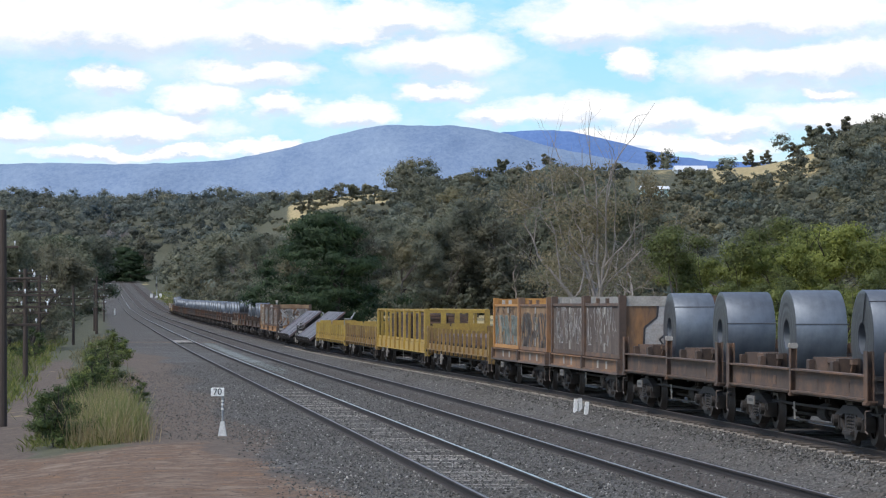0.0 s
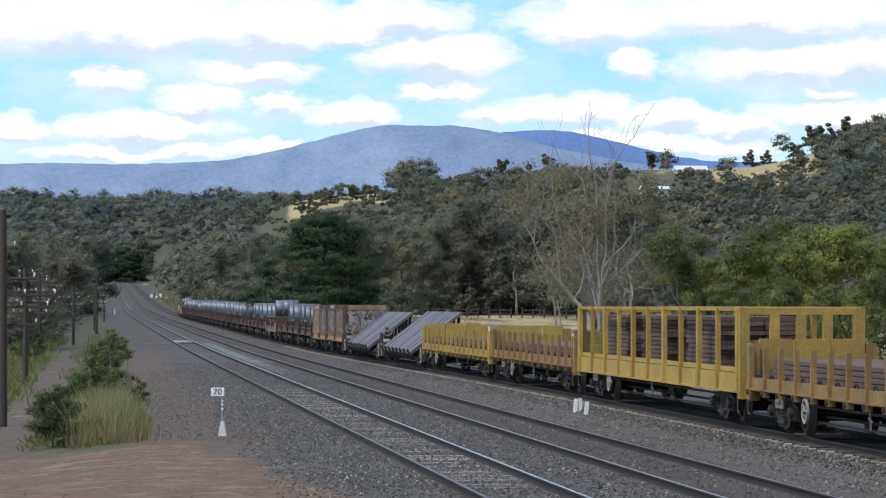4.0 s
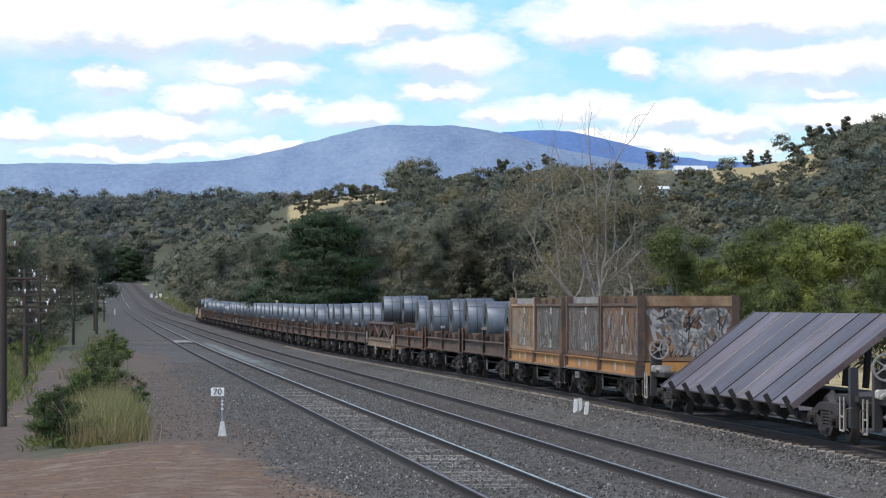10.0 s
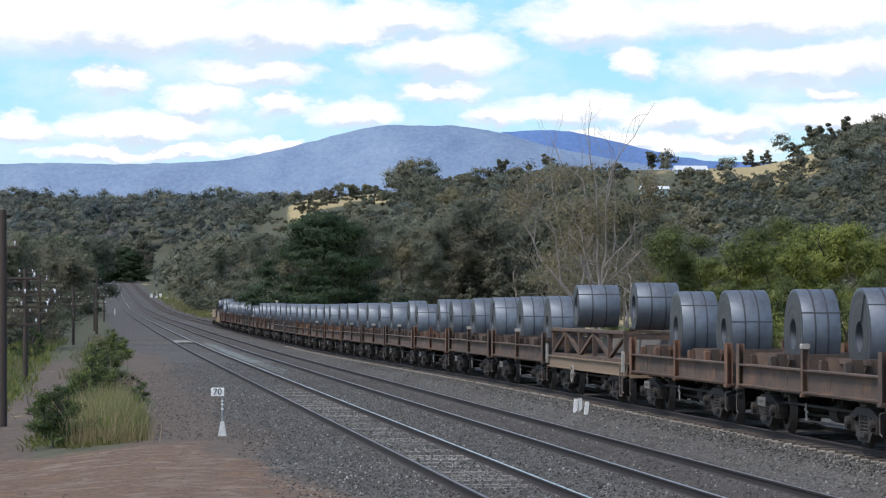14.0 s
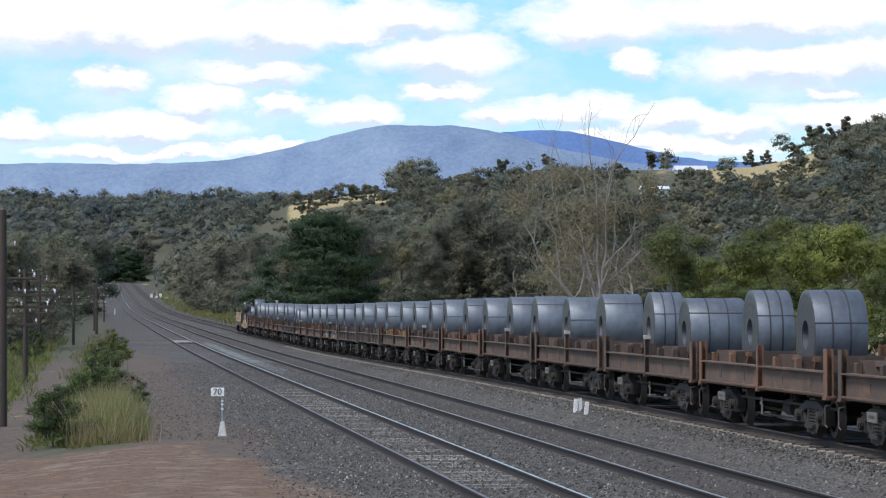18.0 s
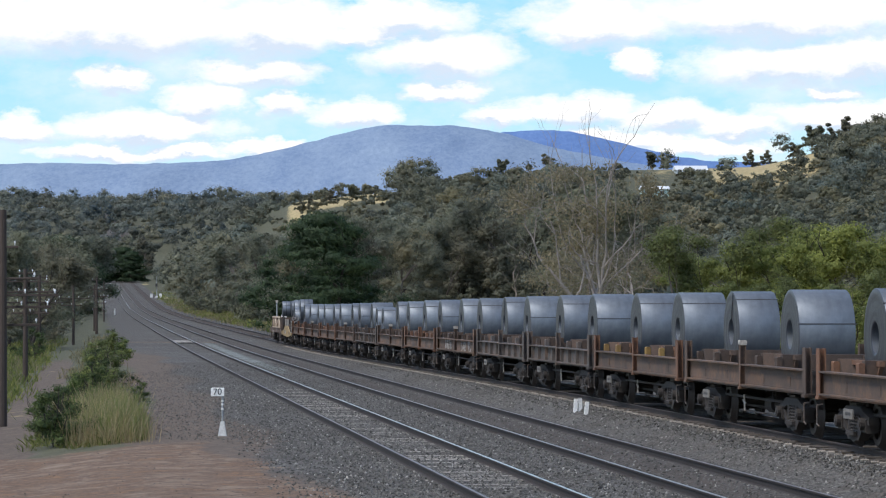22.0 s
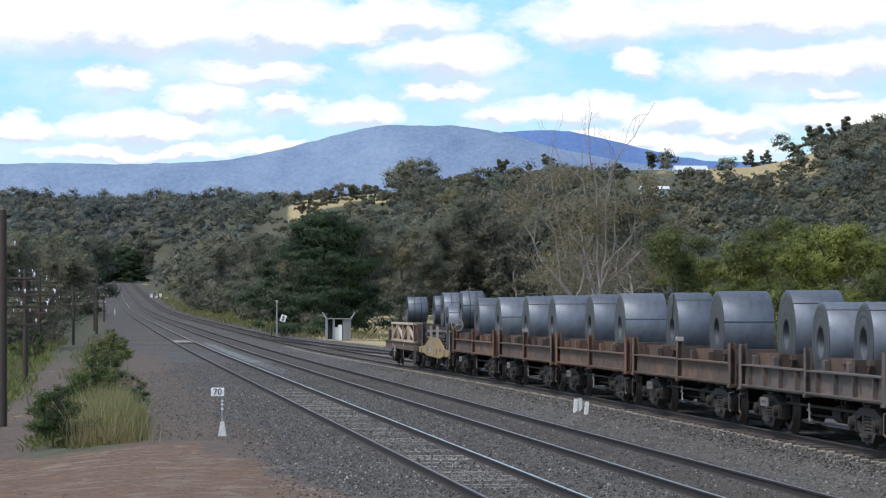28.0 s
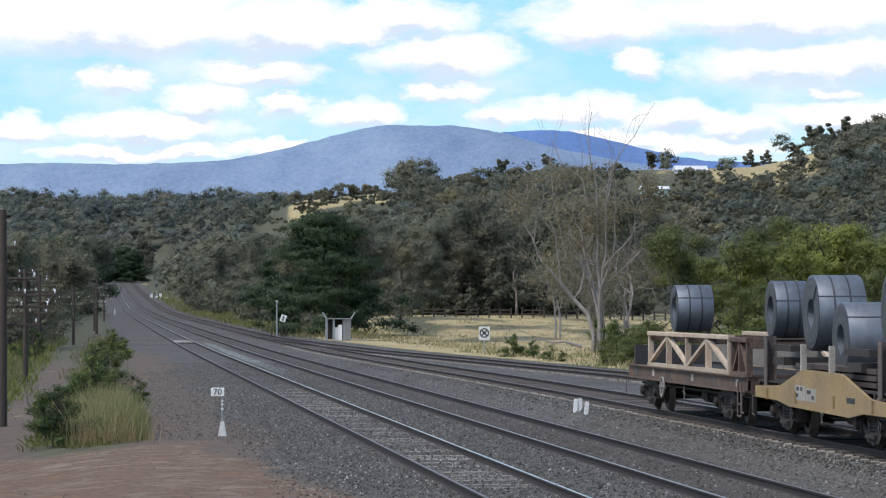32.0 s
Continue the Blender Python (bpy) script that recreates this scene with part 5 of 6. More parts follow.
def slab_stack(L, H, seed, label, mat):
    rng = random.Random(seed)
    t = thing("steel_slabs", label, "steel load")
    z = 0
    k = 0
    while z < H:
        h = .09
        for y0, y1 in ((-.98, -.02), (.02, .98)):
            a, b = rng.uniform(0, .35), rng.uniform(0, .35)
            part("slab", Shape().box(-L / 2 + a, y0, z, L / 2 - b, y1, z + h, .01), mat, t)
        z += h + .012
    return t


# ---------------------------------------------------------------- tilting plate wagons
def tilt_wagon(L, label):
    w = thing("tilt_wagon", label, "railway wagon", "tilted plate wagons")
    s = Shape().box(-L / 2, -.3, .55, L / 2, .3, .9, .03)
    for e in (-1, 1):
        s.box(e * (L / 2 - 1.0) - .9, -1.1, .82, e * (L / 2 - 1.0) + .9, 1.1, .92)
    part("underframe", s, BOGIE_DARK, w)
    deck = 13.5
    n = 8
    lo, hi = Vector((0, -1.48, .62)), Vector((0, .7, 2.32))
    way = (hi - lo).normalized()
    up = Vector((0, -way.z, way.y))
    if up.z < 0:
        up = -up
    pw = deck / n
    ang = math.degrees(math.atan2(way.z, way.y))
    for i in range(n):
        x0 = -deck / 2 + i * pw
        m = Matrix.Translation((x0, lo.y, lo.z)) @ pose(0, 0, 0, ang, 0, 0)
        ln = (hi - lo).length
        p = part("deck_plate", Shape().box(.025, 0, 0, pw - .025, ln, .05, .008), PURPLE_PLATE, w, "purplish weathered steel deck plate", m)
        part("seam", Shape().box(-.02, .05, .052, .02, ln - .03, .064), PALE_PAINT if i in (2, 3, 5) else BOGIE_DARK, p)
        part("hook", Shape().prism([(-.17, .17), (-.09, .22), (.0, .06), (.34, -.2), (.26, -.3), (-.02, -.1)], -.035, .035).box(-.035, .1, -.2, .035, .9, -.12), BOGIE_DARK, w, "dark curved edge hook", Matrix.Translation((x0 + pw * .97, lo.y, lo.z)))
        b = Shape().bar((x0 + pw / 2, hi.y - .05, hi.z - .08), (x0 + pw / 2, .55, .9), .1, .12).bar((x0 + pw / 2, lo.y + .1, lo.z + .02), (x0 + pw / 2, hi.y - .02, hi.z - .1), .1, .1).bar((x0 + pw / 2, -.3, .7), (x0 + pw / 2, 1.0, .7), .1, .12)
        part("deck_bracket", b, BOGIE_DARK, w)
    for e in (-1, 1):
        part("end_bar", Shape().bar((e * deck / 2, lo.y, lo.z + .01), (e * deck / 2, hi.y, hi.z + .01), .1, .12), PURPLE_PLATE, w)
        x = e * (L / 2 - .45)
        for y in (-1.1, 1.1):
            part("end_stanchion", Shape().box(x - .09, y - .07, .35, x + .09, y + .07, 1.42, .02), BLACK, w)
        part("step_ladder", Shape().pipe([(x - .5, -1.22, .9), (x - .5, -1.22, .3), (x - .2, -1.22, .3), (x - .2, -1.22, .9)], .02).bar((x - .5, -1.22, .55), (x - .2, -1.22, .55), .03, .03), PALE_PAINT, w)
        part("end_box", Shape().box(x - .35 * e - .25, .3, .92, x - .35 * e + .25, .95, 1.5, .03), BOGIE_DARK, w)
    x = -L / 2 + 1.35
    part("brake_stand", Shape().box(x - .8, -1.08, .9, x - .73, -.92, 1.6), BOGIE_DARK, w)
    part("valve", Shape().box(-L / 2 + .6, -1.18, .92, -L / 2 + .85, -.9, 1.08, .03).rod((-L / 2 + .9, -1.1, .96), (-L / 2 + 1.15, -1.1, 1.02), .06, .05, 8), PALE_PAINT, w)
    running_gear(w, L, L / 2 - 2.55, plates=False, wheel_at=(x - .7, -1.0, 1.46, 0, 0, 90))
    return w


# ---------------------------------------------------------------- raised coil trestles and the last wagons
def trestle(L, paint, label, H=.8, W=1.15):
    """A framed trestle that carries coils above the deck."""
    t = thing("coil_trestle", label, "coil trestle", "coil trestles")
    for y in (-W, W):
        part("top_beam", Shape().box(-L / 2, y - .08, H - .1, L / 2, y + .08, H, .015), paint, t)
        part("bottom_beam", Shape().box(-L / 2, y - .07, 0, L / 2, y + .07, .08), paint, t)
        k = max(2, round(L / 2.35))
        for i in range(k + 1):
            x = -L / 2 + .08 + (L - .16) * i / k
            part("upright", Shape().box(x - .06, y - .06, .08, x + .06, y + .06, H - .1), paint, t)
            if i < k:
                a, b = (x + .06, y, .1), (x + (L - .16) / k - .06, y, H - .12)
                if i % 2:
                    a, b = (a[0], y, b[2]), (b[0], y, a[2])
                part("diagonal", Shape().bar(a, b, .09, .08), paint, t)
    n = 5 if L > 4 else 2
    for i in range(n):
        x = -L / 2 + .1 + (L - .2) * i / (n - 1)
        part("cross_beam", Shape().box(x - .1, -W, H - .22, x + .1, W, H - .1), RUST_BROWN, t)
    part("back_sheet", Shape().box(-L / 2 + .1, .3, .1, L / 2 - .1, .34, H - .12), GREY_PLATE, t, "dull steel inner sheet")
    return t


def flat_wagon(L, edge, deck, label, stakes=0, pale=False):
    w = thing("flat_wagon", label, "railway wagon")
    part("deck", Shape().box(-L / 2, -1.2, .98, L / 2, 1.2, 1.06).box(-L / 2, -.25, .7, L / 2, .25, .98), deck, w)
    for side in (-1, 1):
        b = part("side_sill", ibeam(-L / 2, L / 2, side * 1.22, .74, 1.07, .14, side), edge, w)
        if pale:
            for x in (-L / 2 + .1, L / 2 - .1):
                part("end_marker", Shape().box(x - .08, side * 1.3 - .03, .84, x + .08, side * 1.3 + .03, 1.4 if x < 0 else 1.36, .01), PALE_PAINT, w)
        else:
            for k in range(6):
                x = -L / 2 + 1.0 + (L - 2.0) * k / 5
                part("tie_plate", Shape().box(x - .13, side * 1.236, .84, x + .13, side * 1.228, 1.0), PALE_PAINT if k % 2 else GREY_STEEL, b)
    for e in (-1, 1):
        part("headstock", Shape().box(e * (L / 2 - .06) - .06, -1.15, .7, e * (L / 2 - .06) + .06, 1.15, 1.1), edge, w)
    part("step_ladder", Shape().pipe([(L / 2 - .6, -1.3, .95), (L / 2 - .6, -1.3, .25), (L / 2 - .25, -1.3, .25), (L / 2 - .25, -1.3, .95)], .022).bar((L / 2 - .6, -1.3, .5), (L / 2 - .25, -1.3, .5), .03, .03), GREY_STEEL, w)
    running_gear(w, L, L / 2 - 2.55, plates=False, wheel_at=(-L / 2 + 5.0, -1.3, .62))
    return w


def mustard_wagon(L):
    w = thing("well_wagon", "short mustard-yellow well wagon with deep fish-bellied sides", "railway wagon")
    ring = [(-5.5, .70), (-3.4, .68), (-2.5, .60), (2.35, .55), (3.4, .65), (5.5, .65), (5.5, .86), (3.8, .92), (1.75, 1.3), (-1.3, 1.32), (-3.2, .98), (-5.5, .92)]
    part("underframe", sill_mesh(L), BOGIE_DARK, w)
    for y in (-1.25, 1.25):
        p = part("side_plate", Shape().plate(ring, y - .03, y + .03), MUSTARD, w, "mustard-painted side plate")
        if y < 0:
            for x in (-4.3, -1.8, 1.3, 4.1):
                part("rib", Shape().box(x - .025, y - .07, .68, x + .025, y - .03, .9), MUSTARD, p)
            part("notice", Shape().box(-1.9, y - .034, .74, -1.05, y - .0305, 1.02).box(-1.0, y - .034, .74, -.2, y - .0305, .98), PALE_PAINT, p, "peeling dirty white notice panel")
            part("marking", Shape().box(2.2, y - .034, .8, 2.8, y - .0305, .9), BLACK, p)
            for x, z, wd in ((-1.8, .92, .24), (-1.45, .92, .18), (-1.8, .8, .15), (-.9, .88, .32), (-.5, .78, .18)):
                part("marking", Shape().box(x, y - .038, z, x + wd, y - .0345, z + .07), BLACK, p, "black marking bar")
        for x in (-1.55, .75):
            part("stake", Shape().box(x - .05, y * .96 - .05, 1.2, x + .05, y * .96 + .05, 1.78), PALE_PAINT if y < 0 else BLACK, w)
    for x in (-4.85, 4.3, 5.0):
        for y in (-1.12, 1.12):
            part("upright", post(1.0, .26, .2), GREY_STEEL, w, "grey steel upright", pose(x, y, .9))
    for x in (-4.2, 2.0):
        part("cross_bearer", Shape().box(x - .5, -1.1, 1.35, x + .5, 1.1, 1.5).box(x - .9, -1.05, 1.62, x + .9, -.85, 1.74).box(x - .9, .85, 1.62, x + .9, 1.05, 1.74), BOGIE_DARK, w)
    for z in (1.08, 1.2, 1.32):
        part("timber_baulk", Shape().box(-3.1, -1.0, z, 3.2, 1.0, z + .09), POLE_WOOD, w)
    part("handrail", Shape().pipe([(L / 2 - .3, -1.25, .6), (L / 2 - .3, -1.25, 1.5), (L / 2 - .12, -1.25, 1.62), (L / 2 + .2, -1.25, 1.62)], .025), PALE_PAINT, w)
    part("brake_stand", Shape().box(L / 2 - .25, -1.0, 1.0, L / 2 - .15, -.9, 1.9), BOGIE_DARK, w)
    running_gear(w, L, 3.4, plates=False, wheel_at=(L / 2 + .1, -1.0, 1.86, 0, 0, 70))
    return w


# ---------------------------------------------------------------- the consist
GAPS = [27.0, 36.0, 44.9, 53.6, 62.3, 71.4, 85.3, 100.5, 113.3, 128.4, 141.5, 156.2, 164.8, 173.0, 181.6, 190.4, 199.2] + [208.9 + 8.74 * k for k in range(19)] + [375.5, 383.8, 394.0]


def middle(i):
    return (GAPS[i] + GAPS[i + 1]) / 2 + .2, (GAPS[i + 1] - GAPS[i]) * STATION * 1.006 - .8


BROWN_WAGON = "rust-brown coil wagon with beam sides and upright posts"
ORANGE_WAGON = "coil wagon with orange-rust posts and brown beam sides"
GREY_WAGON = "dull grey coil wagon with notched sides and stiffeners"
first = {"b": coil_wagon(12.12, RUST_BROWN, RUST_BROWN, label=BROWN_WAGON), "o": coil_wagon(12.12, RUST_BROWN, RUST_ORANGE, label=ORANGE_WAGON, chock=RUST_ORANGE),
         "g": coil_wagon(12.12, GREY_STEEL, GREY_STEEL, "grey", label=GREY_WAGON, chock=GREY_STEEL), "y": coil_wagon(12.12, RUST_BROWN, RUST_ORANGE, label=ORANGE_WAGON, chock=YELLOW_ORANGE)}
taken = set()


def coil_unit(i, kind, *coils):
    """A coil wagon and its coils, each (place along the wagon, diameter, width, straps)."""
    y0, L = middle(i)
    w = first[kind]
    if kind in taken:
        w = copy_thing(w, Matrix())
    taken.add(kind)
    load(w, y0, Matrix())
    for x, dia, width, straps in coils:
        load_coil(y0, x, dia, width, straps)
    return w


coil_unit(0, "b", (-3.9, 1.77, 1.05, 0), (2.5, 1.77, 1.08, 0))
coil_unit(1, "b", (-3.79, 1.77, 1.05, 0), (2.6, 1.75, 1.1, 0))
coil_unit(2, "b", (-3.98, 1.76, 1.0, 0), (2.48, 1.76, 1.08, 0))
for i, sill, specs in ((3, BOX_RUST, ((BOX_GREY, RUST_BROWN, PALE_PAINT, "dark brown corrugated steel box with pale scrawl", 11, ((SPRAY_WHITE, 16, .3, 1.3, .022),), BOX_GREY, ()),
                                      (BOX_GREY, RUST_BROWN, PALE_PAINT, "grey-brown corrugated box with white graffiti end", 12, ((SPRAY_WHITE, 13, .3, 1.3, .02),), BOX_RUST, "patch"))),
                       (4, BOX_RUST, ((BOX_TAN, BOX_ORANGE, BOX_ORANGE, "tan corrugated steel box with teal graffiti", 13, ((SPRAY_TEAL, 16, .12, 1.0, .16), (SPRAY_WHITE, 5, .1, 1.0, .03), (SPRAY_BLACK, 6, .8, 1.35, .03)), BOX_RUST, ()),
                                      (BOX_TAN, BOX_RUST, BOX_ORANGE, "tan corrugated steel box with dark graffiti letters", 14, ((BOX_GREY, 18, .1, 1.1, .16), (SPRAY_TEAL, 6, .1, 1.0, .04)), BOX_TAN, ()))),
                       (11, BOX_ORANGE, ((BOX_GREY, RUST_BROWN, PALE_PAINT, "grey corrugated box covered in pale scrawl", 15, ((SPRAY_WHITE, 18, .15, 1.2, .025), (SPRAY_TEAL, 6, .2, 1.2, .03)), BOX_RUST, ()),
                                         (BOX_RUST, RUST_BROWN, BOX_TAN, "rust-brown corrugated box with white graffiti letters on its end", 16, ((SPRAY_WHITE, 14, .15, 1.2, .028), (BOX_GREY, 8, .2, 1.2, .06)), BOX_RUST, ((SPRAY_WHITE, 12, .15, 1.25, .13), (SPRAY_BLACK, 9, .1, 1.3, .04))))),
                       (12, BOX_ORANGE, ((BOX_TAN, BOX_TAN, PALE_PAINT, "tan corrugated box with faded looping graffiti", 17, ((SPRAY_WHITE, 12, .15, 1.2, .03), (SPRAY_TEAL, 9, .15, 1.2, .035)), BOX_RUST, ()),
                                         (BOX_GREY, RUST_BROWN, BOX_TAN, "dark brown corrugated box with grey graffiti", 18, ((SPRAY_TEAL, 9, .15, 1.15, .06), (SPRAY_WHITE, 5, .15, 1.2, .03)), BOX_RUST, ())))):
    y0, L = middle(i)
    load(box_wagon(L, sill, "container wagon with scuffed orange and brown sills"), y0, Matrix())
    for sp, x in zip(specs, (-L / 4 - .02, L / 4 + .02)):
        load(steel_box(L / 2 - .12, *sp[:6], end_skin=sp[6], end_sprays=sp[7]), y0, pose(x, 0, 1.15))
y0, L = middle(5)
load(stake_wagon(L, YELLOW_ORANGE, 0, "orange-yellow stake wagon carrying long steel slabs"), y0, Matrix())
load(slab_stack(L - 1.6, .34, 1, "stack of long grey-brown steel slabs on the stake wagon", SLAB), y0, pose(0, 0, 1.05))
y0, L = middle(6)
load(stake_wagon(L, YELLOW, 1, "bright yellow caged stake wagon with tall slatted sides"), y0, Matrix())
for k, (xa, ln) in enumerate(((-6.5, 3.8), (-.9, 3.5), (5.3, 4.1))):
    load(slab_stack(ln, 1.15, 5 + k, "stack of dark brown steel plates inside the cage", RUST_BROWN), y0, pose(xa, 0, 1.05))
for i in (7, 8):
    y0, L = middle(i)
    load(stake_wagon(L, YELLOW if i == 8 else YELLOW_ORANGE, 0, "yellow stake wagon with rows of upright stakes" if i == 8 else "orange-yellow stake wagon with rows of upright stakes"), y0, Matrix())
    load(slab_stack(L - 1.6, .26, i, "layers of flat brown steel slabs on the stake wagon", SLAB), y0, pose(0, 0, 1.05))
for i in (9, 10):
    y0, L = middle(i)
    load(tilt_wagon(L, "wagon with a steeply tilted deck of purplish steel plates"), y0, Matrix())
coil_unit(13, "b", (-5.05, 1.63, 1.17, 0), (1.2, 1.63, 1.2, 0))
coil_unit(14, "b", (-4.8, 1.79, .78, 2), (1.25, 1.79, 1.03, 2))
coil_unit(15, "o", (-4.4, 1.8, .9, 2), (1.5, 1.8, .92, 2))
y0, L = middle(16)
load(flat_wagon(L, TIMBER, RUST_BROWN, "flat wagon with a tan timber-coloured sill and white markers", pale=True), y0, Matrix())
load(trestle(12.6, RUST_BROWN, "long rusty brown steel trestle under two raised coils", .8), y0, pose(0, 0, 1.07))
load_coil(y0, -5.7, 1.22, 1.2, 2, 1.87)
load_coil(y0, 3.89, 1.22, 1.11, 2, 1.87)
PATTERN = "bbobbbobyggbobgbobo"
PLAIN, WIDE, SLIM, SMALL, NARROW = (1.77, 1.06, 0), (1.78, 1.14, 0), (1.79, .8, 2), (1.53, 1.12, 0), (1.77, .92, 0)
STRAPPED, BROAD, LOWER = (1.77, 1.06, 2), (1.63, 1.36, 2), (1.7, 1.04, 0)
CARGO = [(-4.72, STRAPPED, 1.6, STRAPPED), (-4.78, STRAPPED, 1.35, (1.78, 1.15, 2)), (-5.0, SLIM, .9, STRAPPED), (-4.55, SLIM, 1.8, BROAD), (-5.0, LOWER, 1.54, PLAIN),
         (-4.8, PLAIN, 1.2, PLAIN), (-4.73, PLAIN, 1.6, WIDE), (-5.0, NARROW, 1.39, WIDE), (-4.0, PLAIN, 1.9, PLAIN), (-4.47, PLAIN, 2.0, WIDE), (-5.1, NARROW, 1.46, WIDE),
         (-4.39, PLAIN, 1.41, PLAIN), (-5.0, PLAIN, 1.4, WIDE), (-5.0, NARROW, .8, PLAIN), (-5.06, PLAIN, -1.9, SMALL, 1.5, SMALL), (-5.2, NARROW, .89, WIDE),
         (-4.7, PLAIN, .7, WIDE), (-5.09, PLAIN, 1.33, (1.78, 1.2, 0)), (-4.96, PLAIN, 1.44, WIDE)]
for k, row in enumerate(CARGO):
    unit = coil_unit(17 + k, PATTERN[k], *[(x, *size) for x, size in zip(row[::2], row[1::2])])
    if k == 11:
        for x0, x1 in ((-3.6, -1.6), (1.6, 4.6)):
            part("graffiti", scrawl(random.Random(9), x0, x1, .94, 1.26, -1.222, 5, .05), SPRAY_WHITE, unit, "white spray-painted scrawl")
y0, L = middle(36)
load(mustard_wagon(L), y0, Matrix())
load_coil(y0, -4.1, 1.48, .95, 2, 1.62)
load_coil(y0, -1.0, 1.38, 1.25, 0, 1.19)
load_coil(y0, 1.93, 1.45, .85, 2, 1.69)
y0, L = middle(37)
load(flat_wagon(L, RUST_BROWN, BOGIE_DARK, "dark brown flat wagon at the train's tail"), y0, Matrix())
load(trestle(9.7, CREAM_PAINT, "cream-painted steel trestle with diagonal braces", .82), y0, pose(.3, 0, 1.07))
load(trestle(1.7, RUST_BROWN, "rusty brown steel trestle under a raised coil", .78), y0, pose(6.2, 0, 1.07))
load_coil(y0, -5.3, 1.13, .88, 2, 1.87)
load_coil(y0, 5.4, 1.19, .75, 2, 1.83)
part("tail_panel", Shape().box(-L / 2 + .04, -1.1, 1.07, -L / 2 + .16, 1.1, 1.53, .02), BLACK, MOVERS[-5][0], "black steel end panel")
mark = thing("tail_marker", "white end-of-train marker unit on the last coupler", "marker")
part("case", Shape().box(-.1, -.13, 0, .1, .13, .34, .03), PALE_PAINT, mark)
part("lens", Shape().rod((-.12, 0, .24), (-.1, 0, .24), .05, .05, 10), RED_PAINT, mark)
load(mark, y0, pose(-L / 2 - .2, -.75, 1.0))


def wheel_rows(dx):
    rows = []
    for f in range(int(CLIP * FPS) + 1):
        t = f / FPS
        rows.append((t, pose(dx, 0, .46) @ Matrix.Rotation(run(t) * STATION * 1.006 / .46, 4, "Y")))
    return rows


def motions():
    for ob, y0, place in MOVERS:
        walk(ob, [(t, train_pose(y0 - run(t)) @ place) for t in range(0, 33)])
    leaders = {}
    for ob in [o for o in scene.objects if o.name.split(".")[0] == "wheelset"]:
        dx = round(ob.location.x, 3)
        if dx not in leaders:
            walk(ob, wheel_rows(dx))
            leaders[dx] = ob.animation_data
        else:
            ob.rotation_mode = "QUATERNION"
            keys = ob.animation_data_create()
            keys.action = leaders[dx].action
            keys.action_slot = leaders[dx].action_slot
    walk(sky_sheet, [(0, pose(0, SKY_Y, EYE)), (CLIP, pose(11 * PX, SKY_Y, EYE))])


# ---------------------------------------------------------------- lineside
def ground_at(px, py, y0=25.0, y1=700.0):
    """The spot of ground in line with a point of the view."""
    lo = y0
    while lo < y1:
        x = (px - 784) / 3800 * lo
        if 540 - (ground_z(x, lo) - EYE) * 3800 / lo <= py:
            return x, lo, ground_z(x, lo)
        lo += 0.25
    return (px - 784) / 3800 * y1, y1, ground_z((px - 784) / 3800 * y1, y1)


def stand(ob, px, py, turn=0.0, sink=0.0):
    x, y, z = ground_at(px, py)
    ob.matrix_world = pose(x, y * STATION, z - sink, 0, 0, turn)
    return ob


def text(body, size, material, parent, at, name="lettering", label=""):
    cu = bpy.data.curves.new(name, "FONT")
    cu.body, cu.size, cu.align_x, cu.align_y, cu.extrude, cu.offset = body, size, "CENTER", "CENTER", .003, .006 * size
    ob = bpy.data.objects.new(name, cu)
    scene.collection.objects.link(ob)
    bpy.context.view_layer.update()
    me = bpy.data.meshes.new_from_object(ob.evaluated_get(bpy.context.evaluated_depsgraph_get()))
    bpy.data.objects.remove(ob)
    me.materials.clear()
    me.materials.append(material)
    o = new(name, me)
    o.parent = parent
    o.matrix_basis = at
    return tagged(o, label)


# gradient board that reads 70
g = thing("gradient_post", "small white board reading 70 on a thin striped post", "railway sign")
part("post", Shape().rod((0, 0, .3), (0, 0, 1.12), .022, .022, 8), GALV, g)
part("base", Shape().plate([(-.1, 0), (.1, 0), (.04, .36), (-.04, .36)], -.07, .07), WHITE, g, "white-painted concrete base")
for z in (.62, .72, .80):
    part("band", Shape().rod((0, 0, z), (0, 0, z + .045), .028, .028, 8), WHITE, g)
b = part("board", Shape().box(-.26, -.045, .93, .04, -.02, 1.12, .01), WHITE, g, "white number board")
text("70", .2, BLACK, b, pose(-.11, -.05, 1.025, 90, 0, 0), "numerals", "black numerals 70")
stand(g, 394, 772, 0, .03)

# three short pegs beside the loop
for px, py, lean, h in ((1018, 731, 3, .34), (1027, 728, -2, .3), (1037, 735, 5, .32)):
    pg = thing("peg", "short white-painted concrete peg in the ballast", "marker peg", "white pegs")
    part("shaft", Shape().box(-.045, -.045, -.1, .045, .045, h, .015), WHITE, pg)
    part("cap", Shape().box(-.04, -.04, h, .04, .04, h + .02, .012), PALE_PAINT, pg)
    stand(pg, px, py, 9)
    pg.matrix_world = pg.matrix_world @ pose(0, 0, 0, 0, lean, 0)

# far peg beside the main line
pg = thing("peg", "tall white lineside peg beside the main track", "marker peg")
part("shaft", Shape().box(-.12, -.12, -.1, .12, .12, 1.1, .02), WHITE, pg)
part("cap", Shape().box(-.11, -.11, 1.1, .11, .11, 1.14, .02), PALE_PAINT, pg)
stand(pg, 203, 558)

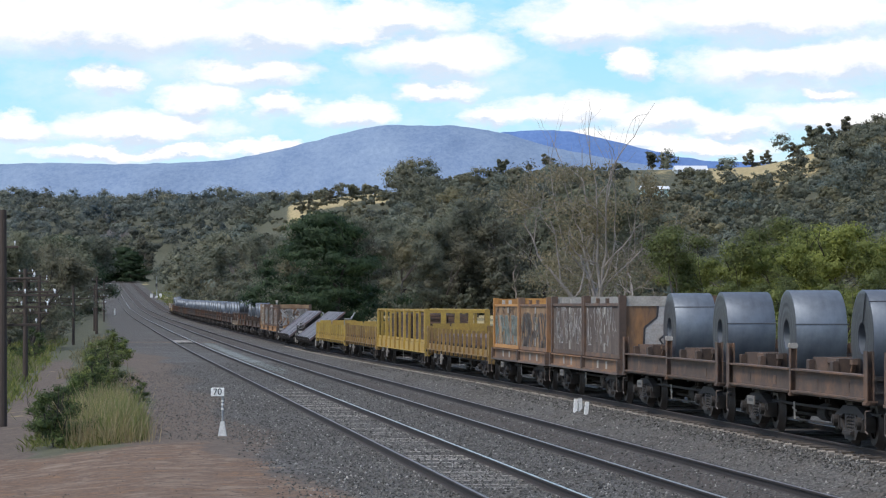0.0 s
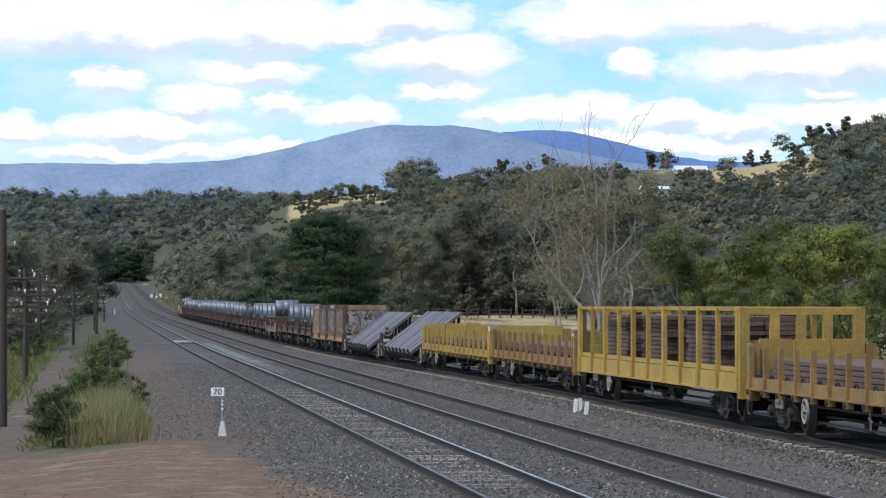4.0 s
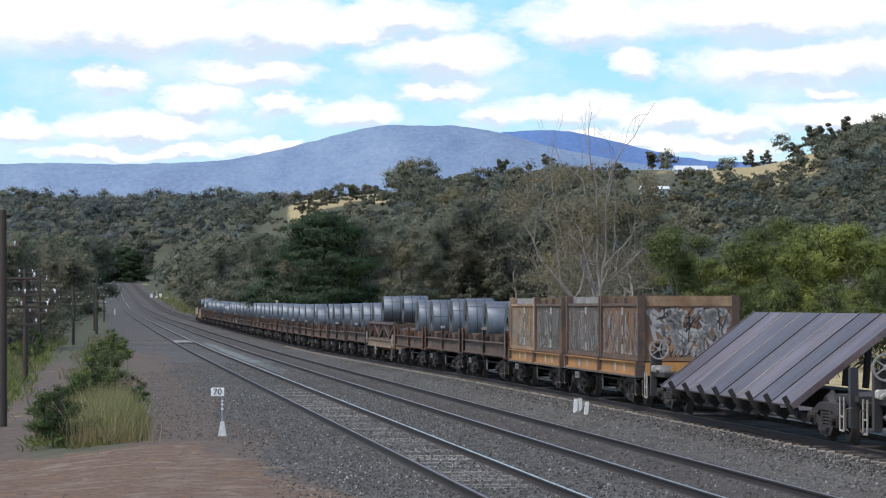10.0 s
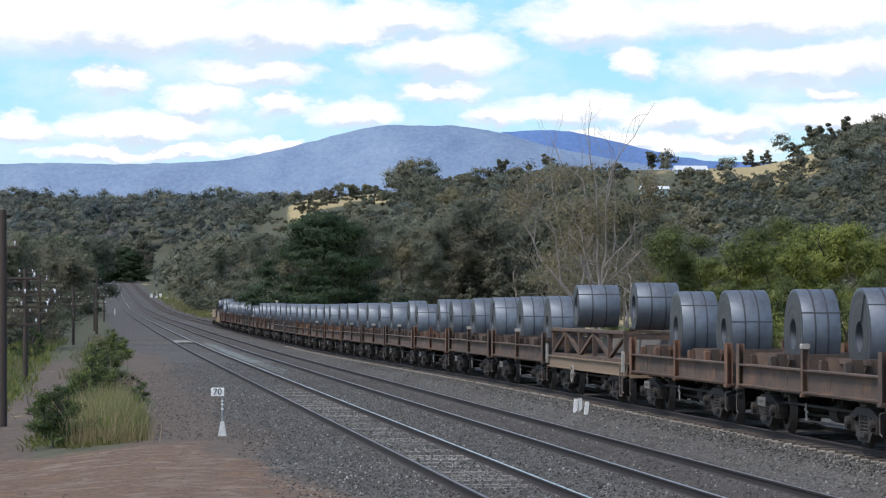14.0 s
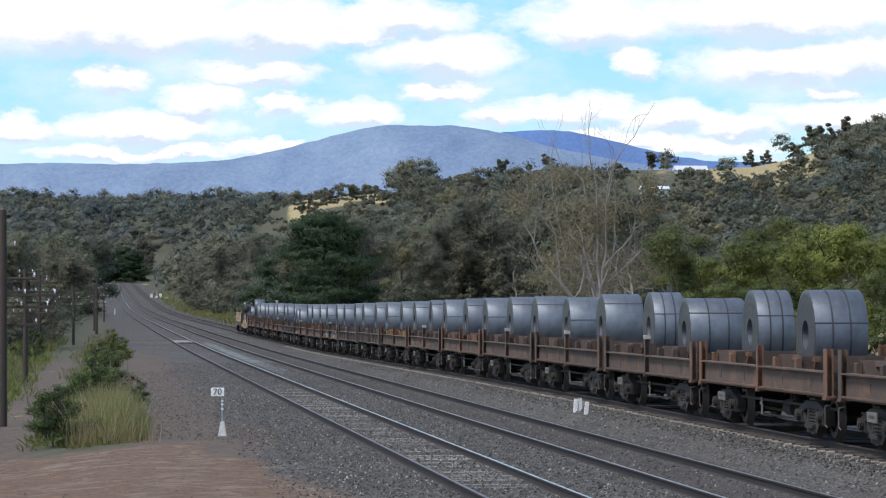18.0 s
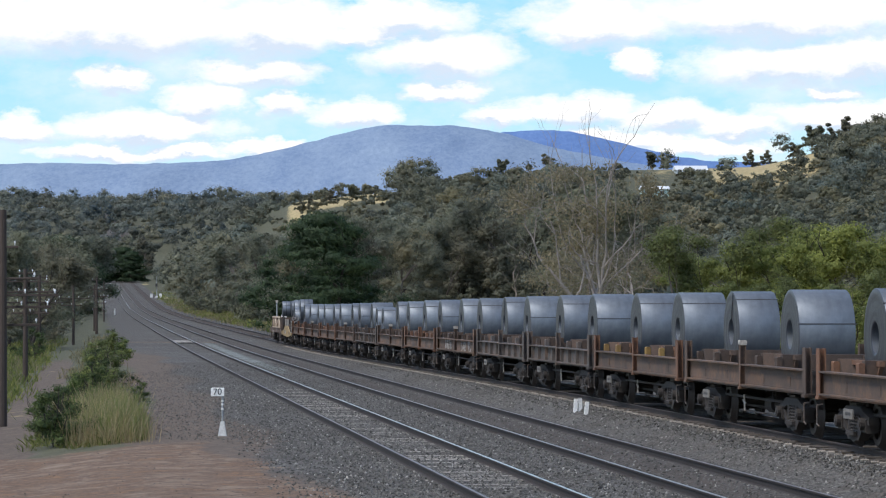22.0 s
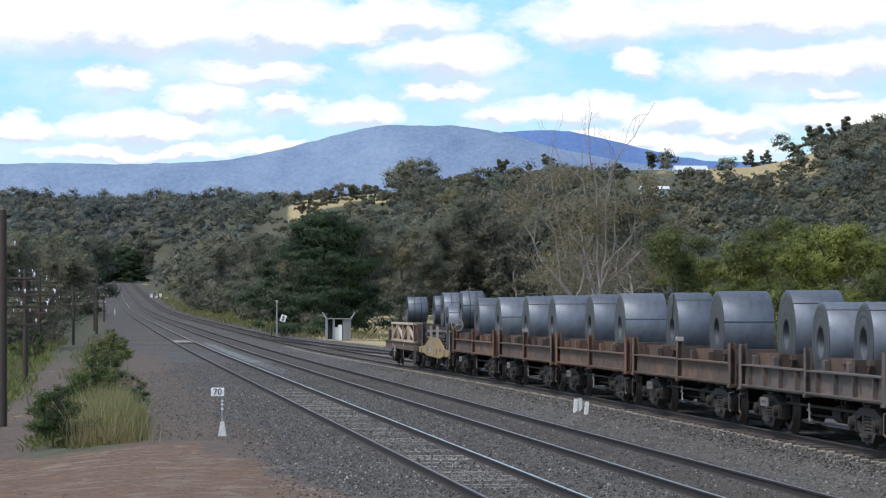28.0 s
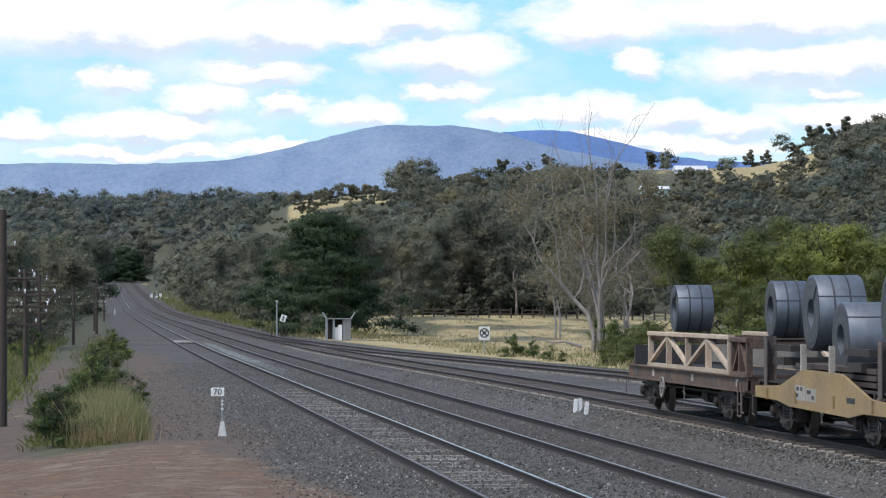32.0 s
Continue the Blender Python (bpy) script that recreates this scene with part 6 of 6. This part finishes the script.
# round cross sign behind the siding
x, y, z = ground_at(857, 628)
sg = thing("cross_sign", "white square sign with a black ring and cross", "railway sign")
part("post", Shape().rod((0, 0, 0), (0, 0, 1.0), .03, .03, 8), GALV, sg)
bd = part("board", Shape().box(-.33, -.05, .86, .33, -.03, 1.66, .01), WHITE, sg)
part("ring", Shape().lathe([(-.062, .215), (-.052, .215), (-.052, .285), (-.062, .285)], 36), BLACK, bd, at=pose(0, 0, 1.28))
for a in (45, -45):
    part("cross_bar", Shape().box(-.2, -.058 - (a > 0) * .004, -.045, .2, -.052, .045), BLACK, bd, at=pose(0, 0, 1.28, 0, a, 0))
sg.matrix_world = pose(x, y * STATION, z, 0, 0, 3)

# signal post with a tilted board
sp = thing("points_signal", "slim grey signal post with a tilted white board", "railway signal")
part("mast", Shape().rod((0, 0, 0), (0, 0, 3.1), .07, .05, 10), GALV, sp)
part("lamp_head", Shape().box(-.1, -.12, 2.95, .1, .08, 3.2, .03), PALE_PAINT, sp)
bd = part("board", Shape().box(-.24, -.02, -.3, .24, .02, .3, .02), WHITE, sp, at=pose(.55, -.1, 1.65, 0, 18, 0))
for z in (-.12, .1):
    part("disc", Shape().lathe([(-.03, .03), (-.022, .03), (-.022, .1), (-.03, .1)], 20), BLACK, bd, at=pose(0, 0, z))
part("bracket", Shape().bar((0, 0, 1.6), (.5, -.06, 1.62), .04, .04), GALV, sp)
for x in (-.45, .45, .8):
    part("stub_post", Shape().box(x - .06, -.05, 0, x + .06, .07, .75, .01), POLE_WOOD, sp)
stand(sp, 490, 598)

# relay cabinet
ch = thing("relay_cabinet", "pale steel relay cabinet with open frame and white boxes", "equipment cabinet")
part("body", Shape().box(.1, -.55, 0, .75, .55, 1.7, .03), GREY_CASE, ch)
part("roof", Shape().box(-1.25, -.65, 1.7, .85, .65, 1.76, .02), GREY_CASE, ch)
for x in (-1.18, -.62):
    part("frame_post", Shape().box(x - .06, -.55, 0, x + .06, -.43, 1.7), GALV, ch)
    part("frame_post", Shape().box(x - .06, .43, 0, x + .06, .55, 1.7), GALV, ch)
part("back_sheet", Shape().box(-1.15, .5, .1, .1, .54, 1.7), BOGIE_DARK, ch)
for x, h in ((-.45, 1.05), (-.12, 1.25)):
    part("white_box", Shape().box(x - .15, -.5, 0, x + .15, -.1, h, .02), WHITE, ch)
for x, e in ((-1.2, -1), (.8, 1)):
    part("stay", Shape().bar((x, -.5, 1.78), (x + e * .3, -.5, 2.25), .05, .05), GALV, ch)
    part("stay", Shape().bar((x, .5, 1.78), (x + e * .3, .5, 2.25), .05, .05), GALV, ch)
stand(ch, 604, 603, 6)

# far signal and white boxes beside the main line
fs = thing("main_signal", "tall slim signal mast far down the line", "railway signal")
part("mast", Shape().rod((0, 0, 0), (0, 0, 6.2), .1, .07, 8), GALV, fs)
part("signal_head", Shape().box(-.28, -.2, 3.3, .28, .15, 4.2, .05), BLACK, fs)
part("ladder", Shape().bar((.3, .1, 0), (.12, .1, 3.4), .06, .06), GALV, fs)
part("base", Shape().box(-.4, -.4, 0, .4, .4, .5, .05), WHITE, fs)
stand(fs, 277, 528)
for px in (268, 284):
    cb = thing("location_case", "small white equipment case beside the signal", "equipment cabinet", "location cases")
    part("case", Shape().box(-.4, -.3, 0, .4, .3, 1.1, .03), WHITE, cb)
    part("lid", Shape().box(-.44, -.34, 1.1, .44, .34, 1.16, .02), PALE_PAINT, cb)
    stand(cb, px, 527)


# telegraph poles
def telegraph_pole(px, y, top_py, arms, r):
    x = at_px(px, y)
    z = ground_z(x, y)
    h = EYE + (540 - top_py) * y / 3800 - z
    t = thing("telegraph_pole", "weathered dark timber telegraph pole with crossarms and white insulators", "telegraph pole", "telegraph poles", pose(x, y * STATION, z, 0, 0, 4))
    part("shaft", Shape().rod((0, 0, -.3), (0, 0, h), r, r * .72, 10), POLE_WOOD, t)
    for dz, a, b in arms:
        arm = part("crossarm", Shape().box(a, -.05, h - dz - .035, b, .05, h - dz + .03, .01), POLE_WOOD, t)
        n = max(2, round((b - a) / .62))
        for i in range(n):
            xx = a + .1 + (b - a - .2) * i / (n - 1)
            part("insulator", Shape().rod((xx, 0, h - dz + .05), (xx, 0, h - dz + .12), .015, .015, 6).rod((xx, 0, h - dz + .1), (xx, 0, h - dz + .165), .03, .02, 8), PORCELAIN, arm, "white porcelain insulator")
        if b - a > 1.5:
            for e in (-1, 1):
                part("brace", Shape().bar((e * .62, -.07, h - dz - .04), (0, -.07, h - dz - .62), .035, .02), POLE_WOOD, arm)


telegraph_pole(5, 58, 372, ((1.0, -.45, .42), (1.85, -.5, .95), (2.3, -.3, 1.5), (2.62, -.3, 1.3), (3.1, -.3, 1.0)), .13)
telegraph_pole(45, 92, 476, ((.2, -.35, .4), (.55, -1.2, 1.0), (1.0, -1.15, 1.3), (1.45, -1.1, 1.1), (1.9, -.6, 1.0)), .12)
telegraph_pole(70, 150, 487, ((.2, -1.5, .6), (1.15, -1.5, 1.2), (1.95, -1.1, 1.2), (2.55, -1.3, .5)), .13)
telegraph_pole(130, 168, 498, ((.2, -.5, .6), (1.35, -1.2, 1.25), (1.9, -1.0, .7)), .12)
telegraph_pole(171, 208, 489, ((.4, -.5, .5), (1.3, -1.0, 1.1), (2.0, -1.1, 1.2), (2.6, -1.0, 1.0), (3.3, -.5, .8)), .14)
telegraph_pole(167, 228, 505, ((.4, -.6, .5), (1.2, -1.1, 1.1), (1.9, -1.1, 1.2)), .12)
telegraph_pole(184, 300, 497, ((.5, -1.0, 1.0), (1.3, -1.0, 1.0)), .12)

# rail fence across the paddock
FENCE_WOOD = worn("black_weathered_fence_timber", (0.05, 0.042, 0.036), (0.03, 0.026, 0.023), 0.9)
fence = thing("paddock_fence", "old grey timber post and rail fence across dry grass", "fence")
last = None
for i in range(26):
    px = 690 + i * 19.5
    x, y = at_px(px, 286 - i * 1.2), 286 - i * 1.2
    z, y = ground_z(x, y), y * STATION
    part("post", Shape().box(x - .1, y - .08, z - .1, x + .1, y + .08, z + 1.25 + .1 * math.sin(i * 2.3), .02), FENCE_WOOD, fence)
    if last and i % 3:
        for h in (.55, 1.0):
            part("rail", Shape().bar((last[0], last[1], last[2] + h), (x, y, z + h), .06, .1), POLE_WOOD, fence)
    last = (x, y, z)

# ---------------------------------------------------------------- houses on the ridge
def house(px, py, y, w, d, h, wall, roof, label, turn, sunk=0.0, panes=5):
    x, y, z = ground_at(px, py, y, 900)
    z -= sunk
    t = thing("farmhouse", label, "house", "ridge houses", pose(x, y * STATION, z, 0, 0, turn))
    part("wall", Shape().box(-w / 2, -d / 2, -1.5, w / 2, d / 2, h), wall, t)
    part("roof", Shape().prism([(-d / 2 - .5, h), (d / 2 + .5, h), (0, h + d * .22)], -w / 2 - .5, w / 2 + .5), roof, t)
    for i in range(panes):
        xx = -w / 2 + w * (i + .5) / panes
        wn_ = part("window", Shape().box(xx - .6, -d / 2 - .05, .8, xx + .6, -d / 2 - .004, 2.0), BLACK, t)
        part("frame", Shape().box(xx - .68, -d / 2 - .04, .7, xx + .68, -d / 2 - .006, .78).box(xx - .68, -d / 2 - .04, 2.02, xx + .68, -d / 2 - .006, 2.1), WHITE, wn_)


house(1222, 306, 700, 11, 8, 1.7, ROOF_PALE, ROOF_PALE, "low pale house with a light metal roof on the ridge", 4, .9)
house(1158, 350, 560, 8.5, 5, 2.6, WALL_TEAL, ROOF_PALE, "pale green cottage among the hillside trees", 6, 0, 2)


# ---------------------------------------------------------------- bare gum, shrubs and lone trees
def bare_gum(seed, height, width, leaf, count, stems, label, lean=0.0):
    rng = np.random.default_rng(seed)
    s, tips = Shape(), []
    for i in range(stems):
        d = Vector((rng.normal() * .16 + lean, rng.normal() * .16, 1)).normalized()
        limb(s, rng, Vector((rng.normal() * .35, rng.normal() * .3, -.3)), d, height * rng.uniform(.26, .36), height * .011, 4, tips, .62, .27, .14)
    tips = np.array(tips)
    f = height / np.percentile(tips[:, 2], 97)
    wide = width / 2 / (np.percentile(np.abs(tips[:, 0]), 95) + .01)
    s.v = [(x * (1 + (wide - 1) * min(1, max(0, z * f / height * 2))), y, z * f) for x, y, z in s.v]
    tips = tips * np.array([wide, 1, f])
    low = tips[(tips[:, 2] > height * .25) & (tips[:, 2] < height * .8)]
    low = low[rng.permutation(len(low))[:85]]
    c = low[rng.integers(0, len(low), count)] + rng.normal(size=(count, 3)) * np.array([.42, .42, .3])
    return ("gum_tree", s.mesh("trunk", BARK_PALE, True), quads("crown", c, .15, leaf, .5, 1.6, rng), label)


LEAF_BROWN = leaf_material("brown_gum_leaves", (0.135, 0.128, 0.097), (0.2, 0.185, 0.138), 0.2)
BARK_PALE = worn("silver_grey_dead_bark", (0.35, 0.325, 0.305), (0.14, 0.115, 0.1), 0.9, 0.0, 1.4, 9, 0.5, 0.15, (2, 2, 0.5))


def plant_details():
    rng = np.random.default_rng(23)
    bare = bare_gum(61, 15.2, 9.0, LEAF_BROWN, 7500, 5, "half-dead gum with bare silvery limbs and thin brown foliage")
    plant(bare, at_px(1052, 141), 141, 20, 1.0, .2)
    bare2 = bare_gum(67, 9.0, 7.0, LEAF_BROWN, 3000, 3, "leaning gum with bare pale limbs", .12)
    plant(bare2, at_px(1108, 150), 150, 0, 1.0, .2)
    bare3 = bare_gum(71, 9.5, 7.5, LEAF_BROWN, 3500, 2, "dead gum with bare silvery limbs", -.1)
    plant(bare3, at_px(985, 190), 190, 0, 1.0, .2)
    # fallen limb below the bare gum
    s, tips = Shape(), []
    limb(s, rng, Vector((0, 0, .3)), Vector((-1, .1, .28)).normalized(), 2.4, .11, 3, tips, .5, .2, .02)
    x, y, z = ground_at(1030, 622)
    put("fallen_branch", s, BARK_PALE, "fallen bare gum branch lying in dry grass", "branch", at=pose(x, y * STATION, z), shade=True)
    # shrubs along the cess
    for k, px, py, sc in ((0, 98, 792, .58), (0, 78, 780, .45), (0, 118, 775, .5), (0, 145, 738, .5), (0, 160, 716, .56), (1, 170, 702, .58), (0, 176, 684, .6), (1, 184, 664, .62), (0, 245, 712, .3), (1, 190, 645, .66), (1, 197, 628, .62),
                          (0, 908, 632, .55), (0, 945, 634, .42), (1, 980, 640, .35), (1, 1085, 648, .6), (1, 1110, 645, .75), (0, 1070, 620, 1.1), (0, 1150, 630, .8), (0, 1085, 625, .9), (1, 1200, 640, 1.3), (1, 1290, 645, 1.4),
                          (1, 1400, 650, 1.5), (1, 1500, 655, 1.6), (1, 1350, 640, 1.6), (1, 1450, 645, 1.6), (0, 60, 640, .8), (0, 215, 634, .5)):
        x, y, z = ground_at(px, py)
        plant(SHRUBS[k], x, y, rng.uniform(0, 360), sc, .05, category="shrub", group="shrubs")
    # lone rounded trees on the skyline
    for px, py, y, sc in ((895, 312, 860, .55), (968, 308, 850, .62), (1330, 302, 860, .6), (1360, 302, 870, .55), (1405, 292, 850, .55), (1450, 275, 830, .8), (1490, 262, 830, .85), (1150, 305, 850, .6), (1175, 302, 850, .45),
                          (290, 352, 1250, 1.0), (620, 352, 760, .5), (545, 360, 760, .42), (585, 356, 770, .4)):
        x = at_px(px, y)
        plant(ROUND[rng.integers(0, 2)], x, y, rng.uniform(0, 360), sc * 1.7, .2, group="ridge trees")


plant_details()


# ---------------------------------------------------------------- grass
def blades(name, spots, height, width, material, label, lean=.35, seed=1):
    """Tapered blades, one bent quad each, in one mesh."""
    rng = np.random.default_rng(seed)
    p = np.asarray(spots)
    k = len(p)
    h = height * rng.uniform(.45, 1.2, k) * np.repeat(rng.uniform(.5, 1.15, k // 14 + 1), 14)[:k]
    an = rng.uniform(0, math.tau, k)
    side = np.stack([np.cos(an), np.sin(an), 0 * an], 1) * (width * rng.uniform(.6, 1.3, k))[:, None]
    tip = np.stack([rng.normal(size=k) * lean, rng.normal(size=k) * lean, np.ones(k)], 1) * h[:, None]
    v = np.stack([p - side, p + side, p + tip * .6 + side * .7 + np.array([0, 0, .02]), p + tip], 1).reshape(-1, 3)
    me = bpy.data.meshes.new(name)
    me.vertices.add(4 * k)
    me.vertices.foreach_set("co", v.astype(np.float32).ravel())
    me.loops.add(4 * k)
    me.loops.foreach_set("vertex_index", np.arange(4 * k, dtype=np.int32))
    me.polygons.add(k)
    me.polygons.foreach_set("loop_start", np.arange(0, 4 * k, 4, dtype=np.int32))
    me.update(calc_edges=True)
    me.materials.append(material)
    return tagged(new(name, me), label, "grass", kind="stuff")


def scatter(rng, n, o0, o1, y0, y1, keep=lambda x, y, o: True, tuft=0.0):
    out = []
    while len(out) < n:
        y = y0 * (y1 / y0) ** rng.uniform()
        o = rng.uniform(o0, o1)
        x = o - SLOPE * y
        if keep(x, y, o):
            for _ in range(1 if not tuft else 14):
                xx, yy = x + rng.normal() * tuft, y + rng.normal() * tuft
                out.append((xx, yy * STATION, ground_z(xx, yy) - .02))
    return out


def sow():
    rng = np.random.default_rng(31)
    blades("tall_grass_green", scatter(rng, 7500, -.45, 1.0, 47, 62, lambda x, y, o: o < 1.05 - .04 * (y - 47) and rng.uniform() < 1.1 - .9 * abs(o - .2), .13), .8, .009, GRASS_FRESH, "clump of tall green grass beside the ballast", .26, 2)
    blades("tall_grass_straw", scatter(rng, 5500, -.5, 1.15, 46.5, 60, lambda x, y, o: o < 1.15 - .04 * (y - 47) and rng.uniform() < 1.1 - .9 * abs(o - .2), .15), .85, .007, STRAW, "clump of tall straw-coloured seeding grass", .2, 3)
    blades("low_weeds", scatter(rng, 3600, -1.6, 1.6, 46.2, 78, lambda x, y, o: o < .9 or rng.uniform() < .12, .12), .22, .014, GRASS_GREEN, "low green weeds at the foot of the tall grass", .7, 12)
    blades("verge_grass", scatter(rng, 15000, -10, -2.9, 48, 190, tuft=.3), .5, .03, GRASS_GREEN, "mixed green and dry grass along the dirt road", .5, 4)
    blades("verge_straw", scatter(rng, 9000, -10, .8, 49, 190, lambda x, y, o: not -3.1 < o < -1.2, .3), .45, .03, STRAW_DULL, "dull dry grass along the dirt road", .5, 5)
    blades("paddock_grass", scatter(rng, 17000, 23.5, 62, 92, 290, lambda x, y, o: o > offset_d(y) + 3.4, .5), .3, .025, STRAW, "dry straw-coloured paddock grass", .6, 6)
    blades("paddock_green", scatter(rng, 2600, 22.5, 30, 85, 250, lambda x, y, o: o > offset_d(y) + 3.1, .5), .34, .03, GRASS_PALE, "pale green weeds along the siding's edge", .6, 7)
    blades("far_straw", scatter(rng, 7000, 16.5, 26, 180, 600, lambda x, y, o: o > offset_d(y) + 3.0, .7), .6, .07, STRAW_DULL, "dull dry grass below the lineside gums", .6, 9)
    blades("far_verge", scatter(rng, 4500, 16.5, 24, 190, 700, lambda x, y, o: o > offset_d(y) + 3.0, .6), .7, .08, GRASS_GREEN, "green and dry verge grass below the lineside gums", .6, 8)


sow()

# ---------------------------------------------------------------- ballast stones
def stones(name, n, y0, y1, o0, o1, size, material, seed, label, keep=None):
    rng = np.random.default_rng(seed)
    y = y0 * (y1 / y0) ** rng.uniform(size=n)
    o = rng.uniform(o0, o1, n)
    if keep is not None:
        m = keep(o, y)
        y, o = y[m], o[m]
    n = len(y)
    x = o - SLOPE * y
    z = np.array([ground_z(a, b) for a, b in zip(x, y)])
    base = np.array([(1, 0, 0), (-1, 0, 0), (0, 1, 0), (0, -1, 0), (0, 0, 1), (0, 0, -1)], float)
    s = size * rng.uniform(.45, 1.25, (n, 1, 1))
    v = base[None] * s * rng.uniform(.6, 1.2, (n, 6, 1)) + rng.normal(size=(n, 6, 3)) * s * .28
    v += np.stack([x, y * STATION, z + size * .12], 1)[:, None, :]
    tri = np.array([(0, 2, 4), (2, 1, 4), (1, 3, 4), (3, 0, 4), (2, 0, 5), (1, 2, 5), (3, 1, 5), (0, 3, 5)])
    f = (tri[None] + 6 * np.arange(n)[:, None, None]).reshape(-1)
    me = bpy.data.meshes.new(name)
    me.vertices.add(6 * n)
    me.vertices.foreach_set("co", v.astype(np.float32).ravel())
    me.loops.add(len(f))
    me.loops.foreach_set("vertex_index", f.astype(np.int32))
    me.polygons.add(8 * n)
    me.polygons.foreach_set("loop_start", np.arange(0, 24 * n, 3, dtype=np.int32))
    me.update(calc_edges=True)
    me.materials.append(material)
    return tagged(new(name, me), label, "gravel", kind="stuff")


def clear_rails(o, y):
    m = np.random.default_rng(len(o)).uniform(size=len(o)) > (y - 60) / 90
    m &= np.random.default_rng(8).uniform(size=len(o)) > (4.4 - o) / 1.7
    m &= (np.abs(o - TRACK_B) > .72) | (np.random.default_rng(5).uniform(size=len(o)) < .35)
    for c, g in ((TRACK_A, GAUGE_A), (TRACK_B, GAUGE_B), (TRACK_C, GAUGE_B)):
        for s in (-1, 1):
            m &= np.abs(o - c - s * g / 2) > .1
    return m


STONE = worn("grey_crushed_stone", (0.096, 0.094, 0.086), (0.066, 0.063, 0.056), 0.9, 0.0, 3.0, 20, 0.4, 0.75, island=True)
STONE_PALE = worn("pale_crushed_stone", (0.3, 0.29, 0.27), (0.2, 0.19, 0.17), 0.9, 0.0, 3.0, 20, 0.4, 0.3, island=True)
stones("ballast_stones", 80000, 30.5, 110, 2.4, 13.15, .025, STONE, 1, "loose grey crushed-stone ballast", clear_rails)
stones("pale_stones", 3200, 30.5, 80, 1.8, 13.0, .026, STONE_PALE, 2, "scattered pale stones on the ballast", clear_rails)
stones("cess_stones", 6000, 47, 95, .9, 4.4, .022, STONE, 7, "loose stones strewn over the cess")
stones("dirt_pebbles", 900, 30.5, 47, -6, 3.2, .013, STONE, 3, "small pebbles on the reddish dirt")

# ---------------------------------------------------------------- sleepers
BROWN_SLEEPER = worn("grimy_brown_sleeper", (0.075, 0.062, 0.052), (0.045, 0.038, 0.033), 0.9, 0.0, 2.0, 22, 0.45, 0.2)
# Pale colour holds the light that the near sleeper ends catch.
SLEEPER_LIT_END = worn("light_catching_sleeper_end", (0.3, 0.27, 0.235), (0.17, 0.15, 0.13), 0.9, 0.0, 2.0, 22, 0.45, 0.25)
SLEEPER = Shape().box(-.7, -.125, -.13, .7, .125, 0, .015).box(-1.3, -.125, -.16, -.7004, .125, -.05, .015).box(.7004, -.125, -.16, 1.3, .125, -.05, .015).mesh("sleeper", SLEEPER_GREY)
SLEEPER_DARK = Shape().box(-1.12, -.125, -.13, 1.35, .125, 0, .015).box(-1.35, -.04, -.15, -1.22, .04, .003, .015).mesh("sleeper", BROWN_SLEEPER)
SLEEPER_DARK.materials.append(SLEEPER_LIT_END)
for f_ in SLEEPER_DARK.polygons:
    f_.material_index = int(f_.center.x < -1.18)
SLEEPER_OILY = Shape().box(-1.3, -.125, -.13, 1.3, .125, -.01, .015).mesh("sleeper", BROWN_SLEEPER)


def sleepers(parent, centre, height, y0, y1, mesh, seed, down):
    rng = random.Random(seed)
    y = y0
    while y < y1:
        x = centre(y) - SLOPE * y
        part("sleeper", mesh, None, parent, at=pose(x + rng.uniform(-.03, .03), y * STATION, height(y) - .158 - down + rng.uniform(-.012, .008), 0, 0, 6.25 + rng.uniform(-1, 1)))
        y += .66 / STATION


sleepers(track_a, lambda y: TRACK_A, grade, 29.5, 75, SLEEPER, 1, -.02)
sleepers(track_b, lambda y: TRACK_B, grade, 29.5, 70, SLEEPER_OILY, 2, -.012)
sleepers(track_c, lambda y: TRACK_C, rail_c, 30.0, 150, SLEEPER_DARK, 3, -.055)
sleepers(track_d, offset_d, rail_c, 62.0, 150, SLEEPER_DARK, 4, -.05)

# crossing boards between the rails of the standard-gauge track
x, y = TRACK_A - SLOPE * 163, 163
cr = thing("crossing_panel", "weathered pale timber crossing boards between the rails", "crossing", at=pose(x, y * STATION, grade(163) - .03, 0, 0, 6.25))
for i in range(6):
    part("board", Shape().box(-.62 + i * .21, -6.0, -.08, -.43 + i * .21, 6.0, 0), SLEEPER_GREY, cr)

motions()
